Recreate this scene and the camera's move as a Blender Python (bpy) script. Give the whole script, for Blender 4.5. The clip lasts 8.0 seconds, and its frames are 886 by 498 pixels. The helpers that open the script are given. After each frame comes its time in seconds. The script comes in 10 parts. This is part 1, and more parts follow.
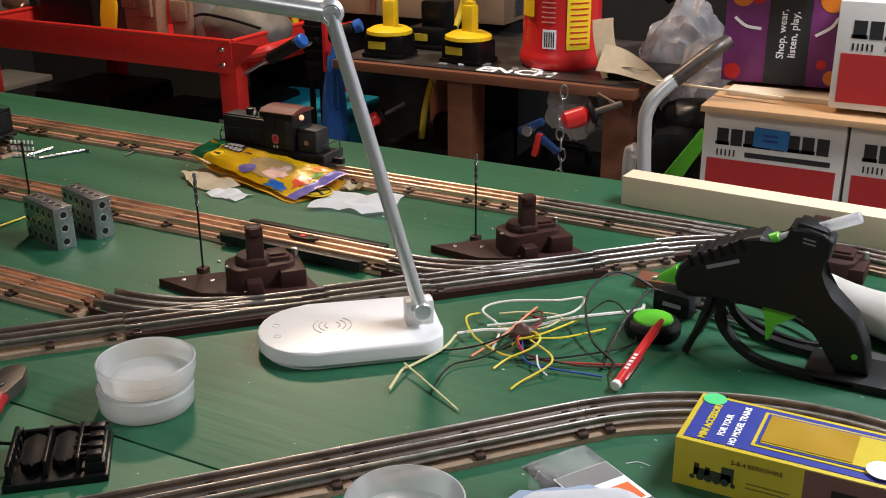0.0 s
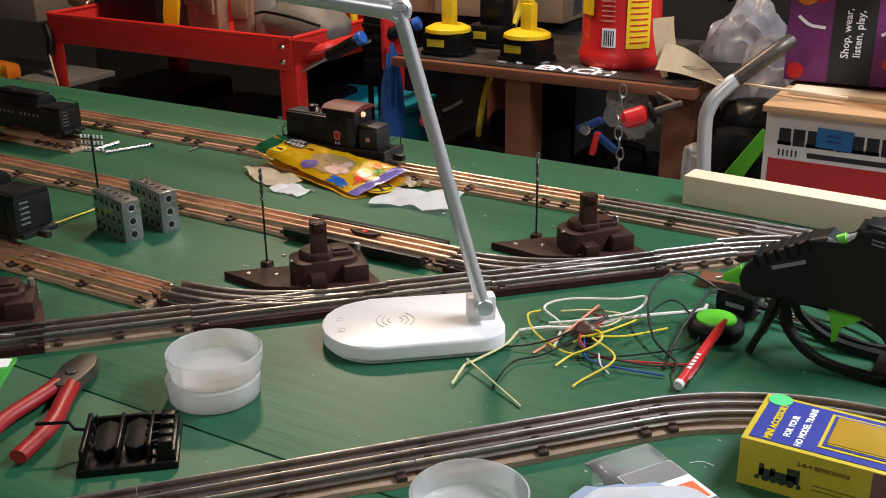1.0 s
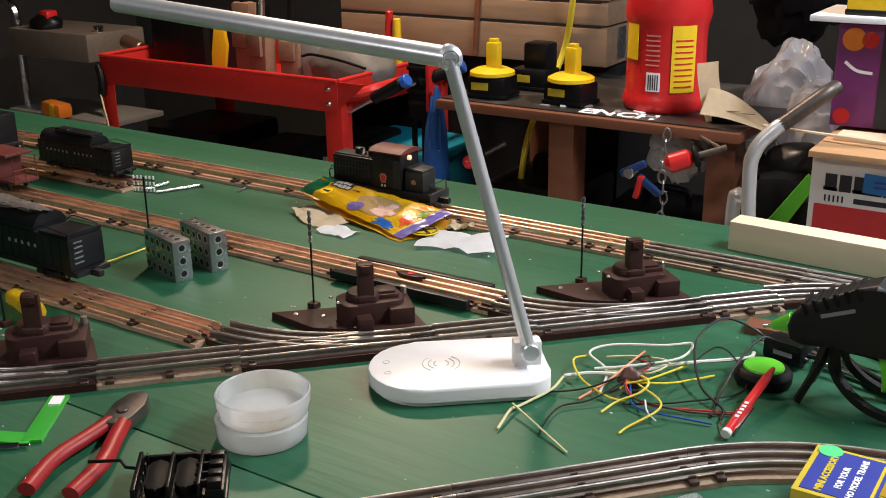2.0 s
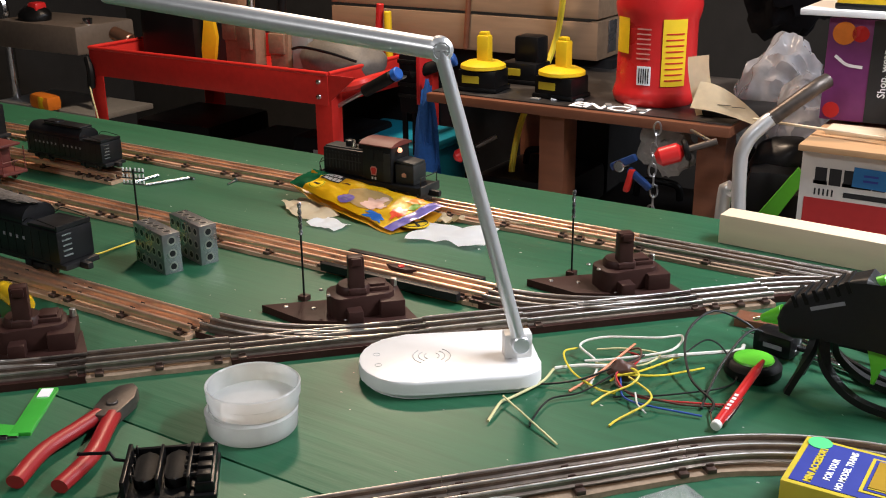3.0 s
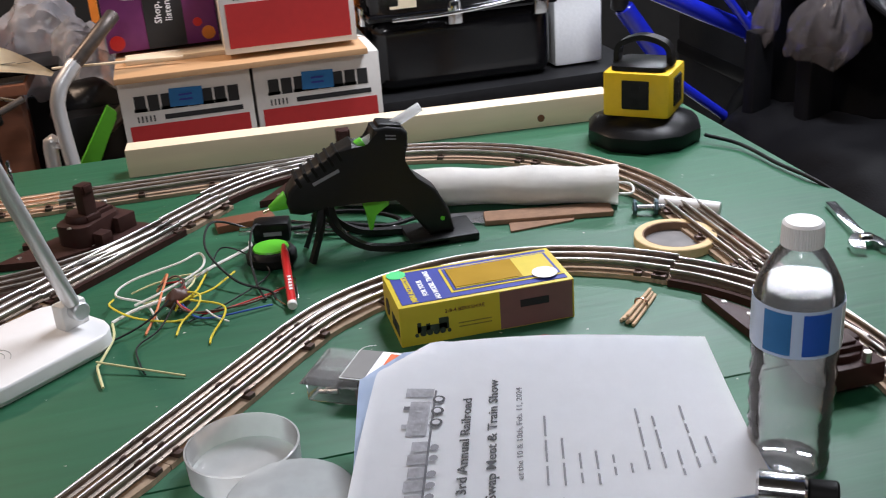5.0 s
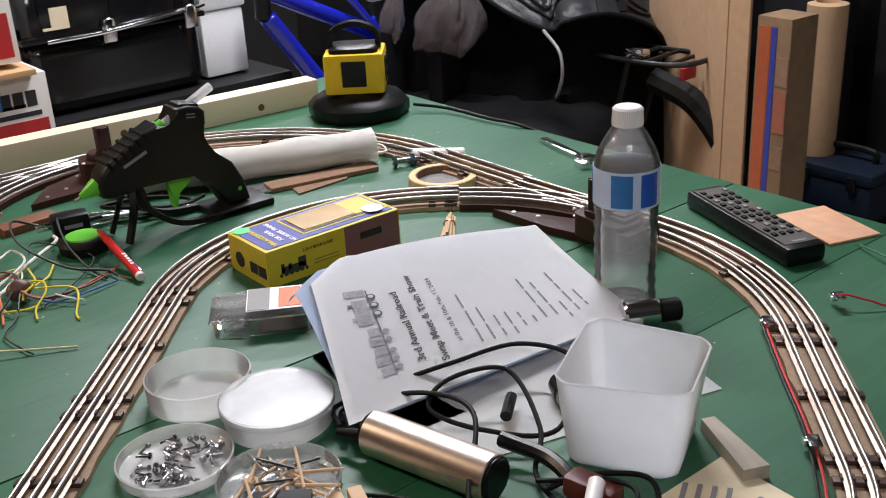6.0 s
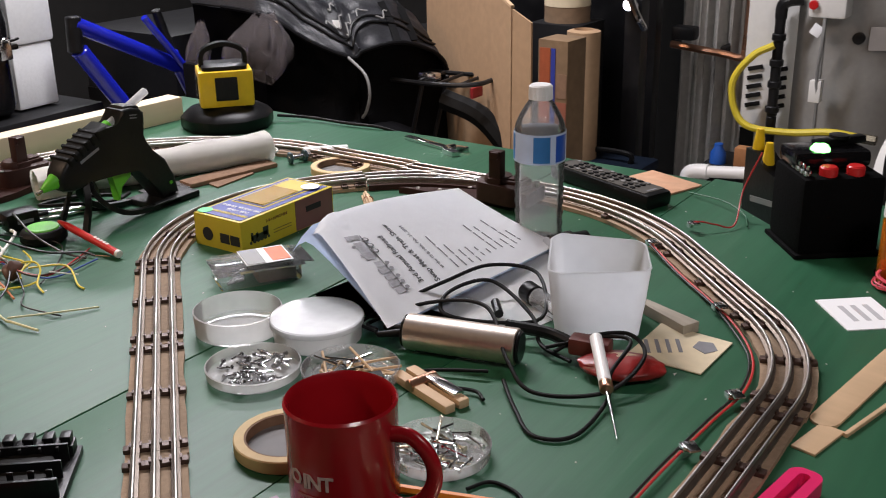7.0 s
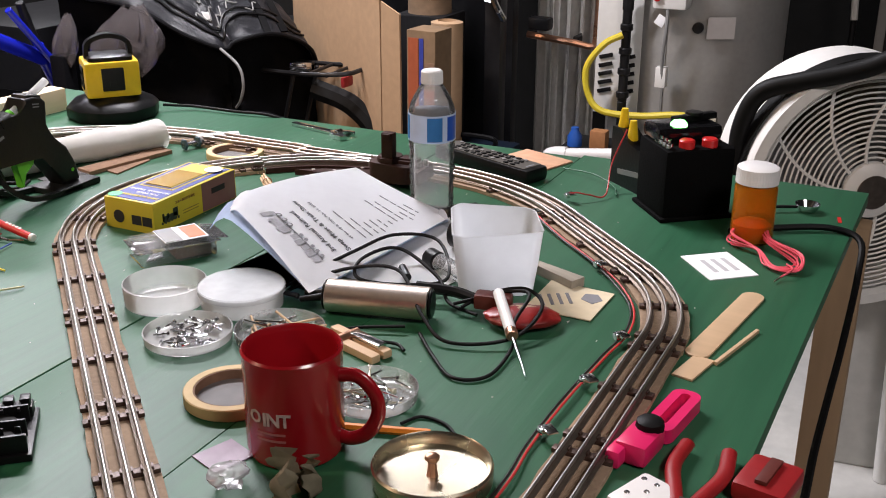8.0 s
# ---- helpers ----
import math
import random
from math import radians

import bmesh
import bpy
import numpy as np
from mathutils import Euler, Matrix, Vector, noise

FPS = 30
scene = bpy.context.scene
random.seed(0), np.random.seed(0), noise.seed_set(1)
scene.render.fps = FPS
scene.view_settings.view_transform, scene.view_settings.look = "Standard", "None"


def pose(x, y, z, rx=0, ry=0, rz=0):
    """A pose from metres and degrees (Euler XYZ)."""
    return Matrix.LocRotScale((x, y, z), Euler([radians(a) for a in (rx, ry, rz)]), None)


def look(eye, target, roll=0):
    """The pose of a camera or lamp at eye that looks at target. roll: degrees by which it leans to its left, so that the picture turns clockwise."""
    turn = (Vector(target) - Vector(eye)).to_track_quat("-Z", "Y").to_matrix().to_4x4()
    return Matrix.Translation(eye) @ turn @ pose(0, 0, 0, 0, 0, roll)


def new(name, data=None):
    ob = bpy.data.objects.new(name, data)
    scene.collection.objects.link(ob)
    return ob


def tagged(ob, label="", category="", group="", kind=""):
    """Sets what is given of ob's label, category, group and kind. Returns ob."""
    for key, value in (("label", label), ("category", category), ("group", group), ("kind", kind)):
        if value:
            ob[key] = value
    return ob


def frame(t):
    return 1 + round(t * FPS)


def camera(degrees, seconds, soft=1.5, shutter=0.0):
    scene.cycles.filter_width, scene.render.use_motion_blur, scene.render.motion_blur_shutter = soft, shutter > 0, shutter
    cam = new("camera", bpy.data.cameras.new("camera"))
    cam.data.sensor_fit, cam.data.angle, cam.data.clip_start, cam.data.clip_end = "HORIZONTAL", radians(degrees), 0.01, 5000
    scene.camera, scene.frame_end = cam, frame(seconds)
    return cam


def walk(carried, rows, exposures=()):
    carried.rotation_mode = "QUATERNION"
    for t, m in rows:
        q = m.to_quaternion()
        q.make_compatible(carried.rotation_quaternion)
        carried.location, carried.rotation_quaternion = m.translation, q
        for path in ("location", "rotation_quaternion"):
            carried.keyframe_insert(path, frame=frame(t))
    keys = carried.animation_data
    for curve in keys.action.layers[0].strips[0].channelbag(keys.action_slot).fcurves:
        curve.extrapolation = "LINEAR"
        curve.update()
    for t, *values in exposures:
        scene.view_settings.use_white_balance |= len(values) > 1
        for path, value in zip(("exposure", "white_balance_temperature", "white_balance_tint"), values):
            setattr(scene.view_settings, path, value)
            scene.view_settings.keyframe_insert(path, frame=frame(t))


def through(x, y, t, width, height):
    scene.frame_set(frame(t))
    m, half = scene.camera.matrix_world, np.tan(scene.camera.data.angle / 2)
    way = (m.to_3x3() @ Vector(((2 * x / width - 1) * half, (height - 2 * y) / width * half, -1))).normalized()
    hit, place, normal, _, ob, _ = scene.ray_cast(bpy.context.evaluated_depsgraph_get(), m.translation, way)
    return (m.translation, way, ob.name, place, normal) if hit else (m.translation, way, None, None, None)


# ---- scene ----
# ---- the camera and its walk: seconds, eye, target, roll ----
cam = camera(45.4, 8.0, soft=1.0, shutter=0.12)
PATH = [
    (0, (0.52, -0.857, 1.258), (-0.362, 0.785, 0.533), -0.4),
    (0.5, (0.515, -0.863, 1.258), (-0.415, 0.751, 0.532), -0.9),
    (1, (0.512, -0.87, 1.259), (-0.452, 0.724, 0.532), -0.7),
    (1.5, (0.507, -0.874, 1.262), (-0.513, 0.699, 0.566), -0.9),
    (2, (0.508, -0.88, 1.267), (-0.531, 0.698, 0.61), -0.8),
    (3.5, (0.506, -0.878, 1.26), (-0.474, 0.725, 0.575), 0.1),
    (4, (0.358, -0.863, 1.235), (-0.157, 0.927, 0.508), 0.3),
    (4.5, (0.294, -0.937, 1.246), (0.263, 0.921, 0.505), -2.2),
    (5, (0.181, -1.015, 1.264), (0.577, 0.774, 0.461), -4.3),
    (6.3, (-0.292, -1.049, 1.238), (1.023, 0.263, 0.489), -1.9),
    (6.5, (-0.376, -1.049, 1.238), (1.026, 0.177, 0.508), -1.0),
    (7, (-0.556, -1.028, 1.24), (0.986, 0.03, 0.529), -0.9),
    (7.5, (-0.643, -1.03, 1.244), (1.022, -0.163, 0.554), -0.3),
    (8, (-0.689, -1.031, 1.256), (0.989, -0.219, 0.531), 0.3),
]
walk(cam, [(t, look(e, g, r)) for t, e, g, r in PATH], [(0, -0.30, 6150, 11), (2, -0.11, 6150, 11), (3.5, 0.00, 6080, 11), (4.0, -0.24, 5880, 11), (4.5, -0.24, 5980, 12), (5.0, -0.26, 6020, 13), (6.5, -0.32, 6420, 15), (7, -0.37, 6430, 16), (7.5, -0.24, 6400, 17), (8, 0.03, 6400, 17)])

# ---- world and lights ----
TT = 0.76  # table top
world = bpy.data.worlds.new("night")
scene.world = world
world.use_nodes = True
world.node_tree.nodes["Background"].inputs[0].default_value = (0.02, 0.022, 0.026, 1)
world.node_tree.nodes["Background"].inputs[1].default_value = 0.3


def area_light(name, m, sx, sy, watts, colour):
    d = bpy.data.lights.new(name, "AREA")
    d.shape, d.size, d.size_y, d.energy, d.color = "RECTANGLE", sx, sy, watts, colour
    ob = new(name, d)
    ob.matrix_world = m
    return ob


# unseen: two shop lights over and behind the right half, a warm lamp left
area_light("shop_light", look((1.20, 0.72, 2.43), (0.75, 0.40, 0.0)), 1.2, 0.14, 73, (0.98, 0.975, 0.985))
area_light("shop_light", look((2.20, 2.12, 2.30), (0.6, 0.3, 0.7)), 1.2, 0.16, 32, (0.97, 0.98, 1.0))
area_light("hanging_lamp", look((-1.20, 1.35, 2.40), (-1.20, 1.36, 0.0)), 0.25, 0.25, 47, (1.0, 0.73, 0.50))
# unseen dim fill from behind, added to lift faces turned to the camera
area_light("room_fill", look((-0.5, -1.9, 2.40), (0.5, -0.2, 0.7)), 0.6, 0.3, 20, (1.0, 0.95, 0.90))

# ---- materials ----
def mat(name, colour, rough=0.5, metal=0.0, vary=0.12, grain=60.0, stain=4.0, bump=0.15, spec=0.5, coat=0.0,
        trans=0.0, ior=1.45, alpha=1.0, dirt=None, dirt_amount=0.0, rand=0.0, stretch=(1, 1, 1), sub=0.0):
    """A surface with colour variation at two scales, roughness variation and fine relief."""
    m = bpy.data.materials.new(name)
    m.use_nodes = True
    nt = m.node_tree
    n, l = nt.nodes, nt.links
    b = n["Principled BSDF"]
    tc = n.new("ShaderNodeTexCoord")
    mp = n.new("ShaderNodeMapping")
    mp.inputs["Scale"].default_value = stretch
    l.new(tc.outputs["Object"], mp.inputs[0])
    fine = n.new("ShaderNodeTexNoise")
    fine.inputs["Scale"].default_value, fine.inputs["Detail"].default_value = grain, 5
    big = n.new("ShaderNodeTexNoise")
    big.inputs["Scale"].default_value, big.inputs["Detail"].default_value = stain, 6
    l.new(mp.outputs[0], fine.inputs["Vector"])
    l.new(mp.outputs[0], big.inputs["Vector"])
    hsv = n.new("ShaderNodeHueSaturation")
    hsv.inputs["Color"].default_value = (*colour, 1)
    add = n.new("ShaderNodeMath")
    add.operation = "ADD"
    l.new(fine.outputs["Fac"], add.inputs[0])
    l.new(big.outputs["Fac"], add.inputs[1])
    val = n.new("ShaderNodeMapRange")
    val.inputs["From Min"].default_value, val.inputs["From Max"].default_value = 0.6, 1.4
    val.inputs["To Min"].default_value, val.inputs["To Max"].default_value = 1 - vary, 1 + vary
    l.new(add.outputs[0], val.inputs["Value"])
    value = val.outputs["Result"]
    if rand:
        info = n.new("ShaderNodeObjectInfo")
        rr = n.new("ShaderNodeMapRange")
        rr.inputs["To Min"].default_value, rr.inputs["To Max"].default_value = 1 - rand, 1 + rand
        l.new(info.outputs["Random"], rr.inputs["Value"])
        mul = n.new("ShaderNodeMath")
        mul.operation = "MULTIPLY"
        l.new(value, mul.inputs[0])
        l.new(rr.outputs["Result"], mul.inputs[1])
        value = mul.outputs[0]
    l.new(value, hsv.inputs["Value"])
    col = hsv.outputs["Color"]
    if dirt:
        ramp = n.new("ShaderNodeMapRange")
        ramp.inputs["From Min"].default_value, ramp.inputs["From Max"].default_value = 0.5, 0.72
        ramp.inputs["To Max"].default_value = dirt_amount
        l.new(big.outputs["Fac"], ramp.inputs["Value"])
        mix = n.new("ShaderNodeMix")
        mix.data_type = "RGBA"
        mix.inputs["B"].default_value = (*dirt, 1)
        l.new(ramp.outputs["Result"], mix.inputs["Factor"])
        l.new(col, mix.inputs["A"])
        col = mix.outputs["Result"]
    l.new(col, b.inputs["Base Color"])
    rv = n.new("ShaderNodeMapRange")
    rv.inputs["To Min"].default_value, rv.inputs["To Max"].default_value = max(0.02, rough - 0.12), min(1, rough + 0.12)
    l.new(big.outputs["Fac"], rv.inputs["Value"])
    l.new(rv.outputs["Result"], b.inputs["Roughness"])
    b.inputs["Metallic"].default_value = metal
    b.inputs["Specular IOR Level"].default_value = spec
    b.inputs["Coat Weight"].default_value = coat
    b.inputs["Transmission Weight"].default_value = trans
    b.inputs["IOR"].default_value = ior
    b.inputs["Alpha"].default_value = alpha
    if sub:
        b.inputs["Subsurface Weight"].default_value = sub
        b.inputs["Subsurface Radius"].default_value = (0.01, 0.01, 0.01)
    if bump:
        bp = n.new("ShaderNodeBump")
        bp.inputs["Strength"].default_value, bp.inputs["Distance"].default_value = bump, 0.002
        l.new(fine.outputs["Fac"], bp.inputs["Height"])
        l.new(bp.outputs[0], b.inputs["Normal"])
    return m


def glow(name, colour, strength):
    m = bpy.data.materials.new(name)
    m.use_nodes = True
    b = m.node_tree.nodes["Principled BSDF"]
    b.inputs["Base Color"].default_value = (*colour, 1)
    b.inputs["Emission Color"].default_value = (*colour, 1)
    b.inputs["Emission Strength"].default_value = strength
    return m


def milky(name, colour, clear, rough=0.35, through=0.25):
    """Thin translucent plastic: part clear, part milky, with a soft gloss."""
    m = bpy.data.materials.new(name)
    m.use_nodes = True
    n, l = m.node_tree.nodes, m.node_tree.links
    out = n["Material Output"]
    n.remove(n["Principled BSDF"])
    tex = n.new("ShaderNodeTexNoise")
    tex.inputs["Scale"].default_value, tex.inputs["Detail"].default_value = 40, 4
    tc = n.new("ShaderNodeTexCoord")
    l.new(tc.outputs["Object"], tex.inputs["Vector"])
    bp = n.new("ShaderNodeBump")
    bp.inputs["Strength"].default_value, bp.inputs["Distance"].default_value = 0.12, 0.002
    l.new(tex.outputs["Fac"], bp.inputs["Height"])
    dif, tra, cle, glo = n.new("ShaderNodeBsdfDiffuse"), n.new("ShaderNodeBsdfTranslucent"), n.new("ShaderNodeBsdfTransparent"), n.new("ShaderNodeBsdfGlossy")
    for q in (dif, tra):
        q.inputs["Color"].default_value = (*colour, 1)
    glo.inputs["Roughness"].default_value = rough
    fr = n.new("ShaderNodeFresnel")
    fr.inputs["IOR"].default_value = 1.22
    a, b, c = n.new("ShaderNodeMixShader"), n.new("ShaderNodeMixShader"), n.new("ShaderNodeMixShader")
    a.inputs[0].default_value = through
    l.new(dif.outputs[0], a.inputs[1])
    l.new(tra.outputs[0], a.inputs[2])
    rng = n.new("ShaderNodeMapRange")
    rng.inputs["To Min"].default_value, rng.inputs["To Max"].default_value = max(0, clear - 0.08), min(1, clear + 0.08)
    l.new(tex.outputs["Fac"], rng.inputs["Value"])
    l.new(rng.outputs["Result"], b.inputs[0])
    l.new(a.outputs[0], b.inputs[1])
    l.new(cle.outputs[0], b.inputs[2])
    l.new(fr.outputs[0], c.inputs[0])
    l.new(b.outputs[0], c.inputs[1])
    l.new(glo.outputs[0], c.inputs[2])
    for q in (dif, glo, fr):
        l.new(bp.outputs[0], q.inputs["Normal"])
    l.new(c.outputs[0], out.inputs["Surface"])
    return m


TABLE = mat("green table paint", (0.0148, 0.094, 0.042), 0.48, vary=0.24, grain=55, stain=4.5, bump=0.30, spec=0.56,
            dirt=(0.036, 0.118, 0.062), dirt_amount=0.55, stretch=(0.12, 1.6, 1))
STEEL = mat("worn rail steel", (0.57, 0.545, 0.515), 0.34, 0.95, vary=0.3, grain=90, stain=9, bump=0.08, dirt=(0.24, 0.175, 0.13), dirt_amount=0.42)
RAIL_FOOT = mat("tarnished rail foot", (0.27, 0.225, 0.19), 0.40, 0.85, vary=0.3, grain=90, stain=12, bump=0.12, dirt=(0.12, 0.075, 0.05), dirt_amount=0.5)
GLOSS_BLACK = mat("glossy black plastic", (0.006, 0.006, 0.007), 0.17, vary=0.2, grain=120, stain=8, bump=0.06, spec=0.6)
RUST_RAIL = mat("tarnished brassy rail", (0.98, 0.70, 0.51), 0.33, 0.88, vary=0.2, grain=90, stain=9, bump=0.08, dirt=(0.50, 0.30, 0.20), dirt_amount=0.3)
RUST_BED = mat("tan board roadbed", (0.46, 0.30, 0.19), 0.85, vary=0.2, grain=160, stain=8, bump=0.5, rand=0.1)
TIE = mat("brown lacquered tie", (0.075, 0.045, 0.035), 0.42, 0.35, vary=0.3, grain=120, stain=30, bump=0.2)
ROADBED = mat("brown board roadbed", (0.32, 0.225, 0.15), 0.9, vary=0.25, grain=160, stain=8, bump=0.5, rand=0.12)
BAKELITE = mat("brown moulded plastic", (0.038, 0.015, 0.012), 0.46, spec=0.20, vary=0.25, grain=80, stain=12, bump=0.12, dirt=(0.065, 0.042, 0.036), dirt_amount=0.3)
BLACK = mat("black enamel", (0.006, 0.006, 0.007), 0.40, spec=0.4, vary=0.3, grain=60, stain=14, bump=0.1, dirt=(0.035, 0.032, 0.03), dirt_amount=0.25)
BLACK_PLASTIC = mat("black plastic", (0.0055, 0.0055, 0.006), 0.33, spec=0.3, vary=0.2, grain=220, stain=10, bump=0.12)
BLACK_RUBBER = mat("black rubber", (0.005, 0.005, 0.005), 0.55, spec=0.2, vary=0.2, grain=80, stain=10, bump=0.2)
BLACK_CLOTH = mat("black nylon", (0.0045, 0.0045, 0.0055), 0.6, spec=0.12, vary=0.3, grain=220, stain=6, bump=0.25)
WHITE_PLASTIC = mat("white plastic", (0.80, 0.79, 0.78), 0.35, vary=0.03, grain=60, stain=8, bump=0.03, dirt=(0.72, 0.66, 0.6), dirt_amount=0.15)
FROST = milky("frosted clear plastic", (0.99, 0.99, 0.98), 0.34, 0.2, 0.62)
DISH = milky("clear dish plastic", (0.97, 0.98, 0.97), 0.55, 0.15)
DISH_CLEAR = milky("thin clear dish plastic", (0.96, 0.98, 0.98), 0.74, 0.1)
FROST_LID = milky("frosted lid plastic", (0.84, 0.87, 0.87), 0.62, 0.24, 0.4)
MILK = milky("milky plastic", (0.965, 0.98, 1.0), 0.05, 0.3, 0.66)
CLEAR = milky("clear plastic", (0.95, 0.97, 0.98), 0.76, 0.08)
BOTTLE = milky("thin bottle plastic", (0.98, 0.99, 1.0), 0.90, 0.05)
WATER = milky("water", (0.9, 0.93, 0.93), 0.98, 0.03)
ALU = mat("brushed aluminium", (0.66, 0.67, 0.68), 0.36, 0.6, vary=0.08, grain=150, stain=10, bump=0.05, stretch=(1, 1, 0.1))
CHROME = mat("chrome", (0.75, 0.75, 0.76), 0.15, 1.0, vary=0.08, grain=60, stain=12, bump=0.03)
GREY_STEEL = mat("ground steel", (0.36, 0.36, 0.37), 0.28, 0.9, vary=0.15, grain=140, stain=14, bump=0.08)
RED = mat("red enamel", (0.50, 0.022, 0.016), 0.38, vary=0.14, grain=60, stain=5, bump=0.06, dirt=(0.2, 0.02, 0.015), dirt_amount=0.4)
GRIP_RED = mat("worn red grip", (0.30, 0.014, 0.016), 0.42, vary=0.15, grain=60, stain=12, bump=0.1, dirt=(0.12, 0.01, 0.01), dirt_amount=0.4)
GUNMETAL = mat("worn dark steel", (0.10, 0.085, 0.075), 0.45, 0.7, vary=0.3, grain=90, stain=14, bump=0.2)
RED_PLASTIC = mat("red plastic", (0.55, 0.02, 0.02), 0.3, vary=0.08, grain=50, stain=8, bump=0.04)
MAROON = mat("maroon paint", (0.12, 0.028, 0.022), 0.45, vary=0.2, grain=80, stain=20, bump=0.1)
MUG_RED = mat("red glazed ceramic", (0.30, 0.007, 0.012), 0.24, vary=0.1, grain=30, stain=8, bump=0.02, coat=0.25)
YELLOW = mat("yellow plastic", (0.78, 0.52, 0.012), 0.36, vary=0.08, grain=80, stain=10, bump=0.06)
ORANGE = mat("orange plastic", (0.75, 0.22, 0.02), 0.4, vary=0.1, grain=80, stain=10, bump=0.06)
GREEN_PLASTIC = mat("lime plastic", (0.12, 0.52, 0.03), 0.36, vary=0.1, grain=60, stain=10, bump=0.05)
BLUE = mat("blue plastic", (0.02, 0.10, 0.42), 0.4, vary=0.12, grain=70, stain=8, bump=0.08)
BIKE_BLUE = mat("blue bicycle enamel", (0.012, 0.02, 0.42), 0.2, vary=0.12, grain=60, stain=6, bump=0.03, coat=0.5)
TEAL = mat("teal plastic", (0.01, 0.20, 0.30), 0.45, vary=0.15, grain=60, stain=8, bump=0.1)
PINK = mat("bright pink plastic", (0.72, 0.02, 0.13), 0.35, vary=0.08, grain=60, stain=10, bump=0.06)
PINE = mat("pale pine", (0.76, 0.63, 0.45), 0.6, vary=0.14, grain=40, stain=3, bump=0.15, stretch=(0.08, 1, 1))
WOOD = mat("brown bench wood", (0.17, 0.062, 0.030), 0.5, vary=0.3, grain=40, stain=4, bump=0.2, stretch=(0.15, 1, 1), dirt=(0.05, 0.03, 0.02), dirt_amount=0.5)
OLD_WOOD = mat("old wooden crate", (0.22, 0.145, 0.088), 0.7, vary=0.3, grain=45, stain=4, bump=0.3, stretch=(0.12, 1, 1), rand=0.25)
STICK = mat("bare craft wood", (0.58, 0.40, 0.24), 0.65, vary=0.12, grain=60, stain=9, bump=0.12, stretch=(1, 0.2, 1))
DARK_TOP = mat("black bench top", (0.03, 0.026, 0.024), 0.4, vary=0.4, grain=60, stain=8, bump=0.2, dirt=(0.2, 0.19, 0.18), dirt_amount=0.35)
CARDBOARD = mat("brown cardboard", (0.42, 0.27, 0.155), 0.85, vary=0.12, grain=50, stain=3, bump=0.12)
CARTON_WHITE = mat("white carton", (0.72, 0.69, 0.65), 0.7, vary=0.06, grain=60, stain=4, bump=0.06)
CARTON_RED = mat("red carton print", (0.45, 0.025, 0.025), 0.6, vary=0.08, grain=60, stain=6, bump=0.05)
INK = mat("black print", (0.02, 0.02, 0.022), 0.6, vary=0.1, bump=0.0)
GREY_INK = mat("grey print", (0.22, 0.22, 0.24), 0.7, vary=0.15, bump=0.0)
TAPE_BLUE = mat("blue masking tape", (0.025, 0.16, 0.40), 0.6, vary=0.1, grain=90, stain=10, bump=0.15)
PURPLE = mat("purple print", (0.17, 0.03, 0.15), 0.5, vary=0.12, bump=0.03)
PAPER = mat("white paper", (0.90, 0.905, 0.92), 0.75, vary=0.03, grain=60, stain=5, bump=0.05)
CREAM = mat("cream paper", (0.70, 0.60, 0.42), 0.75, vary=0.1, grain=60, stain=8, bump=0.1)
BOX_YELLOW = mat("yellow printed card", (0.58, 0.46, 0.03), 0.48, vary=0.08, grain=60, stain=8, bump=0.06, coat=0.05)
BOX_BLUE = mat("blue printed card", (0.035, 0.05, 0.30), 0.48, vary=0.1, grain=60, stain=8, bump=0.06, coat=0.05)
AMBER = mat("amber window film", (0.42, 0.26, 0.03), 0.25, vary=0.2, grain=14, stain=10, bump=0.1, coat=0.4)
AMBER_CLEAR = mat("amber clear plastic", (0.95, 0.38, 0.03), 0.12, vary=0.05, grain=20, stain=8, bump=0.03, trans=0.8, ior=1.3)
YELLOW_CLEAR = mat("yellow clear plastic", (1.0, 0.66, 0.02), 0.10, vary=0.05, grain=20, stain=8, bump=0.03, trans=0.45, ior=1.35, coat=0.5)
BRASS = mat("brass tin", (0.66, 0.60, 0.46), 0.27, 0.95, vary=0.12, grain=40, stain=12, bump=0.04)
# warm base tint paints in the wood that the cylinder reflects
POLISHED = mat("polished steel with wood-reflection tint", (0.82, 0.70, 0.61), 0.36, 1.0, vary=0.1, grain=150, stain=10, bump=0.04)
COPPER = mat("copper tube", (0.55, 0.30, 0.20), 0.3, 0.9, vary=0.15, grain=60, stain=12, bump=0.05)
TAN = mat("masking tape roll", (0.62, 0.46, 0.24), 0.7, vary=0.1, grain=90, stain=12, bump=0.15)
LEATHER = mat("tan suede", (0.22, 0.13, 0.08), 0.85, vary=0.25, grain=90, stain=9, bump=0.4)
GREY_CLOTH = mat("grey tool pouch", (0.13, 0.12, 0.105), 0.6, vary=0.2, grain=150, stain=7, bump=0.3)
FILM = milky("crinkled clear bag", (0.80, 0.80, 0.84), 0.66, 0.16)
GREY_FILM = milky("pinkish grey sack film", (0.24, 0.215, 0.22), 0.58, 0.12)
FOAM = mat("white packing foam", (0.86, 0.87, 0.88), 0.8, vary=0.05, grain=120, stain=5, bump=0.3)
HEATER = mat("grey heater enamel", (0.368, 0.360, 0.344), 0.4, vary=0.1, grain=60, stain=2, bump=0.04, dirt=(0.2, 0.19, 0.18), dirt_amount=0.3)
FAN_WHITE = mat("white fan plastic", (0.78, 0.77, 0.74), 0.4, vary=0.05, grain=60, stain=6, bump=0.04)
CONCRETE = mat("concrete floor", (0.50, 0.49, 0.46), 0.75, vary=0.15, grain=30, stain=2, bump=0.25)
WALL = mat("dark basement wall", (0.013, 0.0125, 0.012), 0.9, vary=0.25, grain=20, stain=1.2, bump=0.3)
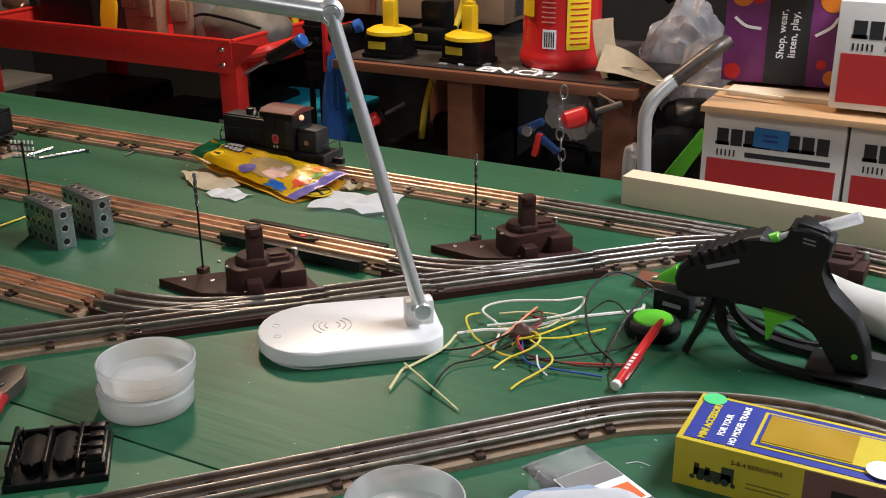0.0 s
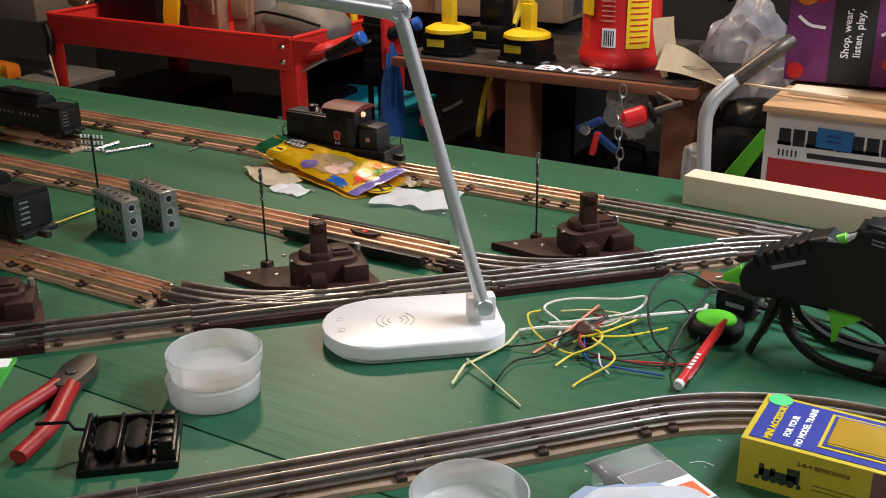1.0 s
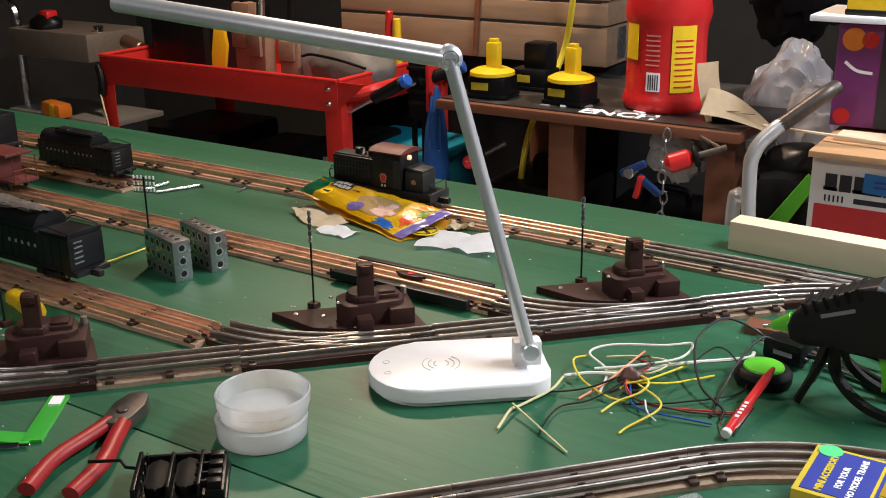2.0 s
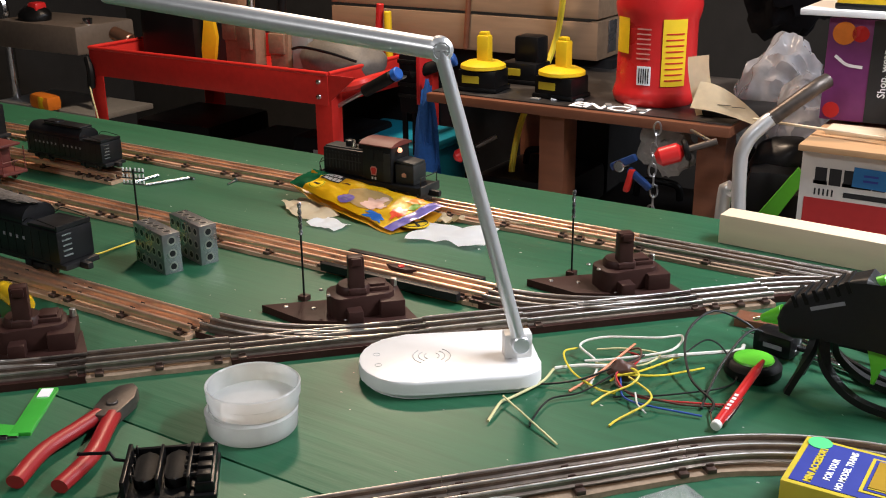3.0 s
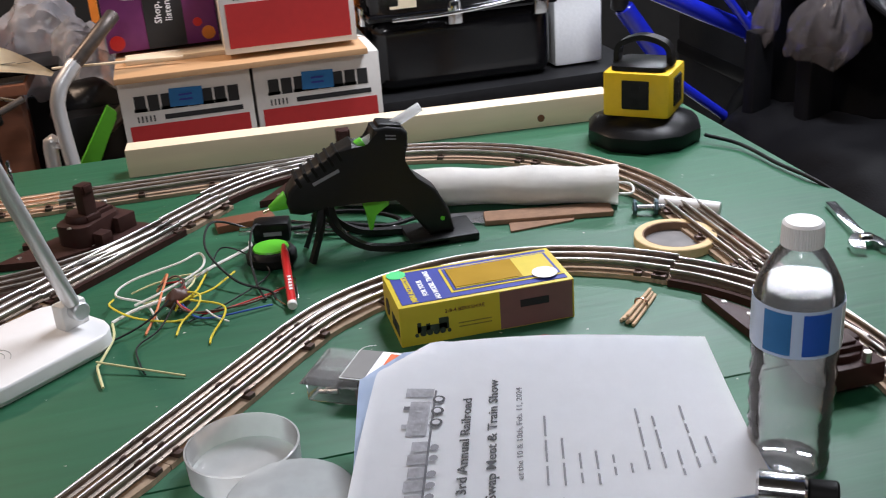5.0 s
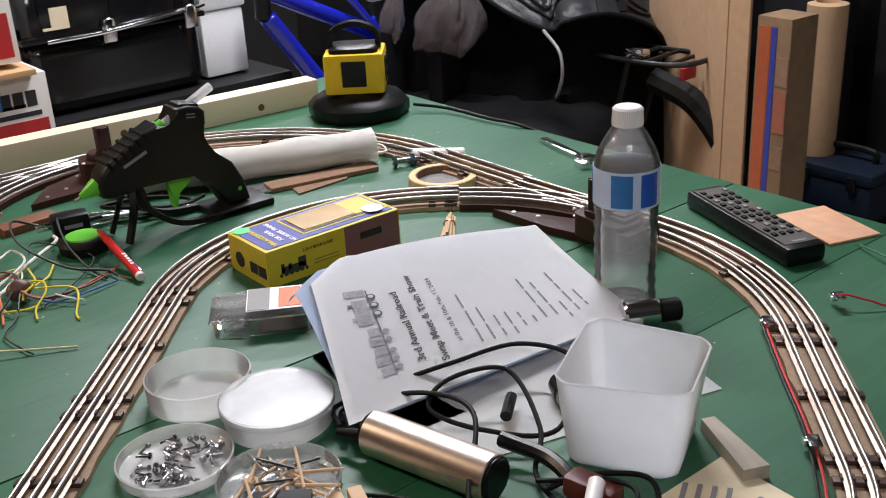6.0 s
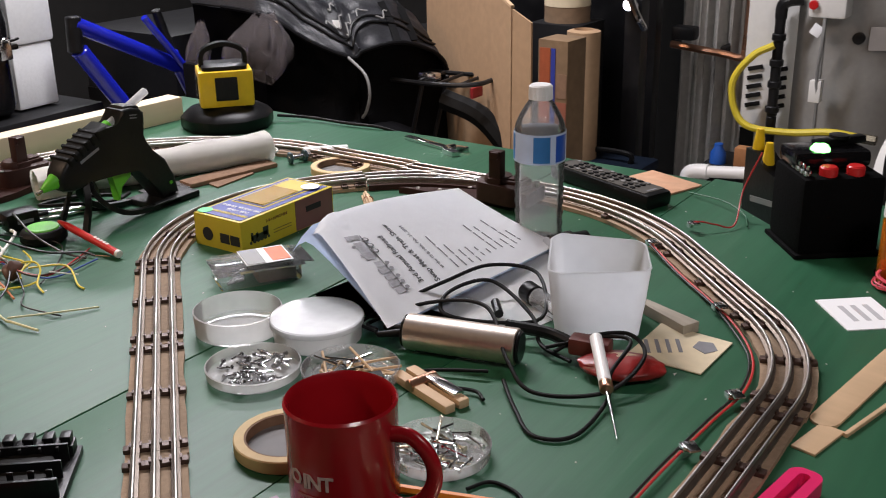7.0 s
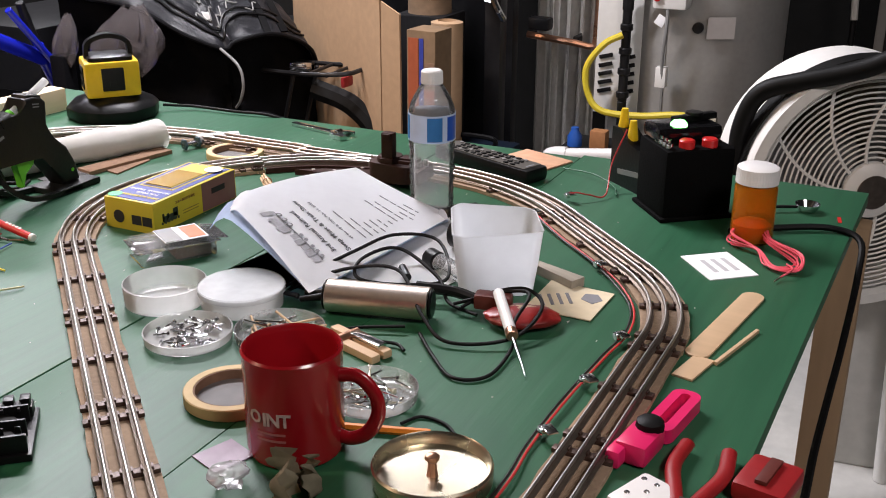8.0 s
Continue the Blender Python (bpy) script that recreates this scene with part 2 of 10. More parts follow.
CEIL = mat("dark joist ceiling", (0.10, 0.085, 0.07), 0.85, vary=0.2, grain=20, stain=1.5, bump=0.2)
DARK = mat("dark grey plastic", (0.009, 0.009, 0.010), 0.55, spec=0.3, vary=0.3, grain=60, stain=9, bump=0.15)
GREY = mat("grey painted steel", (0.22, 0.22, 0.215), 0.45, vary=0.12, grain=60, stain=6, bump=0.08)
TABLE_EDGE = mat("bare table frame wood", (0.36, 0.24, 0.14), 0.7, vary=0.2, grain=40, stain=4, bump=0.2, stretch=(1, 1, 0.15))
WIRE = {k: mat(k + " wire sheath", c, 0.45, vary=0.06, bump=0.0) for k, c in dict(
    white=(0.72, 0.70, 0.64), yellow=(0.70, 0.56, 0.04), red=(0.50, 0.03, 0.03), black=(0.012, 0.012, 0.012),
    orange=(0.62, 0.20, 0.08), brown=(0.10, 0.045, 0.03), cream=(0.62, 0.58, 0.30), pink=(0.75, 0.09, 0.13), blue=(0.03, 0.08, 0.35), green=(0.03, 0.12, 0.06)).items()}
BULB = glow("lit headlamp", (1.0, 0.45, 0.25), 1.2)
PILOT = glow("green pilot light", (0.25, 1.0, 0.25), 5)

# ---- mesh helpers ----
def finish(bm, name, material, smooth=True):
    bmesh.ops.recalc_face_normals(bm, faces=bm.faces[:])
    me = bpy.data.meshes.new(name)
    bm.to_mesh(me)
    bm.free()
    me.materials.append(material)
    if smooth:
        me.shade_smooth()
        me.set_sharp_from_angle(angle=radians(38))
    return me


def thing(name, m=None, label="", category="", group="", kind=""):
    ob = new(name)
    ob.empty_display_size = 0.02
    if m is not None:
        ob.matrix_world = m
    return tagged(ob, label, category, group, kind)


def part(name, bm, material, parent, label=""):
    ob = new(name, finish(bm, name, material))
    ob.parent = parent
    return tagged(ob, label)


def solid(name, bm, material, m=None, label="", category="", group="", kind=""):
    ob = new(name, finish(bm, name, material))
    if m is not None:
        ob.matrix_world = m
    return tagged(ob, label, category, group, kind)


def box(sx, sy, sz, at=(0, 0, 0), bevel=0.0, bm=None, rot=None, seg=2):
    """A box that stands on at (its base's centre), edges rounded by bevel."""
    b = bmesh.new()
    bmesh.ops.create_cube(b, size=1.0, matrix=Matrix.Translation((0, 0, sz / 2)) @ Matrix.Diagonal((sx, sy, sz, 1)))
    if bevel:
        bmesh.ops.bevel(b, geom=b.edges[:], offset=bevel, segments=seg, affect="EDGES", profile=0.6)
    m = Matrix.Translation(at)
    if rot is not None:
        m = m @ rot
    b.transform(m)
    return join(bm, b)


def join(bm, b):
    if bm is None:
        return b
    me = bpy.data.meshes.new("tmp")
    b.to_mesh(me)
    b.free()
    bm.from_mesh(me)
    bpy.data.meshes.remove(me)
    return bm


def lathe(profile, at=(0, 0, 0), seg=40, bm=None, rot=None, wob=None):
    """A turned solid from (radius, height) pairs."""
    b = bmesh.new()
    rings = []
    for r, z in profile:
        if r < 1e-6:
            rings.append([b.verts.new((0, 0, z))])
        else:
            rings.append([b.verts.new((r * math.cos(2 * math.pi * i / seg), r * math.sin(2 * math.pi * i / seg), z)) for i in range(seg)])
    for p, q in zip(rings, rings[1:]):
        for i in range(seg):
            j = (i + 1) % seg
            if len(p) == 1 and len(q) > 1:
                b.faces.new((p[0], q[j], q[i]))
            elif len(q) == 1 and len(p) > 1:
                b.faces.new((p[i], p[j], q[0]))
            elif len(p) > 1:
                b.faces.new((p[i], p[j], q[j], q[i]))
    m = Matrix.Translation(at)
    if rot is not None:
        m = m @ rot
    b.transform(m)
    return join(bm, b)


def rod(p, q, r, bm=None, seg=12, r2=None, cap=0.15):
    """A round bar from p to q with slightly rounded ends."""
    p, q = Vector(p), Vector(q)
    d = q - p
    h = d.length
    r2 = r if r2 is None else r2
    e = min(r, r2) * cap
    prof = [(0, 0), (r - e, 0), (r, e), (r2, h - e), (r2 - e, h), (0, h)]
    m = Matrix.Translation(p) @ d.to_track_quat("Z", "Y").to_matrix().to_4x4()
    b = lathe(prof, seg=seg)
    b.transform(m)
    return join(bm, b)


def smooth_line(pts, n=8):
    """A curve through the points."""
    P = [Vector(p) for p in pts]
    if len(P) < 3:
        return P
    E = [P[0] * 2 - P[1]] + P + [P[-1] * 2 - P[-2]]
    out = []
    for i in range(1, len(E) - 2):
        a, b, c, d = E[i - 1:i + 3]
        for k in range(n):
            t = k / n
            out.append(0.5 * ((2 * b) + (c - a) * t + (2 * a - 5 * b + 4 * c - d) * t * t + (3 * b - a - 3 * c + d) * t ** 3))
    return out + [P[-1]]


def sweep(pts, section, bm=None, up=Vector((0, 0, 1)), closed=True):
    """Drag a section of (side, height) pairs along the points."""
    b = bmesh.new()
    P = [Vector(p) for p in pts]
    rows = []
    for i, p in enumerate(P):
        d = (P[min(i + 1, len(P) - 1)] - P[max(i - 1, 0)]).normalized()
        s = d.cross(up)
        s = s.normalized() if s.length > 1e-4 else Vector((1, 0, 0))
        u = s.cross(d).normalized()
        rows.append([b.verts.new(p + s * a + u * c) for a, c in section])
    k = len(section)
    for p, q in zip(rows, rows[1:]):
        for i in range(k if closed else k - 1):
            j = (i + 1) % k
            b.faces.new((p[i], p[j], q[j], q[i]))
    if closed:
        b.faces.new(rows[0][::-1])
        b.faces.new(rows[-1])
    return join(bm, b)


def tube(pts, r, bm=None, seg=8, n=8, curved=True):
    sec = [(r * math.cos(2 * math.pi * i / seg), r * math.sin(2 * math.pi * i / seg)) for i in range(seg)]
    P = smooth_line(pts, n) if curved else [Vector(p) for p in pts]
    b = bmesh.new()
    rows = []
    u = None
    for i, p in enumerate(P):
        d = (P[min(i + 1, len(P) - 1)] - P[max(i - 1, 0)]).normalized()
        if u is None:
            u = d.orthogonal().normalized()
        u = (u - d * u.dot(d)).normalized()
        s = d.cross(u)
        rows.append([b.verts.new(p + s * a + u * c) for a, c in sec])
    for p, q in zip(rows, rows[1:]):
        for i in range(seg):
            j = (i + 1) % seg
            b.faces.new((p[i], p[j], q[j], q[i]))
    b.faces.new(rows[0][::-1])
    b.faces.new(rows[-1])
    return join(bm, b)


def prism(outline, z0, z1, bevel=0.0, bm=None, rot=None):
    """A plate with the outline given in plan."""
    b = bmesh.new()
    lo = [b.verts.new((x, y, z0)) for x, y in outline]
    hi = [b.verts.new((x, y, z1)) for x, y in outline]
    k = len(outline)
    b.faces.new(lo[::-1])
    top = b.faces.new(hi)
    for i in range(k):
        j = (i + 1) % k
        b.faces.new((lo[i], lo[j], hi[j], hi[i]))
    if bevel:
        bmesh.ops.bevel(b, geom=list(top.edges), offset=bevel, segments=2, affect="EDGES", profile=0.6)
    if rot is not None:
        b.transform(rot)
    return join(bm, b)


def round_rect(sx, sy, r, seg=6):
    out = []
    for cx, cy, a in ((sx / 2 - r, sy / 2 - r, 0), (-sx / 2 + r, sy / 2 - r, 90), (-sx / 2 + r, -sy / 2 + r, 180), (sx / 2 - r, -sy / 2 + r, 270)):
        for i in range(seg + 1):
            t = radians(a + 90 * i / seg)
            out.append((cx + r * math.cos(t), cy + r * math.sin(t)))
    return out


def sheet(nx, ny, f, thick=0.0006, bm=None):
    """A thin sheet over [0, 1] x [0, 1] shaped by f(s, t)."""
    b = bmesh.new()
    g = [[b.verts.new(f(i / nx, j / ny)) for j in range(ny + 1)] for i in range(nx + 1)]
    for i in range(nx):
        for j in range(ny):
            b.faces.new((g[i][j], g[i + 1][j], g[i + 1][j + 1], g[i][j + 1]))
    if thick:
        bmesh.ops.solidify(b, geom=b.faces[:], thickness=thick)
    return join(bm, b)


def lump(sx, sy, sz, at=(0, 0, 0), rough=0.25, scale=6.0, seed=0, sub=4, bm=None, flat=True, crease=0.0):
    """A soft, crumpled mass that rests on at."""
    b = bmesh.new()
    bmesh.ops.create_icosphere(b, subdivisions=sub, radius=1.0)
    for v in b.verts:
        d = noise.noise(v.co * 1.3 + Vector((seed * 3.1, 7, seed))) * rough + noise.noise(v.co * scale + Vector((seed, seed * 2.3, 1))) * rough * 0.35
        if crease:
            d -= abs(noise.noise(v.co * scale * 0.7 + Vector((seed * 1.7, 3, 5)))) * crease
        v.co *= 1 + d
        v.co.x *= sx / 2
        v.co.y *= sy / 2
        v.co.z = (v.co.z * 0.5 + 0.5) * sz
        if flat:
            v.co.z = max(v.co.z, 0.0)
    b.transform(Matrix.Translation(at))
    return join(bm, b)


def soft_box(sx, sy, sz, at, power=3.0, fold=0.1, seed=0, rot=None):
    """A stuffed cloth body, boxy, with long folds, centred on at."""
    b = bmesh.new()
    bmesh.ops.create_icosphere(b, subdivisions=5, radius=1.0)
    for v in b.verts:
        d = v.co.normalized()
        r = (abs(d.x) ** power + abs(d.y) ** power + abs(d.z) ** power) ** (-1 / power)
        q = Vector((d.x * 1.2 + seed, d.y * 3.0 + d.z * 1.5, d.z * 3.6 - d.x))
        r *= 1 - fold * abs(noise.noise(q * 1.5)) * 1.6 + fold * 0.5 * noise.noise(q * 0.7 + Vector((3, 1, seed))) - fold * 0.4 * abs(noise.noise(q * 4.1))
        v.co = Vector((d.x * r * sx / 2, d.y * r * sy / 2, d.z * r * sz / 2))
    if rot is not None:
        b.transform(rot)
    b.transform(Matrix.Translation(at))
    return b


def word(text, size, m, material, parent, name="lettering", bold=0.0, align="CENTER"):
    """Printed letters, as a thin mesh, centred on the pose m (reading along x, up along y)."""
    cu = bpy.data.curves.new(name, "FONT")
    cu.body, cu.size, cu.align_x, cu.align_y, cu.extrude, cu.offset, cu.resolution_u = text, size, align, "CENTER", 0.0002, bold, 2
    tmp = bpy.data.objects.new(name, cu)
    scene.collection.objects.link(tmp)
    dg = bpy.context.evaluated_depsgraph_get()
    me = bpy.data.meshes.new_from_object(tmp.evaluated_get(dg))
    bpy.data.objects.remove(tmp)
    bpy.data.curves.remove(cu)
    me.materials.clear()
    me.materials.append(material)
    ob = new(name, me)
    ob.parent = parent
    ob.matrix_local = m
    return ob


def rotz(d):
    return Matrix.Rotation(radians(d), 4, "Z")


def rotx(d):
    return Matrix.Rotation(radians(d), 4, "X")


def roty(d):
    return Matrix.Rotation(radians(d), 4, "Y")


def ribbed(b, r_min, depth, count):
    """Presses upright ribs into the outer wall of a turned cap."""
    for v in b.verts:
        r = math.hypot(v.co.x, v.co.y)
        if r > r_min:
            k = 1 + depth / r * (1 if math.cos(count * math.atan2(v.co.y, v.co.x)) > 0 else 0)
            v.co.x, v.co.y = v.co.x * k, v.co.y * k

# ---- the room ----
solid("floor", box(7.6, 6.2, 0.1, (0.2, -0.1, -0.1)), CONCRETE, None, "grey concrete basement floor, worn and stained", "floor", kind="structure")
solid("ceiling", box(7.6, 6.2, 0.1, (0.2, -0.1, 2.5)), CEIL, None, "dark ceiling over the workshop", "ceiling", kind="structure")
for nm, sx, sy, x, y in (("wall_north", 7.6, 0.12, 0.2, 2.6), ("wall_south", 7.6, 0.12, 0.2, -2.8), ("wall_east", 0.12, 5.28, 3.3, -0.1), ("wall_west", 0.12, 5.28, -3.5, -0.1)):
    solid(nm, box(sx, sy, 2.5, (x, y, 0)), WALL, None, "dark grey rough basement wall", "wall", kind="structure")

# ---- the table ----
table = thing("train_table", pose(-0.53, -0.155, 0), "large green painted plywood train table on bare wooden legs", "table")
TX0, TX1, TY0, TY1 = -2.0, 0.94, -0.95, 0.655
W2, D2 = (TX1 - TX0) / 2, (TY1 - TY0) / 2
# the near edge runs slightly askew
part("board", prism([(-W2, -0.885 + 0.155), (W2 + 0.015, -0.947 + 0.155), (W2 + 0.015, -0.4975 + 0.155), (-W2, -0.4975 + 0.155)], TT - 0.018, TT, 0.0007), TABLE, table)
for y0, y1 in ((-0.4965, -0.272), (-0.2695, TY1)):
    part("board", box(2 * W2, y1 - y0, 0.018, (0, (y0 + y1) / 2 + 0.155, TT - 0.018), 0.0007), TABLE, table)
part("under_board", box(2 * W2 - 0.02, 2 * D2 - 0.16, 0.004, (0, 0.06, TT - 0.0225)), TABLE_EDGE, table)
for y in (-D2 + 0.30, D2 - 0.03):
    part("apron", box(2 * W2 - 0.1, 0.038, 0.085, (0, y, TT - 0.109), 0.002), TABLE_EDGE, table)
for x in (-W2 + 0.03, W2 - 0.03, 0):
    part("cross_rail", box(0.038, 2 * D2 - 0.26, 0.06, (x, 0, TT - 0.084), 0.002), TABLE_EDGE, table)
for x in (-W2 + 0.06, W2 - 0.06):
    for y in (-D2 + 0.045, D2 - 0.06):
        part("leg", box(0.05, 0.056, TT - 0.024, (x, y if y > 0 else (-0.778 if x > 0 else -0.70), 0), 0.003), TABLE_EDGE, table)

# ---- toy railway track ----
G = 0.0165          # half the gauge
RB, TIEH, RAILH = 0.0055, 0.0045, 0.0085
RAIL_SEC = [(-0.0039, 0), (0.0039, 0), (0.0037, 0.0009), (0.0008, 0.0019), (0.0008, 0.0054), (-0.0008, 0.0054), (-0.0008, 0.0019), (-0.0037, 0.0009)]
WIDE_HEAD = [(-0.0008, 0.0050), (0.0008, 0.0050)] + [(0.0023 * math.cos(radians(a)), 0.0066 + 0.0017 * math.sin(radians(a))) for a in range(-30, 211, 30)]
HEAD_SEC = [(-0.0008, 0.0050), (0.0008, 0.0050)] + [(0.0015 * math.cos(radians(a)), 0.0068 + 0.0015 * math.sin(radians(a))) for a in range(-30, 211, 30)]
DIAG = radians(46.2)


def straight_pts(length, off):
    return [(0, off, 0), (length, off, 0)]


def arc_pts(R, sweep_deg, off, n=10):
    """An arc that starts at the origin along +x and turns right by sweep_deg."""
    r = R + off
    return [(r * math.sin(radians(sweep_deg) * i / n), r * math.cos(radians(sweep_deg) * i / n) - R, 0) for i in range(n + 1)]


def rail(parent, pts, m=None, name="rail"):
    """One rail: a tarnished foot and web with a brighter worn head."""
    foot = part(name, sweep(pts, RAIL_SEC), m or RAIL_FOOT, parent)
    part("rail_head", sweep(pts, WIDE_HEAD if m else HEAD_SEC), m or STEEL, foot)


def rail_set(parent, line, z, m=None):
    for off in (-G, 0.0, G):
        rail(parent, [Vector(p) + Vector((0, 0, z)) for p in line(off)], m)


TIE_MESH = None


def tie_mesh():
    global TIE_MESH
    if TIE_MESH is None:
        b = box(0.009, 0.054, TIEH, (0, 0, 0), 0.001)
        for s in (-G, 0, G):
            for e in (-1, 1):
                box(0.0065, 0.0018, 0.0026, (0, s + e * 0.0044, TIEH), 0, b)
        TIE_MESH = finish(b, "tie", TIE)
    return TIE_MESH


def add_tie(parent, p, ang, z):
    ob = new("tie", tie_mesh())
    ob.parent = parent
    ob.matrix_local = Matrix.Translation((p[0], p[1], z)) @ Matrix.Rotation(ang, 4, "Z")


def ragged(outline, amount, seed):
    rnd = random.Random(seed)
    return [(x + rnd.uniform(-amount, amount), y + rnd.uniform(-amount, amount)) for x, y in outline]


TRACK_LABEL = "section of tarnished three-rail toy track on board"


def straight(x, y, ang, length=0.2222, seed=0, bed=True, old=False):
    o = thing("track_section", Matrix.Translation((x, y, TT)) @ Matrix.Rotation(ang, 4, "Z"), TRACK_LABEL, "track", "toy track sections")
    if bed:
        k = 9
        ol = [(length * i / k, -0.0262) for i in range(k + 1)] + [(length * i / k, 0.0262) for i in range(k, -1, -1)]
        part("roadbed", prism(ragged(ol, 0.0012, seed), 0.0002, RB), RUST_BED if old else ROADBED, o)
    rail_set(o, lambda off: straight_pts(length - 0.0006, off), RB + TIEH, RUST_RAIL if old else None)
    for s in (0.014, length / 2, length - 0.014):
        add_tie(o, (s, 0), 0, RB)
    return o


def curve(x, y, ang, R=0.3175, turn=45.0, seed=0):
    """A section that starts at (x, y) heading ang and turns right."""
    o = thing("track_section", Matrix.Translation((x, y, TT)) @ Matrix.Rotation(ang, 4, "Z"), TRACK_LABEL.replace("section", "curved section"), "track", "toy track sections")
    part("roadbed", prism(ragged([p[:2] for p in arc_pts(R, turn, -0.0262)] + [p[:2] for p in arc_pts(R, turn, 0.0262)][::-1], 0.001, seed), 0.0002, RB), ROADBED, o)
    rail_set(o, lambda off: arc_pts(R, turn, off, 12), RB + TIEH)
    e = 0.014 / R
    for a in (e, radians(turn) / 2, radians(turn) - e):
        add_tie(o, (R * math.sin(a), R * math.cos(a) - R), -a, RB)
    xe, ye = R * math.sin(radians(turn)), R * math.cos(radians(turn)) - R
    c, s = math.cos(ang), math.sin(ang)
    return x + c * xe - s * ye, y + s * xe + c * ye, ang - radians(turn)


def run(x, y, ang, total, length=0.2222, seed=0, old=False):
    """A row of straight sections from (x, y)."""
    d, k = 0.0, 0
    while d < total - 0.01:
        seg = min(length, total - d)
        straight(x + math.cos(ang) * d, y + math.sin(ang) * d, ang, seg, seed + k, old=old)
        d += seg
        k += 1


# far straight, from the left to the far right corner, then round the corner
EY = 0.460
run(-1.9, EY, 0.0, 1.868, seed=1, old=True)
run(-0.032, EY, 0.0, 0.408, seed=21)
cx, cy, ca = curve(0.376, EY, 0.0, 0.355, 45, 31)
cx, cy, ca = curve(cx, cy, ca, 0.355, 45, 32)
straight(cx, cy, ca, cy + 0.092, 33)
run(-1.9, 0.325, 0.0, 0.965, seed=141, old=True)
# middle straight and near left straight
run(-1.9, 0.183, 0.0, 1.9 - 0.105, seed=41, old=True)
run(-1.9, -0.079, 0.0, 1.9 - 0.345, seed=61, old=True)
# diagonal through the switches
bx, by = -0.119, 0.053
dx, dy = math.cos(DIAG), math.sin(DIAG)
straight(bx - dx * 0.3744, by - dy * 0.3744, DIAG, 0.1522, 81)
straight(bx - dx * 0.8188, by - dy * 0.8188, DIAG, 0.2222, 83)
straight(bx, by, DIAG, 0.118, 82)
straight(bx + dx * 0.340, by + dy * 0.340, DIAG, 0.095, 84)
# inner loop: near diagonal, round the far side, down the right and along the near edge
jx, jy = 0.237, -0.062
NEAR = radians(48.1)
run(jx - math.cos(NEAR) * 0.2222 * 5, jy - math.sin(NEAR) * 0.2222 * 5, NEAR, 0.2222 * 5, seed=91)
cx, cy, ca = curve(jx, jy, radians(47), 0.280, 45, 101)
cx, cy, ca = curve(cx, cy, ca, 0.280, 44.6, 102)
straight(cx, cy, ca, 0.021, 107)
x1, y1, a1 = curve(0.734, -0.304, radians(-88.4), 0.369, 46.6, 103)
straight(x1, y1, a1, 0.216, 104)
x1, y1, a1 = curve(x1 + math.cos(a1) * 0.216, y1 + math.sin(a1) * 0.216, a1, 0.25, 45, 105)
run(x1, y1, a1, 1.6, seed=106)


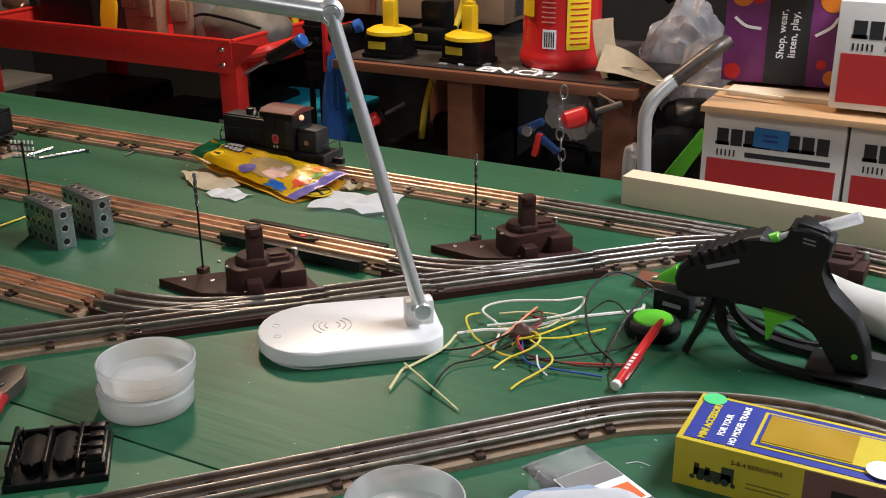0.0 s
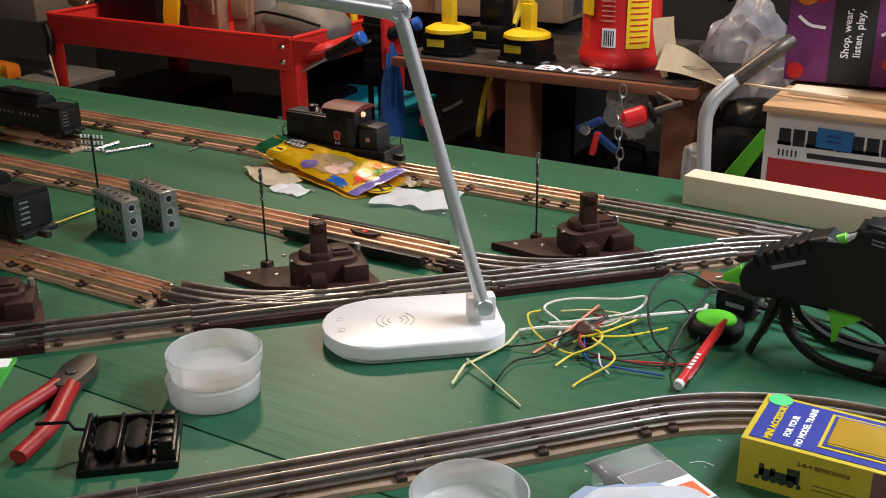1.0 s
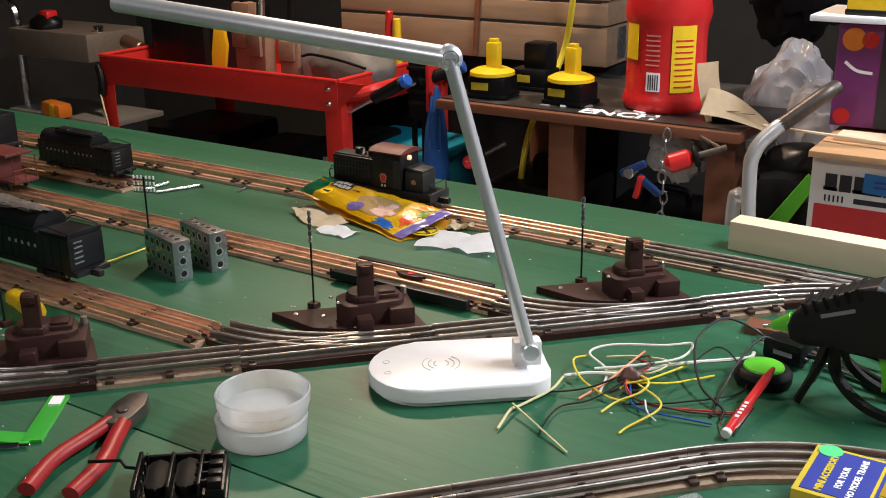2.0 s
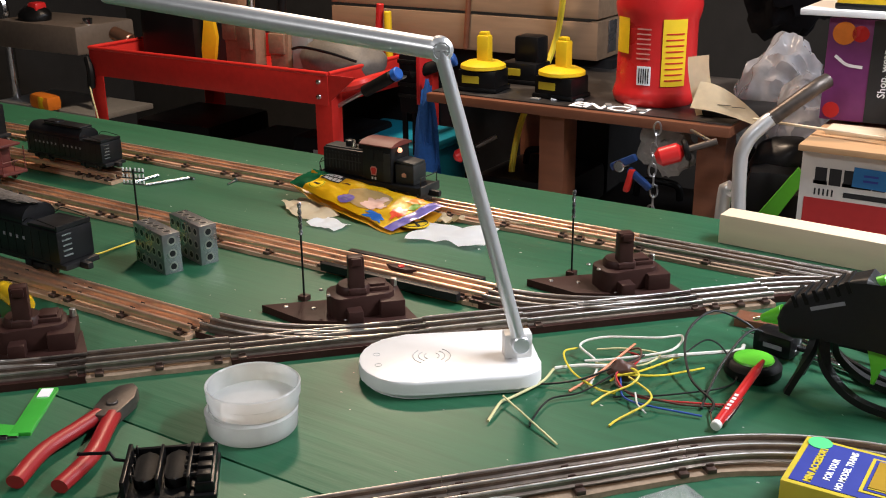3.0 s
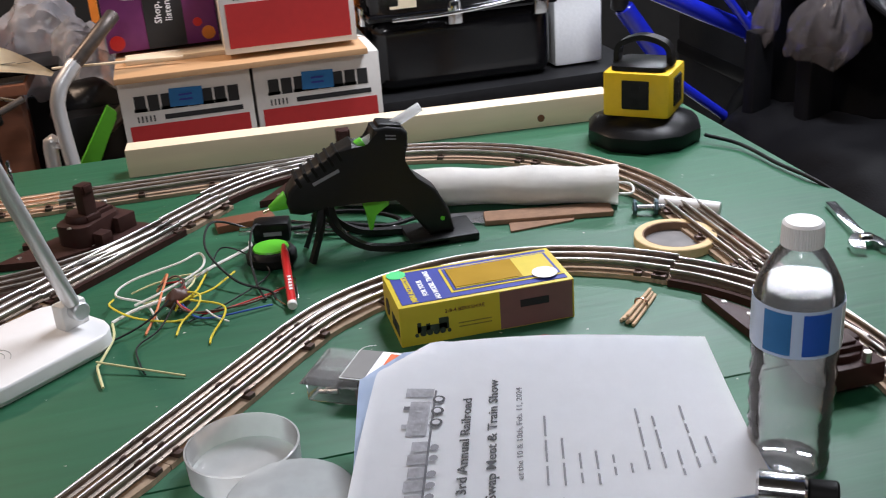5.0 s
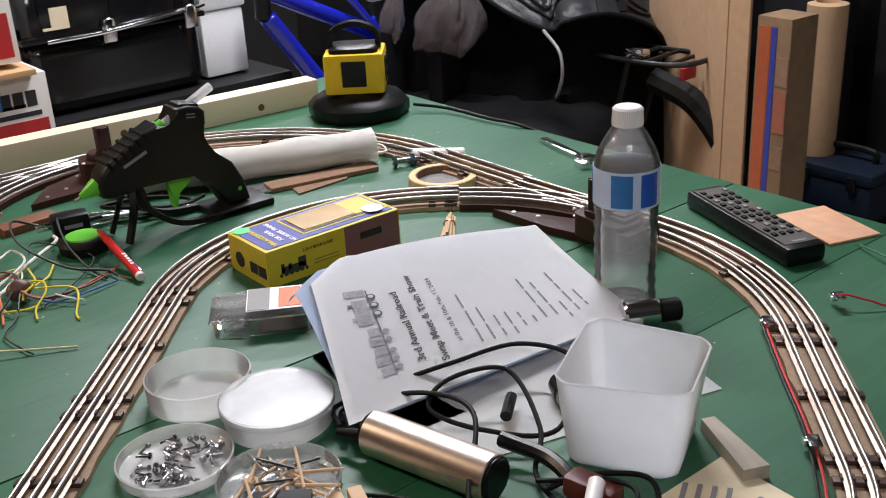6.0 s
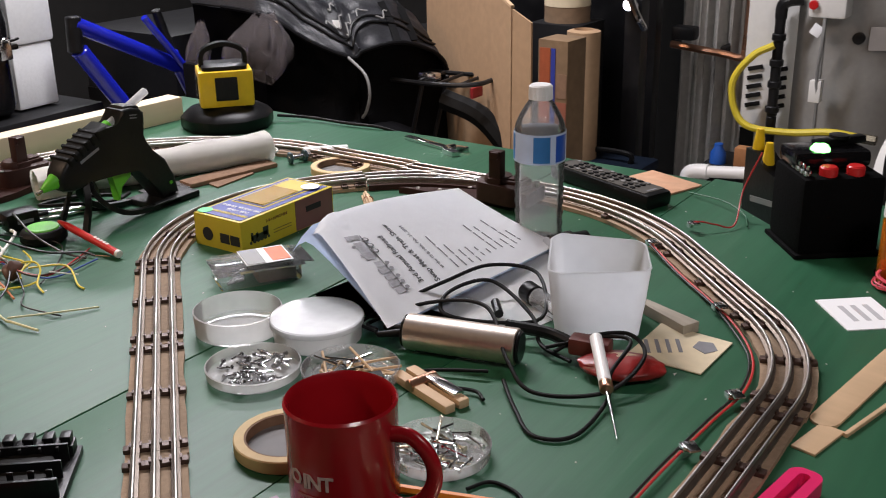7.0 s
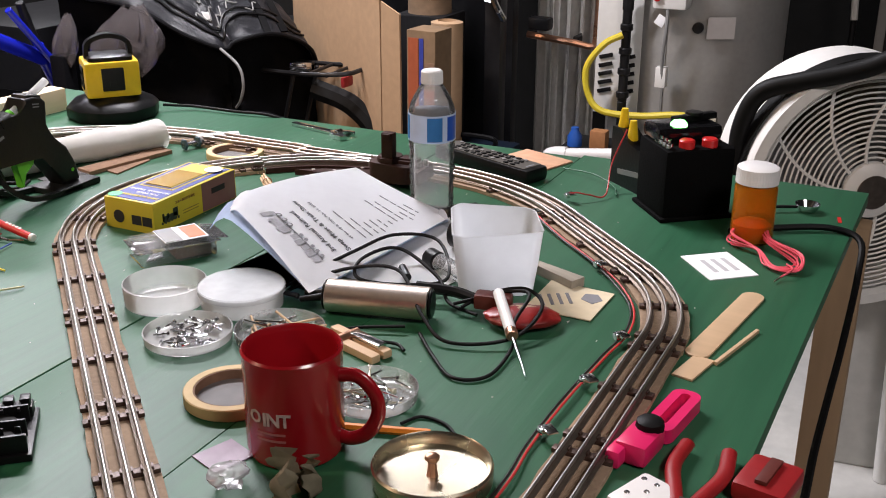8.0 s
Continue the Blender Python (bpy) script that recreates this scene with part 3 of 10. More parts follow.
def switch(x, y, ang, mirror=False, plate=1.0, motor_at=None):
    """A toy track switch whose single end lies at (x, y), heading ang; the branch turns right."""
    o = thing("track_switch", Matrix.Translation((x, y, TT)) @ Matrix.Rotation(ang, 4, "Z"),
              "brown plastic toy track switch with bare rails", "track switch", "toy track switches")
    sg = -1 if mirror else 1
    R, L = 0.267, 0.2222

    def arc_pts(rad, turn, off, n=10):
        """The branch: a short straight, then the curve."""
        r = rad + off
        return [(0.0, off, 0)] + [(0.048 + r * math.sin(radians(46.2) * i / n), r * math.cos(radians(46.2) * i / n) - rad, 0) for i in range(n + 1)]

    arc = [(px, py * sg) for px, py, _ in arc_pts(R, 45, 0.0, 10)]
    ol = [(0, 0.027 * sg), (L, 0.027 * sg), (L, -0.024 * sg)]
    inner = [(px, py * sg) for px, py, _ in arc_pts(R, 45, 0.026, 8)][::-1]
    outer = [(px, py * sg) for px, py, _ in arc_pts(R, 45, -0.027, 8)]
    fork = [p for p in inner if (p[1] * sg) < -0.026]
    ol = ol + fork + outer[::-1]
    part("base", prism(ol, 0.0002, 0.0085), BAKELITE, o)
    for off in (-G, 0.0, G):
        rail(o, [(0, off, 0.0085), (L, off, 0.0085)])
        rail(o, [(px, py * sg, 0.0085) for px, py, _ in arc_pts(R, 45, off, 12)])
    for s in (0.012, L - 0.012):
        add_tie(o, (s, 0), 0, 0.0062)
    # motor housing beside the branch
    part("plate", prism([(0.0, -0.024 * sg), (0.012, -0.098 * sg * plate), (0.088, -0.118 * sg * plate), (0.178, -0.122 * sg * plate), (0.135, -0.062 * sg), (0.07, -0.036 * sg)], 0.0002, 0.0095, 0.001), BAKELITE, o)
    hx, hy = (0.046 if mirror else 0.063), -0.076 * sg
    if motor_at:
        hx, hy = motor_at
    hous = Matrix.Translation((hx, hy, 0.009)) @ rotz(8 * sg)
    b = prism(round_rect(0.078, 0.050, 0.016), 0, 0.027, 0.002, rot=hous)
    box(0.030, 0.056, 0.021, (hx - 0.034, hy + 0.004 * sg, 0.009), 0.002, b)
    motor = part("motor_housing", b, BAKELITE, o)
    b = lathe([(0, 0.026), (0.021, 0.026), (0.021, 0.032), (0.018, 0.036), (0, 0.037)], (hx + 0.008, hy, 0.009), 24)
    part("motor_cap", b, BAKELITE, motor)
    b = box(0.019, 0.015, 0.046, (hx + 0.006, hy + 0.010, 0.037), 0.002)
    box(0.022, 0.022, 0.008, (hx + 0.006, hy + 0.010, 0.036), 0.002, b)
    box(0.013, 0.020, 0.010, (hx + 0.006, hy + 0.010, 0.072), 0.002, b)
    part("lantern", b, BAKELITE, motor, "brown lantern housing")
    b = box(0.028, 0.030, 0.007, (hx - 0.020, hy - 0.004, 0.034), 0.0015)
    box(0.020, 0.022, 0.003, (hx - 0.020, hy - 0.004, 0.041), 0.001, b)
    part("cover_plate", b, BAKELITE, motor)
    part("clamp_foot", box(0.018, 0.020, 0.016, (hx + 0.012, hy + 0.034 * sg, 0.009), 0.002), BAKELITE, o)
    part("wire_post", rod((hx - 0.044, hy - 0.016, 0.03), (hx - 0.044, hy - 0.016, 0.040), 0.004, seg=8), STEEL, o)
    for dx_, dy_ in ((0.016, -0.015), (0.040, 0.012), (0.046, -0.008)):
        part("screw", lathe([(0, 0), (0.0028, 0), (0.0028, 0.001), (0.0015, 0.002), (0, 0.002)], (hx + dx_, hy + dy_, 0.0362), 10), STEEL, motor)
    for px, py in ((0.118, -0.094), (0.150, -0.108), (0.085, -0.050)):
        part("rivet", lathe([(0, 0), (0.0032, 0), (0.0026, 0.0012), (0, 0.0016)], (px, py * sg * plate, 0.0096), 10), STEEL, o)
    # moving points and frog
    rail(o, [(0.03, 0.004 * sg, 0.0085), (0.1, -0.008 * sg, 0.0085)], None, "point_rail")
    part("frog", prism([(0.118, -0.006 * sg), (0.150, -0.012 * sg), (0.150, -0.028 * sg), (0.135, -0.022 * sg)], 0.0086, 0.0150, 0.001), GREY_STEEL, o)
    return o


switch(bx, by, DIAG + math.pi)
switch(bx + dx * 0.340, by + dy * 0.340, DIAG + math.pi)
switch(bx - dx * 0.3744, by - dy * 0.3744, DIAG + math.pi)
switch(0.412, EY, math.pi, True)
switch(0.734, -0.302, radians(91.6), True, 0.69, (0.014, 0.058))

# ---- things on the table ----
def on_table(name, x, y, ang, label, category, group="", z=0.0):
    return thing(name, Matrix.Translation((x, y, TT + z)) @ rotz(ang), label, category, group)


# desk lamp
lamp = on_table("desk_lamp", 0, 0, 0, "white desk lamp with a folding silver arm and charging base", "lamp")
ax = radians(40)
ca_, sa_ = math.cos(ax), math.sin(ax)
bc = (-0.044, -0.012)
ol = []
for i in range(13):
    t = radians(90 + 180 * i / 12)
    ol.append((-0.042 + 0.056 * math.cos(t), 0.060 * math.sin(t)))
for cx_, cy_, a0 in ((0.064, -0.032, 270), (0.070, 0.036, 0)):
    for i in range(5):
        t, q = radians(a0 + 90 * i / 4), 0.028 if cy_ < 0 else 0.024
        ol.append((cx_ + q * math.cos(t), cy_ + q * math.sin(t)))
mb = Matrix.Translation((bc[0], bc[1], 0)) @ Matrix.Rotation(ax, 4, "Z")
b = prism([(x * 0.95, y * 0.95) for x, y in ol], 0.001, 0.006, 0, rot=mb)
prism(ol, 0.006, 0.021, 0.0035, bm=b, rot=mb)
lamp_base = part("base", b, WHITE_PLASTIC, lamp, "white plastic charging base")
for r in (0.008, 0.014, 0.020):
    b = bmesh.new()
    for a0 in (-50, 130):
        P = [(-0.02 + r * math.cos(radians(a0 + k * 10)), r * math.sin(radians(a0 + k * 10)), 0.0212) for k in range(11)]
        tube(P, 0.0005, b, 5, 1, False)
    b.transform(mb)
    part("charging_mark", b, mat("pale grey mark", (0.5, 0.5, 0.5), 0.5, bump=0.0), lamp_base)
for px, py in ((-0.078, 0.012), (-0.078, -0.014)):
    b = lathe([(0.0032, 0), (0.0038, 0), (0.0038, 0.0004), (0.0032, 0.0004), (0.0032, 0)], (px, py, 0.021), 20)
    b.transform(mb)
    part("touch_mark", b, mat("pale grey mark", (0.5, 0.5, 0.5), 0.5, bump=0.0), lamp_base)
H, EL = Vector((0.022, 0.020, 0.040)), Vector((-0.052, -0.014, 0.345))
b = box(0.030, 0.018, 0.028, (0.016, 0.026, 0.020), 0.003, rot=rotz(40))
part("hinge_block", b, FAN_WHITE, lamp)
hd = Vector((-sa_, ca_, 0))
part("hinge_pin", rod(H - hd * 0.0125, H + hd * 0.0125, 0.010, seg=24), ALU, lamp)
oval = [(0.0122 * math.cos(2 * math.pi * i / 16), 0.0072 * math.sin(2 * math.pi * i / 16)) for i in range(16)]
part("lower_arm", sweep([H, EL], oval, up=Vector((ca_, sa_, 0.2))), ALU, lamp, "silver lower arm")
elbow = part("elbow", rod(EL - hd * 0.0105, EL + hd * 0.0105, 0.0125, seg=32, cap=0.3), ALU, lamp, "rounded silver elbow joint")
for sd in (-1, 1):
    part("elbow_disc", rod(EL + hd * 0.0100 * sd, EL + hd * 0.0116 * sd, 0.0082, seg=28, cap=0.2), ALU, elbow)
    part("elbow_slot", rod(EL + hd * 0.0114 * sd - Vector((0.004, 0.003, 0)), EL + hd * 0.0114 * sd + Vector((0.004, 0.003, 0)), 0.0006, seg=6), GREY, elbow)
FAR = EL + Vector((-0.42, -0.04, 0.036))
part("upper_arm", sweep([EL, FAR], [(a * 1.15, c * 1.5) for a, c in oval]), ALU, lamp, "silver upper arm with the light strip")

# steel setup blocks
def setup_block(x, y, ang):
    o = on_table("setup_block", x, y, ang, "ground steel setup block drilled with rows of holes", "gauge block", "drilled steel blocks")
    L, W, Hh = 0.084, 0.0264, 0.0565
    part("body", box(L, W, Hh, (0, 0, 0), 0.0008), GREY_STEEL, o)
    def ring(at, m):
        bb = lathe([(0.0028, -0.0002), (0.0066, 0.0003), (0.0066, 0.0005), (0.0045, 0.0006), (0.0040, 0.0002)], seg=16)
        bb.transform(Matrix.Translation(at) @ m)
        rim_ = part("hole_rim", bb, STEEL, o)
        bb = lathe([(0, 0.00045), (0.0048, 0.00045), (0.0048, 0.0002), (0, 0.0002)], seg=16)
        bb.transform(Matrix.Translation(at) @ m)
        part("hole", bb, BLACK, rim_)
    for i in range(5):
        for k in range(3):
            ring((-L / 2 + 0.009 + i * 0.016, -W / 2, 0.0100 + k * 0.0182), rotx(90))
        ring((-L / 2 + 0.009 + i * 0.016, 0, Hh), Matrix.Identity(4))
    for k in range(3):
        ring((L / 2, 0, 0.0100 + k * 0.0182), roty(90))
    return o


setup_block(-0.563, 0.060, -16)
setup_block(-0.548, 0.113, -16)

# trackside drill bits standing in the switches and by the blocks
def drill_bit(x, y, h, label="black twist drill bit standing upright in a switch screw hole"):
    o = on_table("drill_bit", x, y, 0, label, "drill bit", "standing drill bits", 0.0)
    part("shank", rod((0, 0, 0), (0, 0, h * 0.68), 0.0013), BLACK, o)
    b = bmesh.new()
    n = 26
    for s in (0, math.pi):
        P = [(0.0013 * math.cos(k * 0.55 + s), 0.0013 * math.sin(k * 0.55 + s), h * 0.68 + h * 0.32 * k / n) for k in range(n + 1)]
        tube(P, 0.0014, b, 6, 1, False)
    part("flute", b, GREY_STEEL, o)
    part("collar", box(0.012, 0.012, 0.007, (0, 0, 0), 0.001), BAKELITE, o)


drill_bit(-0.311, 0.066, 0.128)
drill_bit(-0.062, 0.318, 0.118)
drill_bit(-0.597, -0.177, 0.090)

# telegraph pole
tp = on_table("telegraph_pole", -0.698, 0.146, 0, "small model telegraph pole with three rows of insulators", "model pole")
part("mast", rod((0, 0, 0), (0, 0, 0.098), 0.0015), BLACK, tp)
for k in range(3):
    z = 0.074 + k * 0.0095
    part("crossarm", box(0.036, 0.002, 0.002, (0, 0, z), 0.0004, rot=rotz(20)), GREY_STEEL, tp)
    for s in (-0.016, -0.010, -0.004, 0.004, 0.010, 0.016):
        part("insulator", rod((s * 0.94, s * 0.34, z + 0.002), (s * 0.94, s * 0.34, z + 0.007), 0.0014, seg=8), FAN_WHITE, tp)

# ---- rolling stock ----
def truck(parent, x, zr):
    """A four-wheel bogie."""
    b = box(0.050, 0.004, 0.009, (x, -0.021, zr + 0.006), 0.001)
    box(0.050, 0.004, 0.009, (x, 0.021, zr + 0.006), 0.001, b)
    box(0.020, 0.042, 0.006, (x, 0, zr + 0.008), 0.001, b)
    for s in (-0.016, 0.016):
        box(0.010, 0.005, 0.007, (x + s, -0.0235, zr + 0.007), 0.0012, b)
    fr_ = part("bogie_frame", b, BLACK, parent)
    for s in (-0.016, 0.016):
        for y in (-0.0165, 0.0165):
            yy = y * 1.0
            part("wheel", rod((x + s, yy - 0.002, zr + 0.0095), (x + s, yy + 0.002, zr + 0.0095), 0.0095, seg=20), GUNMETAL, fr_)


def lettering_bars(parent, n, x0, dx_, y, z, h, m):
    for i in range(n):
        if i == n // 2:
            continue
        part("lettering_bar", box(dx_ * 0.34, 0.0004, h * 0.75, (x0 + i * dx_, y, z)), m, parent)


ZR = RB + TIEH + RAILH


def tender(x, y, ang, size, coal, label):
    o = on_table("tender", x, y, ang, label, "model tender", "toy train tenders")
    L = 0.225
    z0 = ZR + 0.017
    part("underframe", box(L, 0.046, 0.006, (0, 0, z0 - 0.006), 0.001), BLACK, o)
    part("body", box(L - 0.012, 0.048, 0.038, (-0.002, 0, z0), 0.0025), BLACK, o)
    # rounded coal bunker over the front half
    ol = [(-0.022, 0), (-0.022, 0.006), (-0.017, 0.013), (-0.009, 0.0175), (0.009, 0.0175), (0.017, 0.013), (0.022, 0.006), (0.022, 0)]
    b = sweep([(-L / 2 + 0.012, 0, z0 + 0.038), (0.045, 0, z0 + 0.038)], ol)
    part("bunker", b, BLACK, o)
    if coal:
        b = lump(0.125, 0.030, 0.010, (-0.028, 0, z0 + 0.051), 0.5, 14, 3, 4)
        part("coal_load", b, mat("model coal", (0.10, 0.085, 0.075), 0.9, vary=0.5, grain=260, stain=90, bump=1.0), o, "brown-black coal load")
    else:
        part("hatch", box(0.035, 0.020, 0.006, (-0.05, 0, z0 + 0.055), 0.001), BLACK, o)
        part("hatch", box(0.10, 0.028, 0.004, (-0.01, 0, z0 + 0.055), 0.001), BLACK, o)
    part("rear_deck", box(0.050, 0.044, 0.003, (0.078, 0, z0 + 0.038), 0.0008), BLACK, o)
    part("rear_rim", box(0.003, 0.046, 0.006, (0.103, 0, z0 + 0.038), 0.0008), BLACK, o)
    for s in (-1, 1):
        part("handrail", tube([(0.046, s * 0.022, z0 + 0.04), (0.06, s * 0.0225, z0 + 0.047), (0.1, s * 0.0225, z0 + 0.044)], 0.0006, seg=6), BLACK, o)
    for k in range(5):
        part("ladder_rung", box(0.0016, 0.012, 0.0015, (0.105, -0.012, z0 + 0.008 + k * 0.006)), GREY_STEEL, o)
    part("coupler", box(0.018, 0.008, 0.008, (L / 2 + 0.004, 0, ZR + 0.009), 0.002), BLACK, o)
    lettering_bars(o, 12, -0.080, 0.0115, -0.0243, z0 + 0.020, 0.0055, GREY_INK if coal else GREY)
    for i in range(14):
        part("rivet_strip", box(0.0012, 0.0005, 0.034, (-0.1 + i * 0.0145, -0.0242, z0 + 0.002)), BLACK, o)
    truck(o, -0.066, ZR)
    truck(o, 0.066, ZR)
    o.scale = (size, size, size)
    o.location.z -= ZR * (size - 1)
    return o


tender(-1.056, 0.325, 0, 0.95, False, "black model tender with white lettering on a stub track")
tender(-0.712, -0.050, 0, 1.16, True, "black model tender loaded with coal on the near track")

# switcher locomotive
LOCO_GREY = mat("dusty black casting", (0.022, 0.022, 0.021), 0.5, spec=0.4, vary=0.35, grain=90, stain=25, bump=0.15, dirt=(0.07, 0.065, 0.055), dirt_amount=0.4)


def switcher(x, y, ang):
    o = on_table("switcher_locomotive", x, y, ang, "black model switcher locomotive with a maroon cab roof", "model locomotive")
    z0 = ZR + 0.014
    part("frame", box(0.200, 0.052, 0.010, (0, 0, z0), 0.0015), BLACK, o)
    hood = part("long_hood", box(0.086, 0.038, 0.043, (-0.052, 0, z0 + 0.010), 0.003), BLACK, o)
    for i in range(11):
        part("louvre", box(0.0020, 0.0008, 0.022, (-0.088 + i * 0.0066, -0.0194, z0 + 0.020)), LOCO_GREY, hood)
        part("rivet", box(0.0022, 0.0008, 0.0018, (-0.088 + i * 0.0066, -0.0194, z0 + 0.046)), LOCO_GREY, hood)
    part("hood_lid", box(0.082, 0.030, 0.002, (-0.052, 0, z0 + 0.053), 0.0008), LOCO_GREY, hood)
    cab = part("cab", box(0.056, 0.050, 0.058, (0.018, 0, z0 + 0.010), 0.002), BLACK, o)
    roof = [(-0.0285, 0), (0.0285, 0), (0.0285, 0.002), (0.020, 0.0055), (0.008, 0.0078), (-0.008, 0.0078), (-0.020, 0.0055), (-0.0285, 0.002)]
    part("cab_roof", sweep([(-0.014, 0, z0 + 0.068), (0.050, 0, z0 + 0.068)], roof), MAROON, o, "arched maroon cab roof")
    for yy in (-0.0254, 0.0254):
        for xx in (0.006, 0.026):
            part("window", box(0.012, 0.0008, 0.017, (xx, yy, z0 + 0.044), 0), DARK, cab)
    part("door", box(0.013, 0.0010, 0.046, (0.0375, -0.0252, z0 + 0.012), 0), LOCO_GREY, cab)
    short = part("short_hood", box(0.036, 0.036, 0.032, (0.066, 0, z0 + 0.010), 0.003), LOCO_GREY, o, "dusty grey short hood")
    part("hood_lid", box(0.034, 0.034, 0.005, (0.066, 0, z0 + 0.042), 0.002, rot=roty(5)), LOCO_GREY, short)
    part("emblem", prism([(-0.004, 0), (0.004, 0), (0.0045, 0.005), (0, 0.008), (-0.0045, 0.005)], 0, 0.0005, rot=Matrix.Translation((0.066, -0.0184, z0 + 0.022)) @ rotx(90)), COPPER, short)
    shield = [(-0.0045, 0), (0.0045, 0), (0.0068, 0.011), (0.0040, 0.0145), (-0.0040, 0.0145), (-0.0068, 0.011)]
    part("emblem", prism(shield, 0, 0.0005, rot=Matrix.Translation((0.012, -0.0253, z0 + 0.020)) @ rotx(90)), mat("faded pink badge", (0.55, 0.20, 0.16), 0.5, vary=0.15), cab, "faded pink shield badge")
    part("emblem_mark", prism([(px * 0.72, pz * 0.72 + 0.002) for px, pz in shield], 0, 0.0004, rot=Matrix.Translation((0.012, -0.0257, z0 + 0.020)) @ rotx(90)), RED_PLASTIC, cab)
    for dx_ in (-0.003, 0.003):
        part("number_bar", box(0.003, 0.0004, 0.004, (0.012 + dx_, -0.0255, z0 + 0.013)), FAN_WHITE, cab)
    part("headlamp", lathe([(0, 0), (0.0042, 0), (0.0042, 0.003), (0.003, 0.0045), (0, 0.005)], (0.0500, -0.008, z0 + 0.062), 16, rot=roty(90)), BULB, o, "lit headlamp")
    b = lathe([(0, 0), (0.006, 0), (0.0065, 0.008), (0.007, 0.011), (0.005, 0.012), (0, 0.012)], (-0.054, 0, z0 + 0.053), 16)
    part("chimney_cap", b, BLACK, o)
    part("horn_box", box(0.010, 0.014, 0.016, (-0.026, 0.0, z0 + 0.053), 0.002), BLACK, o)
    part("bell", lathe([(0, 0.012), (0.002, 0.012), (0.003, 0.006), (0.006, 0.001), (0.006, 0), (0, 0)], (-0.040, -0.006, z0 + 0.055), 16), BRASS, o)
    for xx in (-0.034, 0.0, 0.034):
        for yy in (-0.0175, 0.0175):
            wheel = part("wheel", rod((xx, yy - 0.0025, ZR + 0.0125), (xx, yy + 0.0025, ZR + 0.0125), 0.0125, seg=24), BLACK, o)
            if yy < 0:
                part("crank_pin", rod((xx, yy - 0.0055, ZR + 0.0115), (xx, yy - 0.002, ZR + 0.0115), 0.0028, seg=10), GREY_STEEL, wheel)
    part("side_rod", box(0.078, 0.002, 0.0036, (0, -0.0225, ZR + 0.0097), 0.0008), GREY_STEEL, o, "bright side rod")
    for sd in (-1, 1):
        part("step", box(0.016, 0.052, 0.022, (sd * 0.088, 0, z0 - 0.020), 0.001), BLACK, o)
        for dz in (0.004, 0.012):
            part("tread", box(0.013, 0.0012, 0.0050, (sd * 0.088, -0.0264, z0 - 0.020 + dz), 0), mat("tan tread", (0.30, 0.24, 0.13), 0.6), o)
        part("buffer_beam", box(0.004, 0.054, 0.014, (sd * 0.101, 0, z0 - 0.002), 0.001), LOCO_GREY, o)
        part("end_rail", tube([(sd * 0.100, -0.023, z0 + 0.01), (sd * 0.100, -0.023, z0 + 0.026), (sd * 0.100, 0.023, z0 + 0.026), (sd * 0.100, 0.023, z0 + 0.01)], 0.0009, seg=6, n=1), LOCO_GREY, o)
        part("coupler", box(0.022, 0.009, 0.010, (sd * 0.111, 0, ZR + 0.008), 0.003), BLACK, o)
    for yy in (-0.0235, 0.0235):
        part("handrail", tube([(-0.096, yy, z0 + 0.012), (-0.094, yy, z0 + 0.034), (-0.014, yy, z0 + 0.036)], 0.0007, seg=6, n=2), LOCO_GREY, o)
    return o


switcher(-0.482, EY, 0)

# a second locomotive at the far left, and a caboose on the middle track
lo = on_table("steam_locomotive", -1.392, 0.325, 0, "black model steam locomotive ahead of its tender", "model locomotive")
part("boiler", rod((-0.12, 0, ZR + 0.045), (0.05, 0, ZR + 0.045), 0.022, seg=24), BLACK, lo)
part("cab", box(0.055, 0.050, 0.060, (0.082, 0, ZR + 0.020), 0.003), BLACK, lo)
part("running_board", box(0.24, 0.052, 0.006, (0, 0, ZR + 0.018), 0.001), BLACK, lo)
for i in range(4):
    for yy in (-0.0175, 0.0175):
        part("wheel", rod((-0.06 + i * 0.034, yy - 0.002, ZR + 0.016), (-0.06 + i * 0.034, yy + 0.002, ZR + 0.016), 0.016, seg=20), BLACK, lo)
truck(lo, 0.10, ZR)
cb = on_table("caboose", -1.128, 0.183, 0, "weathered red model caboose with end railings", "model wagon")
part("body", box(0.150, 0.046, 0.040, (-0.02, 0, ZR + 0.020), 0.002), MAROON, cb)
part("roof", box(0.185, 0.052, 0.005, (-0.01, 0, ZR + 0.060), 0.002), MAROON, cb)
part("cupola", box(0.045, 0.040, 0.020, (-0.02, 0, ZR + 0.065), 0.002), RED, cb)
part("platform", box(0.200, 0.048, 0.005, (-0.005, 0, ZR + 0.015), 0.001), MAROON, cb)
for xx in (-0.05, 0.01, 0.04):
    part("window", box(0.012, 0.001, 0.014, (xx, -0.0233, ZR + 0.038)), FAN_WHITE, cb)
for yy in (-0.022, 0, 0.022):
    part("end_post", rod((0.093, yy, ZR + 0.02), (0.093, yy, ZR + (0.060 if yy else 0.038)), 0.0009, seg=6), MAROON, cb)
part("end_rail", tube([(0.093, -0.022, ZR + 0.038), (0.093, 0.022, ZR + 0.038)], 0.0009, seg=6), MAROON, cb)
truck(cb, -0.05, ZR)
truck(cb, 0.05, ZR)
lt = on_table("uncoupling_track", -0.243, 0.183, 0, "black uncoupling track unit with a red button plate", "track accessory")
for s in (-0.024, 0.024):
    part("side_channel", box(0.215, 0.010, 0.011, (0, s * 1.28, RB), 0.001), BLACK, lt)
part("button_plate", prism([(-0.024, 0), (-0.01, 0.007), (0.01, 0.007), (0.024, 0), (0.01, -0.007), (-0.01, -0.007)], RB + 0.010, RB + 0.0155, 0.001), BAKELITE, lt)
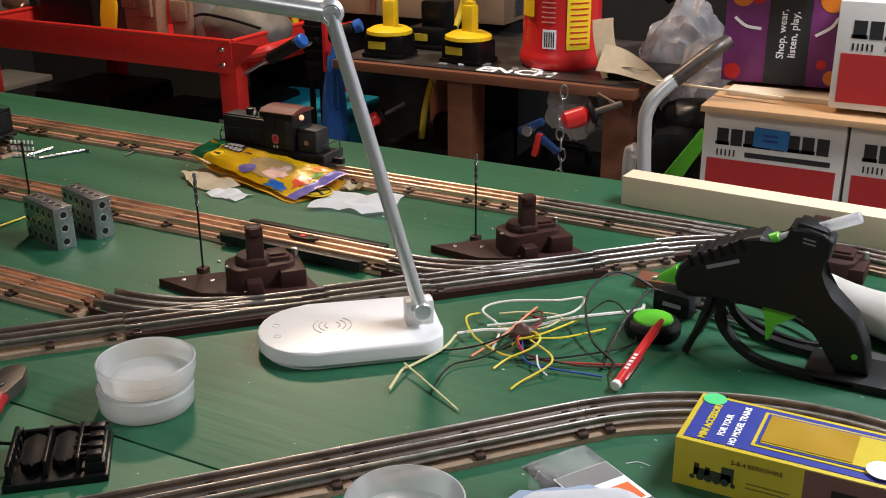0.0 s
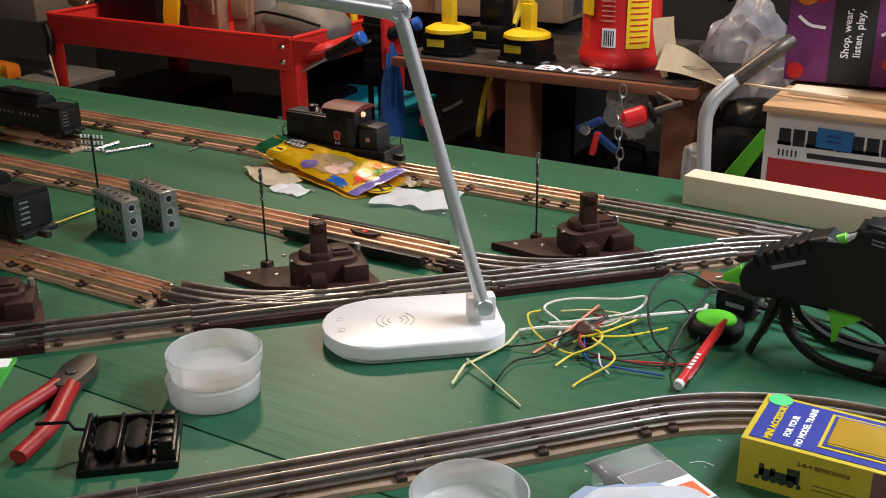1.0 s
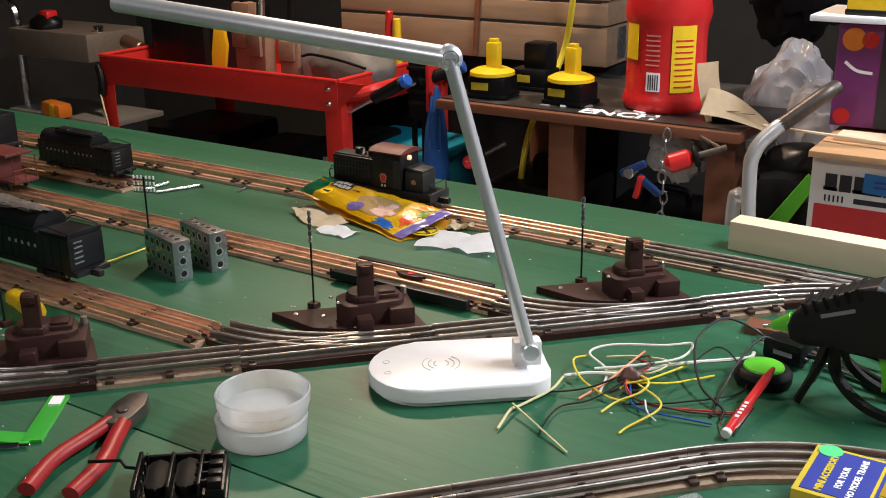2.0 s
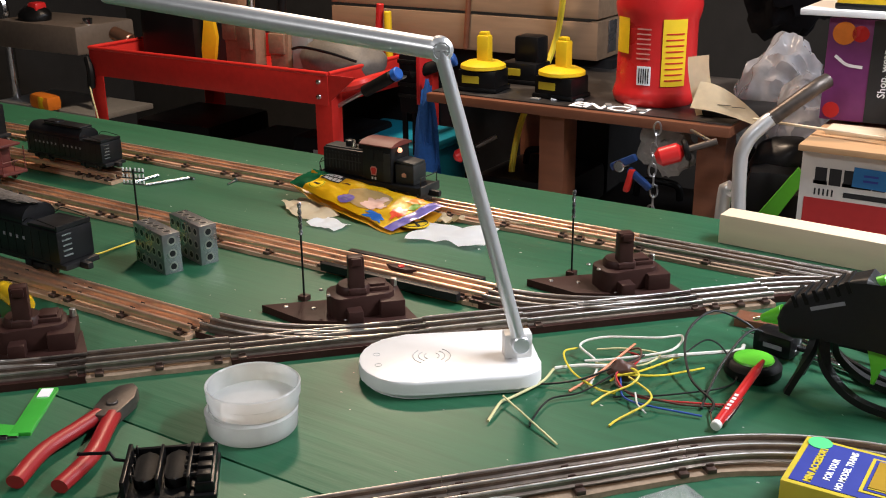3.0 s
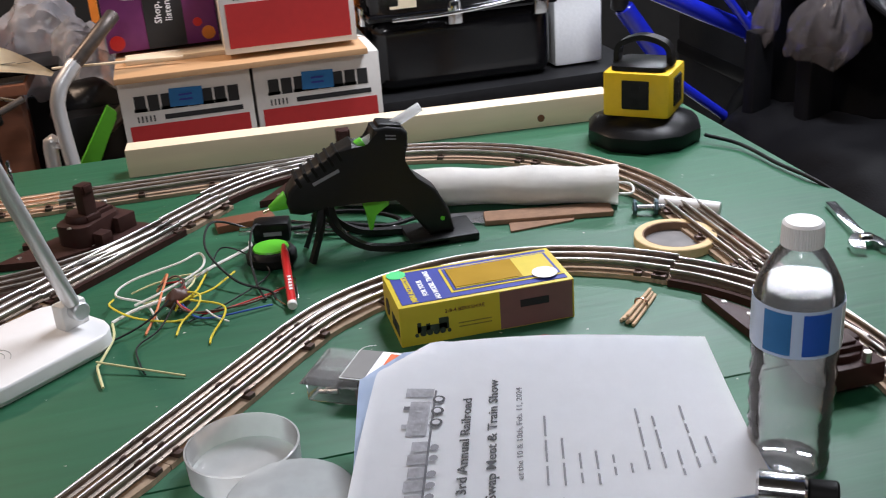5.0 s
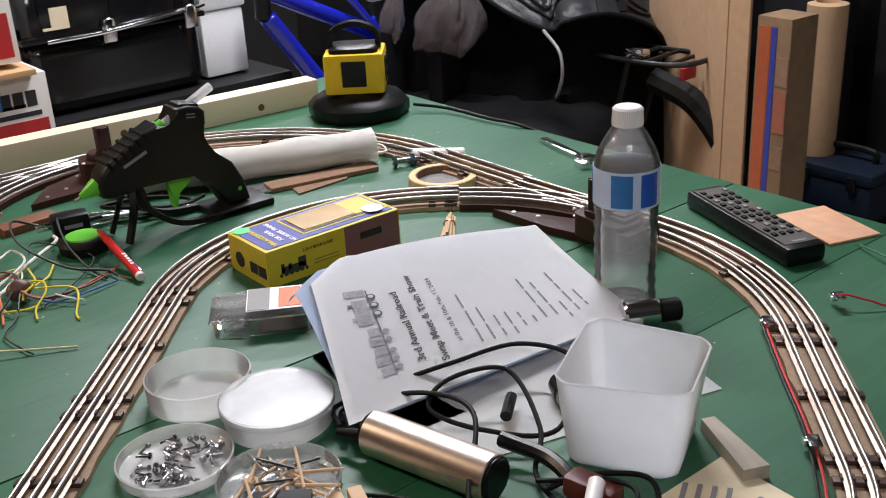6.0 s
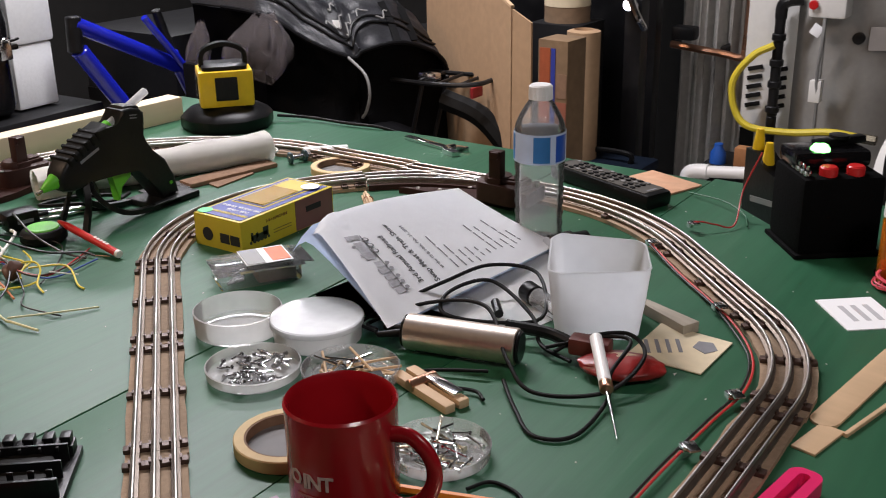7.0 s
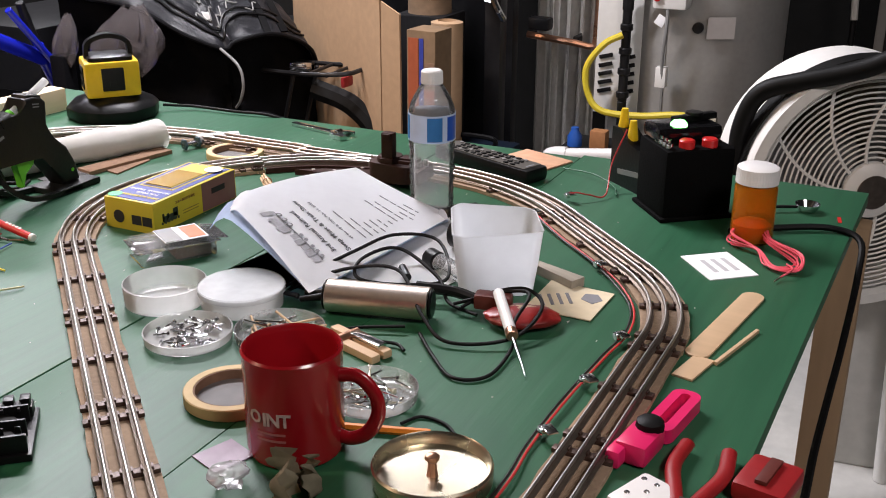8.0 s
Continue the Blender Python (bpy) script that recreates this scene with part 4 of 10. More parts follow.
part("button", lathe([(0, 0), (0.0045, 0), (0.0045, 0.0012), (0, 0.002)], (0, 0, RB + 0.0156), 16), RED_PLASTIC, lt)

# ---- toy packet and bits beside it ----
bag = on_table("toy_packet", -0.515, 0.440, 0, "yellow printed plastic packet of modelling dough, half empty", "packet")
BAG_CORNERS = [Vector(q) for q in ((-0.110, -0.033, 0.024), (0.150, -0.104, 0.003), (0.190, -0.024, 0.028), (-0.074, -0.010, 0.046))]


def bag_f(u, v):
    a, b, c, d = BAG_CORNERS
    e = max(0.0, 1 - abs(2 * v - 1) ** 4.0) * max(0.0, 1 - abs(2 * u - 1) ** 4)
    crumple = 0.0022 * noise.noise((u * 8, v * 4, 2.0)) + 0.0011 * noise.noise((u * 24, v * 10, 5.0))
    edge = 0.004 * noise.noise((u * 7, v * 3, 1))
    q = (a * (1 - u) + b * u) * (1 - v) + (d * (1 - u) + c * u) * v
    return q + Vector((edge, edge * 0.6, 0.0015 + 0.006 * e + crumple))


def bag_patch(u0, u1, v0, v1, lift):
    return lambda s, t: bag_f(u0 + (u1 - u0) * s, v0 + (v1 - v0) * t) + Vector((0, 0, lift))


FILM_YELLOW = mat("yellow film", (0.95, 0.60, 0.008), 0.30, vary=0.06, grain=40, stain=8, bump=0.2, coat=0.15)
part("underside", sheet(30, 10, lambda s, t: Vector((bag_f(s, t).x, bag_f(s, t).y - 0.006, (0.001 if s > 0.25 else 0.001 + (0.25 - s) * 0.07) + 0.72 * max(0.0, bag_f(s, t).z - 0.006) * (abs(2 * t - 1) ** 3))), 0.0005), mat("amber underside film", (0.80, 0.45, 0.02), 0.3, vary=0.1, grain=40, stain=8, bump=0.2), bag)
part("printed_film", sheet(40, 20, bag_patch(0.14, 0.93, 0, 1, 0), 0.0005), FILM_YELLOW, bag)
part("green_end", sheet(10, 20, bag_patch(0, 0.14, 0, 1, 0), 0.0005), mat("green film", (0.02, 0.24, 0.10), 0.15, vary=0.3, grain=30, stain=12, bump=0.4, trans=0.3), bag, "clear green torn end")
part("purple_end", sheet(8, 20, bag_patch(0.93, 1.0, 0, 1, 0), 0.0005), mat("purple film", (0.24, 0.20, 0.58), 0.2, vary=0.15, grain=30, stain=12, bump=0.3), bag, "purple sealed end")


def disc_on_bag(cu, cv, ru, rv, lift, name, m, n=24, rag=0.0, seed=0):
    b = bmesh.new()
    c = b.verts.new(bag_f(cu, cv) + Vector((0, 0, lift)))
    rows = []
    for k in (0.2, 0.4, 0.6, 0.8, 1.0):
        row = []
        for i in range(n):
            w = 2 * math.pi * i / n
            g = k * (1 + rag * noise.noise((2.2 * math.cos(w), 2.2 * math.sin(w), seed)))
            row.append(b.verts.new(bag_f(cu + ru * g * math.cos(w), cv + rv * g * math.sin(w)) + Vector((0, 0, lift))))
        rows.append(row)
    for i in range(n):
        j = (i + 1) % n
        b.faces.new((c, rows[0][i], rows[0][j]))
        for p, q in zip(rows, rows[1:]):
            b.faces.new((p[i], q[i], q[j], p[j]))
    part(name, b, m, bag)


disc_on_bag(0.61, 0.43, 0.170, 0.31, 0.0007, "window", mat("packet window", (0.36, 0.24, 0.10), 0.16, vary=0.3, grain=30, stain=20, bump=0.25, coat=0.4), 40, 0.12, 1)
disc_on_bag(0.70, 0.34, 0.085, 0.17, 0.0011, "dough", mat("pink dough", (0.55, 0.34, 0.27), 0.5, vary=0.1, bump=0.2), 32, 0.7, 3)
disc_on_bag(0.71, 0.55, 0.035, 0.07, 0.0012, "dough", mat("pale dough", (0.60, 0.42, 0.35), 0.5, vary=0.1, bump=0.2), 24, 0.5, 5)
disc_on_bag(0.50, 0.19, 0.062, 0.14, 0.0013, "roundel", mat("violet roundel", (0.14, 0.10, 0.30), 0.3, vary=0.2, grain=120, bump=0.0), 32)
for k in range(3):
    part("roundel_line", sheet(6, 2, bag_patch(0.465 + 0.008 * k, 0.535 - 0.008 * k, 0.13 + 0.055 * k, 0.145 + 0.055 * k, 0.0016), 0.0002), GREY_INK, bag)
disc_on_bag(0.205, 0.27, 0.052, 0.19, 0.0009, "badge", mat("gold badge", (0.85, 0.60, 0.02), 0.3, vary=0.1, bump=0.0), 32)
disc_on_bag(0.205, 0.27, 0.046, 0.165, 0.0011, "badge_ring", mat("green badge", (0.10, 0.22, 0.03), 0.3, vary=0.1, bump=0.0), 32)
disc_on_bag(0.205, 0.27, 0.042, 0.150, 0.0013, "badge_face", FILM_YELLOW, 32)
part("badge_mark", sheet(6, 4, bag_patch(0.178, 0.232, 0.24, 0.31, 0.0016), 0.0002), INK, bag)
disc_on_bag(0.885, 0.38, 0.038, 0.15, 0.0010, "red_figure", mat("red film", (0.62, 0.06, 0.02), 0.3, vary=0.3, grain=90, bump=0.1), 28, 0.9, 7)
disc_on_bag(0.80, 0.09, 0.080, 0.075, 0.0010, "blue_figure", mat("blue film", (0.03, 0.14, 0.5), 0.3, vary=0.4, grain=90, bump=0.1), 32, 0.9, 9)
disc_on_bag(0.87, 0.84, 0.045, 0.10, 0.0010, "orange_figure", mat("orange film", (0.80, 0.22, 0.02), 0.3, vary=0.3, grain=90, bump=0.1), 28, 0.9, 11)
disc_on_bag(0.90, 0.66, 0.026, 0.09, 0.0011, "green_figure", mat("olive film", (0.15, 0.28, 0.03), 0.3, vary=0.3, grain=90, bump=0.1), 24, 0.8, 13)
part("title_back", sheet(12, 8, bag_patch(0.155, 0.318, 0.53, 0.95, 0.0008), 0.0002), INK, bag, "dark title shadow")
for k in range(4):
    part("title_bar", sheet(4, 4, bag_patch(0.172 + k * 0.036, 0.202 + k * 0.036, 0.56, 0.73, 0.0014), 0.0002), FAN_WHITE, bag)
    part("title_bar", sheet(4, 4, bag_patch(0.162 + k * 0.034, 0.190 + k * 0.034, 0.77, 0.92, 0.0014), 0.0002), FAN_WHITE, bag)
part("strap_line", sheet(10, 2, bag_patch(0.33, 0.40, 0.60, 0.64, 0.0010), 0.0002), MAROON, bag)


def scrap(name, x, y, ang, sx, sy, seed, m, label, category, z=0.001, curl=0.01):
    rnd = random.Random(seed)
    ph = [rnd.uniform(0, 6) for _ in range(4)]

    def f(s, t):
        w = 1 + 0.12 * math.sin(5 * s + ph[0]) * math.sin(3 * t + ph[1])
        return Vector(((s - 0.5) * sx * w, (t - 0.5) * sy * (1 + 0.16 * math.sin(6 * s + ph[2])), 0.001 + curl * abs(noise.noise((s * 2.5 + seed, t * 2.5, 0.5))) + 0.0))
    o = on_table(name, x, y, ang, label, category, "", z)
    part("sheet", sheet(14, 10, f, 0.0005), m, o)
    return o


scrap("paper_scrap", -0.545, 0.362, -24, 0.115, 0.060, 1, CREAM, "torn cream paper scrap under a yellow packet", "paper scrap", curl=0.012)
scrap("paper_scrap", -0.470, 0.318, -10, 0.060, 0.040, 2, PAPER, "torn white paper scrap beside a yellow packet", "paper scrap", curl=0.008)
scrap("napkin", -0.280, 0.372, 12, 0.112, 0.085, 4, PAPER, "crumpled white paper in a clear sleeve", "paper", curl=0.014)
scrap("paper_scrap", -0.322, 0.430, 40, 0.045, 0.030, 5, CREAM, "crumpled brown and white paper scrap", "paper scrap", curl=0.02)
sg = on_table("model_crossing_sign", -0.352, 0.376, 12, "round yellow model railway crossing sign lying flat", "model sign", "", 0.006)
part("cross_mark", box(0.036, 0.0030, 0.0006, (0, 0, 0.0024), rot=rotz(40)), INK, sg)
part("cross_mark", box(0.036, 0.0030, 0.0008, (0, 0, 0.0024), rot=rotz(130)), INK, sg)
part("disc", lathe([(0, 0), (0.021, 0), (0.022, 0.0008), (0.022, 0.002), (0, 0.0026)], seg=32), YELLOW, sg)
part("cross_bar", box(0.034, 0.003, 0.0008, (0, 0, 0.0027), rot=rotz(45)), INK, sg)
part("cross_bar", box(0.034, 0.003, 0.0008, (0, 0, 0.0029), rot=rotz(-45)), INK, sg)
part("rim_ring", lathe([(0.0185, 0.0024), (0.0195, 0.0024), (0.0195, 0.0032), (0.0185, 0.0032), (0.0185, 0.0024)], seg=32), INK, sg)
rt = on_table("red_card", -0.51, 0.585, -8, "small red card scrap on the table edge", "card scrap")
part("sheet", box(0.030, 0.018, 0.0012, (0, 0, 0)), RED_PLASTIC, rt)

# small far tools
o = on_table("hex_wrench", -0.863, 0.362, 65, "thin steel hex wrench lying on the table", "tool")
part("bar", tube([(-0.040, 0, 0.003), (0.032, 0.0, 0.003), (0.040, -0.003, 0.003), (0.043, -0.010, 0.003)], 0.0024), GREY_STEEL, o)
o = on_table("hex_wrench", -0.909, 0.346, 88, "short steel hex wrench lying on the table", "tool")
part("bar", tube([(-0.02, 0, 0.003), (0.035, 0.0, 0.003)], 0.003), GREY_STEEL, o)
o = on_table("screw", -0.765, 0.416, 100, "loose dark screw on the table", "screw")
part("shaft", rod((-0.012, 0, 0.002), (0.012, 0, 0.002), 0.0016, seg=8), GREY_STEEL, o)
part("head", rod((0.012, 0, 0.003), (0.015, 0, 0.003), 0.004, seg=12), GREY_STEEL, o)
o = on_table("yellow_wire", -0.655, 0.035, 12, "thin yellow wire lying by the coal tender", "wire")
part("strand", tube([(-0.02, -0.03, 0.012), (-0.006, 0.0, 0.006), (-0.002, 0.045, 0.003), (0.012, 0.10, 0.003)], 0.0013), WIRE["yellow"], o)
o = on_table("screwdriver", -0.618, -0.137, -14, "screwdriver with a clear yellow fluted handle", "screwdriver")
b = lathe([(0, 0), (0.010, 0.002), (0.013, 0.012), (0.0135, 0.03), (0.012, 0.05), (0.0135, 0.07), (0.010, 0.085), (0.006, 0.09), (0, 0.09)], seg=12, rot=Matrix.Translation((0.055, 0, 0.0135)) @ roty(-90))
part("handle", b, YELLOW_CLEAR, o)
part("shaft", rod((-0.035, 0, 0.0135), (-0.15, 0, 0.004), 0.003), CHROME, o)
o = on_table("wing_nut", -0.735, -0.105, 30, "small dull metal fitting by the near track", "fitting")
part("body", lump(0.03, 0.018, 0.010, rough=0.5, seed=4, sub=3), GREY_STEEL, o)

# translucent round containers
def dish(parent, r, h, m, wall=0.0016, z=0.0, name="dish", lip=0.0):
    prof = [(0, 0.0006), (r - 0.004, 0.0006), (r - 0.001, 0.003), (r, h), (r + lip, h), (r + lip - wall, h + 0.0006), (r - wall, h - 0.0004), (r - wall - 0.001, 0.004), (r - 0.006, 0.0026), (0, 0.0026)]
    return part(name, lathe(prof, (0, 0, z), 56), m, parent)


o = on_table("round_container", -0.144, -0.213, 0, "two stacked translucent round plastic containers", "container")
part("lower_shell", lathe([(0, 0.001), (0.042, 0.001), (0.044, 0.004), (0.045, 0.022), (0.0425, 0.024), (0.041, 0.023), (0.040, 0.004), (0, 0.003)], seg=56), FROST, o)
part("upper_shell", lathe([(0, 0.025), (0.042, 0.025), (0.0435, 0.027), (0.0437, 0.036), (0.0452, 0.037), (0.0457, 0.0475), (0.0445, 0.0485), (0.0432, 0.0472), (0.0425, 0.029), (0, 0.0275)], (0.002, 0.002, 0), 56), FROST, o)

# pliers with red grips
def cutters(x, y, ang, label, spread=1.0):
    o = on_table("pliers", x, y, ang, label, "pliers", "pliers")
    for s in (-1, 1):
        P = [(0.0, s * 0.007, 0.010), (-0.03, s * 0.014 * spread, 0.010), (-0.075, s * 0.024 * spread, 0.010), (-0.125, s * 0.021 * spread, 0.009)]
        part("grip", sweep(smooth_line(P), [(0.0086 * math.cos(k * math.pi / 6), 0.0068 * math.sin(k * math.pi / 6)) for k in range(12)]), GRIP_RED, o, "worn red grip")
    b = prism([(-0.012, -0.010), (0.0, -0.014), (0.03, -0.016), (0.05, -0.010), (0.058, -0.002), (0.058, 0.002), (0.05, 0.012), (0.028, 0.017), (0.0, 0.013), (-0.012, 0.010)], 0.003, 0.016, 0.002)
    part("jaw", b, GUNMETAL, o, "dark steel cutting head")
    part("pivot", rod((0.014, 0, 0.015), (0.014, 0, 0.0185), 0.006, seg=20), GUNMETAL, o)
    return o


cutters(-0.270, -0.284, 112, "red-handled side cutting pliers with a worn head")

# relay mechanism
o = on_table("relay_mechanism", -0.137, -0.327, 41, "open black plastic relay mechanism lying on its back", "relay")
part("base", box(0.084, 0.072, 0.007, (0, 0, 0), 0.0015), BLACK_PLASTIC, o)
for xx in (-0.020, 0.006):
    part("coil", prism(round_rect(0.019, 0.050, 0.009), 0.006, 0.0165, 0.003, rot=Matrix.Translation((xx, 0.004, 0))), BLACK_RUBBER, o)
    part("coil_frame", box(0.003, 0.060, 0.019, (xx + 0.0125, 0, 0.004), 0.0006), BLACK_PLASTIC, o)
part("rib", box(0.004, 0.066, 0.021, (-0.036, 0, 0.003), 0.0008), BLACK_PLASTIC, o)
part("end_rail", box(0.080, 0.004, 0.015, (0, 0.034, 0.003), 0.0008), BLACK_PLASTIC, o)
part("bracket", box(0.016, 0.064, 0.011, (0.032, 0, 0.006), 0.001), BLACK_PLASTIC, o)
for yy in (-0.026, -0.012, 0.004, 0.020):
    part("terminal", box(0.012, 0.009, 0.008, (0.032, yy, 0.0165), 0.001), BLACK_PLASTIC, o)
    part("tab", box(0.0016, 0.005, 0.008, (-0.029, yy, 0.020), 0.0004), BLACK_PLASTIC, o)
    part("spring_strip", box(0.012, 0.0022, 0.004, (0.020, yy + 0.004, 0.018), 0.0004), DARK, o)
part("arm", tube([(-0.034, 0.012, 0.018), (-0.048, 0.014, 0.020), (-0.052, 0.016, 0.026), (-0.080, 0.018, 0.026)], 0.0016, n=1), BLACK_PLASTIC, o)

# green plastic corner and small metal bit
o = on_table("green_bracket", -0.362, -0.318, 0, "bright green clear plastic corner bracket", "bracket")
CLEAR_GREEN = mat("clear green plastic", (0.10, 0.70, 0.08), 0.2, vary=0.05, bump=0.02, trans=0.5, ior=1.2)
part("limb", box(0.095, 0.020, 0.004, (0.012, 0.012, 0), 0.0006, rot=rotz(126)), CLEAR_GREEN, o)
part("limb", box(0.085, 0.020, 0.0036, (-0.002, -0.040, 0), 0.0006, rot=rotz(203)), CLEAR_GREEN, o)
part("label", box(0.018, 0.012, 0.0008, (-0.008, 0.040, 0.0041), rot=rotz(126)), PAPER, o)
o = on_table("driver_bit", -0.330, -0.362, 40, "short steel driver bit on the table", "driver bit")
part("shank", rod((-0.011, 0, 0.0035), (0.008, 0, 0.0035), 0.0032, seg=6), CHROME, o)
part("tip", rod((0.008, 0, 0.0035), (0.018, 0, 0.0035), 0.0018, seg=8), CHROME, o)

o = on_table("red_tape", -0.531, 0.624, -12, "small piece of red tape stuck by the table edge", "tape")
part("strip", sheet(8, 4, lambda s, t: Vector(((s - 0.5) * 0.032, (t - 0.5) * 0.020 + 0.0015 * math.sin(9 * s), 0.0008 + 0.0006 * s * t)), 0.0003), RED_PLASTIC, o)

# ---- glue gun and what lies round it ----
gun = on_table("glue_gun", 0, 0.148, 0, "black glue gun with lime trigger propped on its wire stand", "glue gun")
UP = Matrix.Rotation(radians(90), 4, "X")


def slab(outline, half, bevel, material, name, label="", y=0.0):
    """A rounded slab from an outline in x and height."""
    b = bmesh.new()
    fr = [b.verts.new((x, -half + y, z)) for x, z in outline]
    bk = [b.verts.new((x, half + y, z)) for x, z in outline]
    f1, f2 = b.faces.new(fr), b.faces.new(bk[::-1])
    k = len(outline)
    for i in range(k):
        j = (i + 1) % k
        b.faces.new((fr[j], fr[i], bk[i], bk[j]))
    if bevel:
        bmesh.ops.bevel(b, geom=list(f1.edges) + list(f2.edges), offset=bevel, segments=3, affect="EDGES", profile=0.5)
    return part(name, b, material, gun, label)


GB = mat("soft black moulding", (0.006, 0.0063, 0.0066), 0.46, spec=0.35, vary=0.2, grain=200, stain=12, bump=0.15)
body = [(0.259, 0.063), (0.274, 0.059), (0.311, 0.065), (0.352, 0.069), (0.386, 0.066), (0.398, 0.044), (0.420, 0.010), (0.452, 0.012), (0.446, 0.040), (0.433, 0.066),
        (0.410, 0.085), (0.397, 0.096), (0.392, 0.110), (0.403, 0.124), (0.404, 0.140), (0.396, 0.148), (0.380, 0.152), (0.364, 0.151), (0.360, 0.131), (0.350, 0.127), (0.338, 0.138), (0.318, 0.129), (0.272, 0.104), (0.260, 0.090), (0.256, 0.077)]
slab(body, 0.0175, 0.005, GB, "body")
for i in range(6):
    x = 0.275 + i * 0.0098
    part("grip_rib", box(0.0042, 0.0372, 0.013, (x, 0, 0.094 + i * 0.0050), 0.001, rot=roty(-25)), BLACK_RUBBER, gun)
nz = Vector((0.259, 0, 0.076))
part("nozzle", rod(nz, nz + Vector((-0.022, 0, -0.008)), 0.0115, seg=20, r2=0.004), GREEN_PLASTIC, gun, "lime silicone nozzle sleeve")
part("nozzle_tip", rod(nz + Vector((-0.022, 0, -0.008)), nz + Vector((-0.030, 0, -0.011)), 0.0022, seg=12), BRASS, gun)
slab([(0.340, 0.070), (0.380, 0.068), (0.376, 0.052), (0.358, 0.043), (0.3545, 0.024), (0.3505, 0.024), (0.350, 0.045)], 0.0065, 0.0015, GREEN_PLASTIC, "trigger", "lime trigger")
part("feed_sleeve", rod((0.344, 0, 0.127), (0.354, 0, 0.132), 0.0075, seg=16), GREEN_PLASTIC, gun)
part("glue_stick", rod((0.350, 0, 0.129), (0.424, 0, 0.165), 0.0058, seg=18), MILK, gun, "milky glue stick")
part("hang_hook", box(0.030, 0.030, 0.020, (0.381, 0, 0.134), 0.005, rot=roty(10)), GB, gun)
for i in range(2):
    part("mark_bar", box(0.012, 0.0004, 0.0016, (0.383, -0.0181, 0.136 + i * 0.004), rot=roty(8)), GREY_INK, gun)
part("mark_bar", box(0.034, 0.0004, 0.004, (0.305, -0.0179, 0.100), rot=roty(-22)), GREY_INK, gun)
part("indicator", lathe([(0, 0), (0.003, 0), (0.0025, 0.0008), (0, 0.001)], (0.437, -0.0178, 0.030), 12, rot=rotx(90)), GREEN_PLASTIC, gun)
for yy in (-0.026, 0.026):
    part("stand_leg", sweep(smooth_line([(0.296, yy * 0.5, 0.066), (0.290, yy * 0.8, 0.040), (0.276, yy, 0.003)]), [(0.004, 0.003), (-0.004, 0.003), (-0.004, -0.003), (0.004, -0.003)]), GB, gun)
    part("stand_bow", sweep(smooth_line([(0.303, yy * 0.5, 0.066), (0.312, yy * 0.8, 0.036), (0.345, yy, 0.012), (0.40, yy, 0.005), (0.44, yy, 0.006)]), [(0.005, 0.0035), (-0.005, 0.0035), (-0.005, -0.0035), (0.005, -0.0035)]), GB, gun)
part("foot", box(0.085, 0.062, 0.010, (0.436, 0, 0.0), 0.003), GB, gun)

pl = on_table("power_plug", 0.228, 0.215, -12, "black two-pin mains plug with its coiled lead", "plug")
part("body", box(0.046, 0.030, 0.026, (0.012, 0, 0.004), 0.006), BLACK_PLASTIC, pl)
for yy in (-0.006, 0.006):
    part("pin", box(0.018, 0.0015, 0.006, (-0.020, yy, 0.014), 0.0005), CHROME, pl)
part("mark_bar", box(0.022, 0.0005, 0.005, (0.014, -0.0153, 0.014)), GREY_INK, pl)
part("lead", tube([(0.035, 0, 0.016), (0.08, 0.02, 0.010), (0.13, -0.01, 0.006), (0.17, 0.02, 0.008), (0.12, 0.05, 0.012), (0.06, 0.045, 0.014), (0.09, 0.005, 0.018), (0.15, 0.0, 0.010), (0.19, 0.03, 0.006)], 0.0030), BLACK_RUBBER, pl)
for i in range(4):
    o = on_table("steel_rod", 0.300 + i * 0.012, 0.222 - i * 0.010, -28 + 6 * i, "thin bright steel rod lying behind the glue gun", "metal rod", "loose steel rods")
    part("bar", rod((-0.06, 0, 0.004 + 0.012 * (i % 2)), (0.07, 0, 0.004), 0.0028, seg=10), CHROME, o)

o = on_table("round_puck", 0.232, 0.152, 0, "black rubber puck with a lime green top", "tool")
part("rim", lathe([(0, 0), (0.026, 0), (0.030, 0.004), (0.030, 0.012), (0.026, 0.017), (0.022, 0.018), (0, 0.018)], seg=40), BLACK_RUBBER, o)
part("top", lathe([(0, 0.0182), (0.0215, 0.0182), (0.0205, 0.020), (0, 0.0208)], seg=40), GREEN_PLASTIC, o, "lime green top")
o = on_table("wooden_block", 0.21, 0.285, 6, "thin brown wooden block on the table", "wood offcut")
part("block", box(0.075, 0.030, 0.010, (0, 0, 0), 0.001), WOOD, o)

pen = on_table("pen", 0.243, 0.074, 87, "red ballpoint pen with a silver tip end", "pen")
A0, A1 = Vector((-0.060, 0, 0.007)), Vector((0.062, 0, 0.026))
part("barrel", rod(A0, A0 + (A1 - A0) * 0.84, 0.0048, seg=20), RED_PLASTIC, pen)
part("tip", rod(A0 + (A1 - A0) * 0.84, A1, 0.0046, seg=20, r2=0.0022), RED_PLASTIC, pen)
part("cap_end", rod(A0 - (A1 - A0) * 0.03, A0 + (A1 - A0) * 0.02, 0.0052, seg=20), FAN_WHITE, pen)
part("clip", box(0.040, 0.003, 0.0012, (-0.028, -0.0065, 0.010), 0.0004, rot=roty(-9)), CHROME, pen)
for i in range(5):
    part("mark_bar", box(0.0035, 0.004, 0.0005, (-0.038 + i * 0.006, -0.001, 0.0152 + i * 0.00094), rot=roty(-9)), FAN_WHITE, pen)

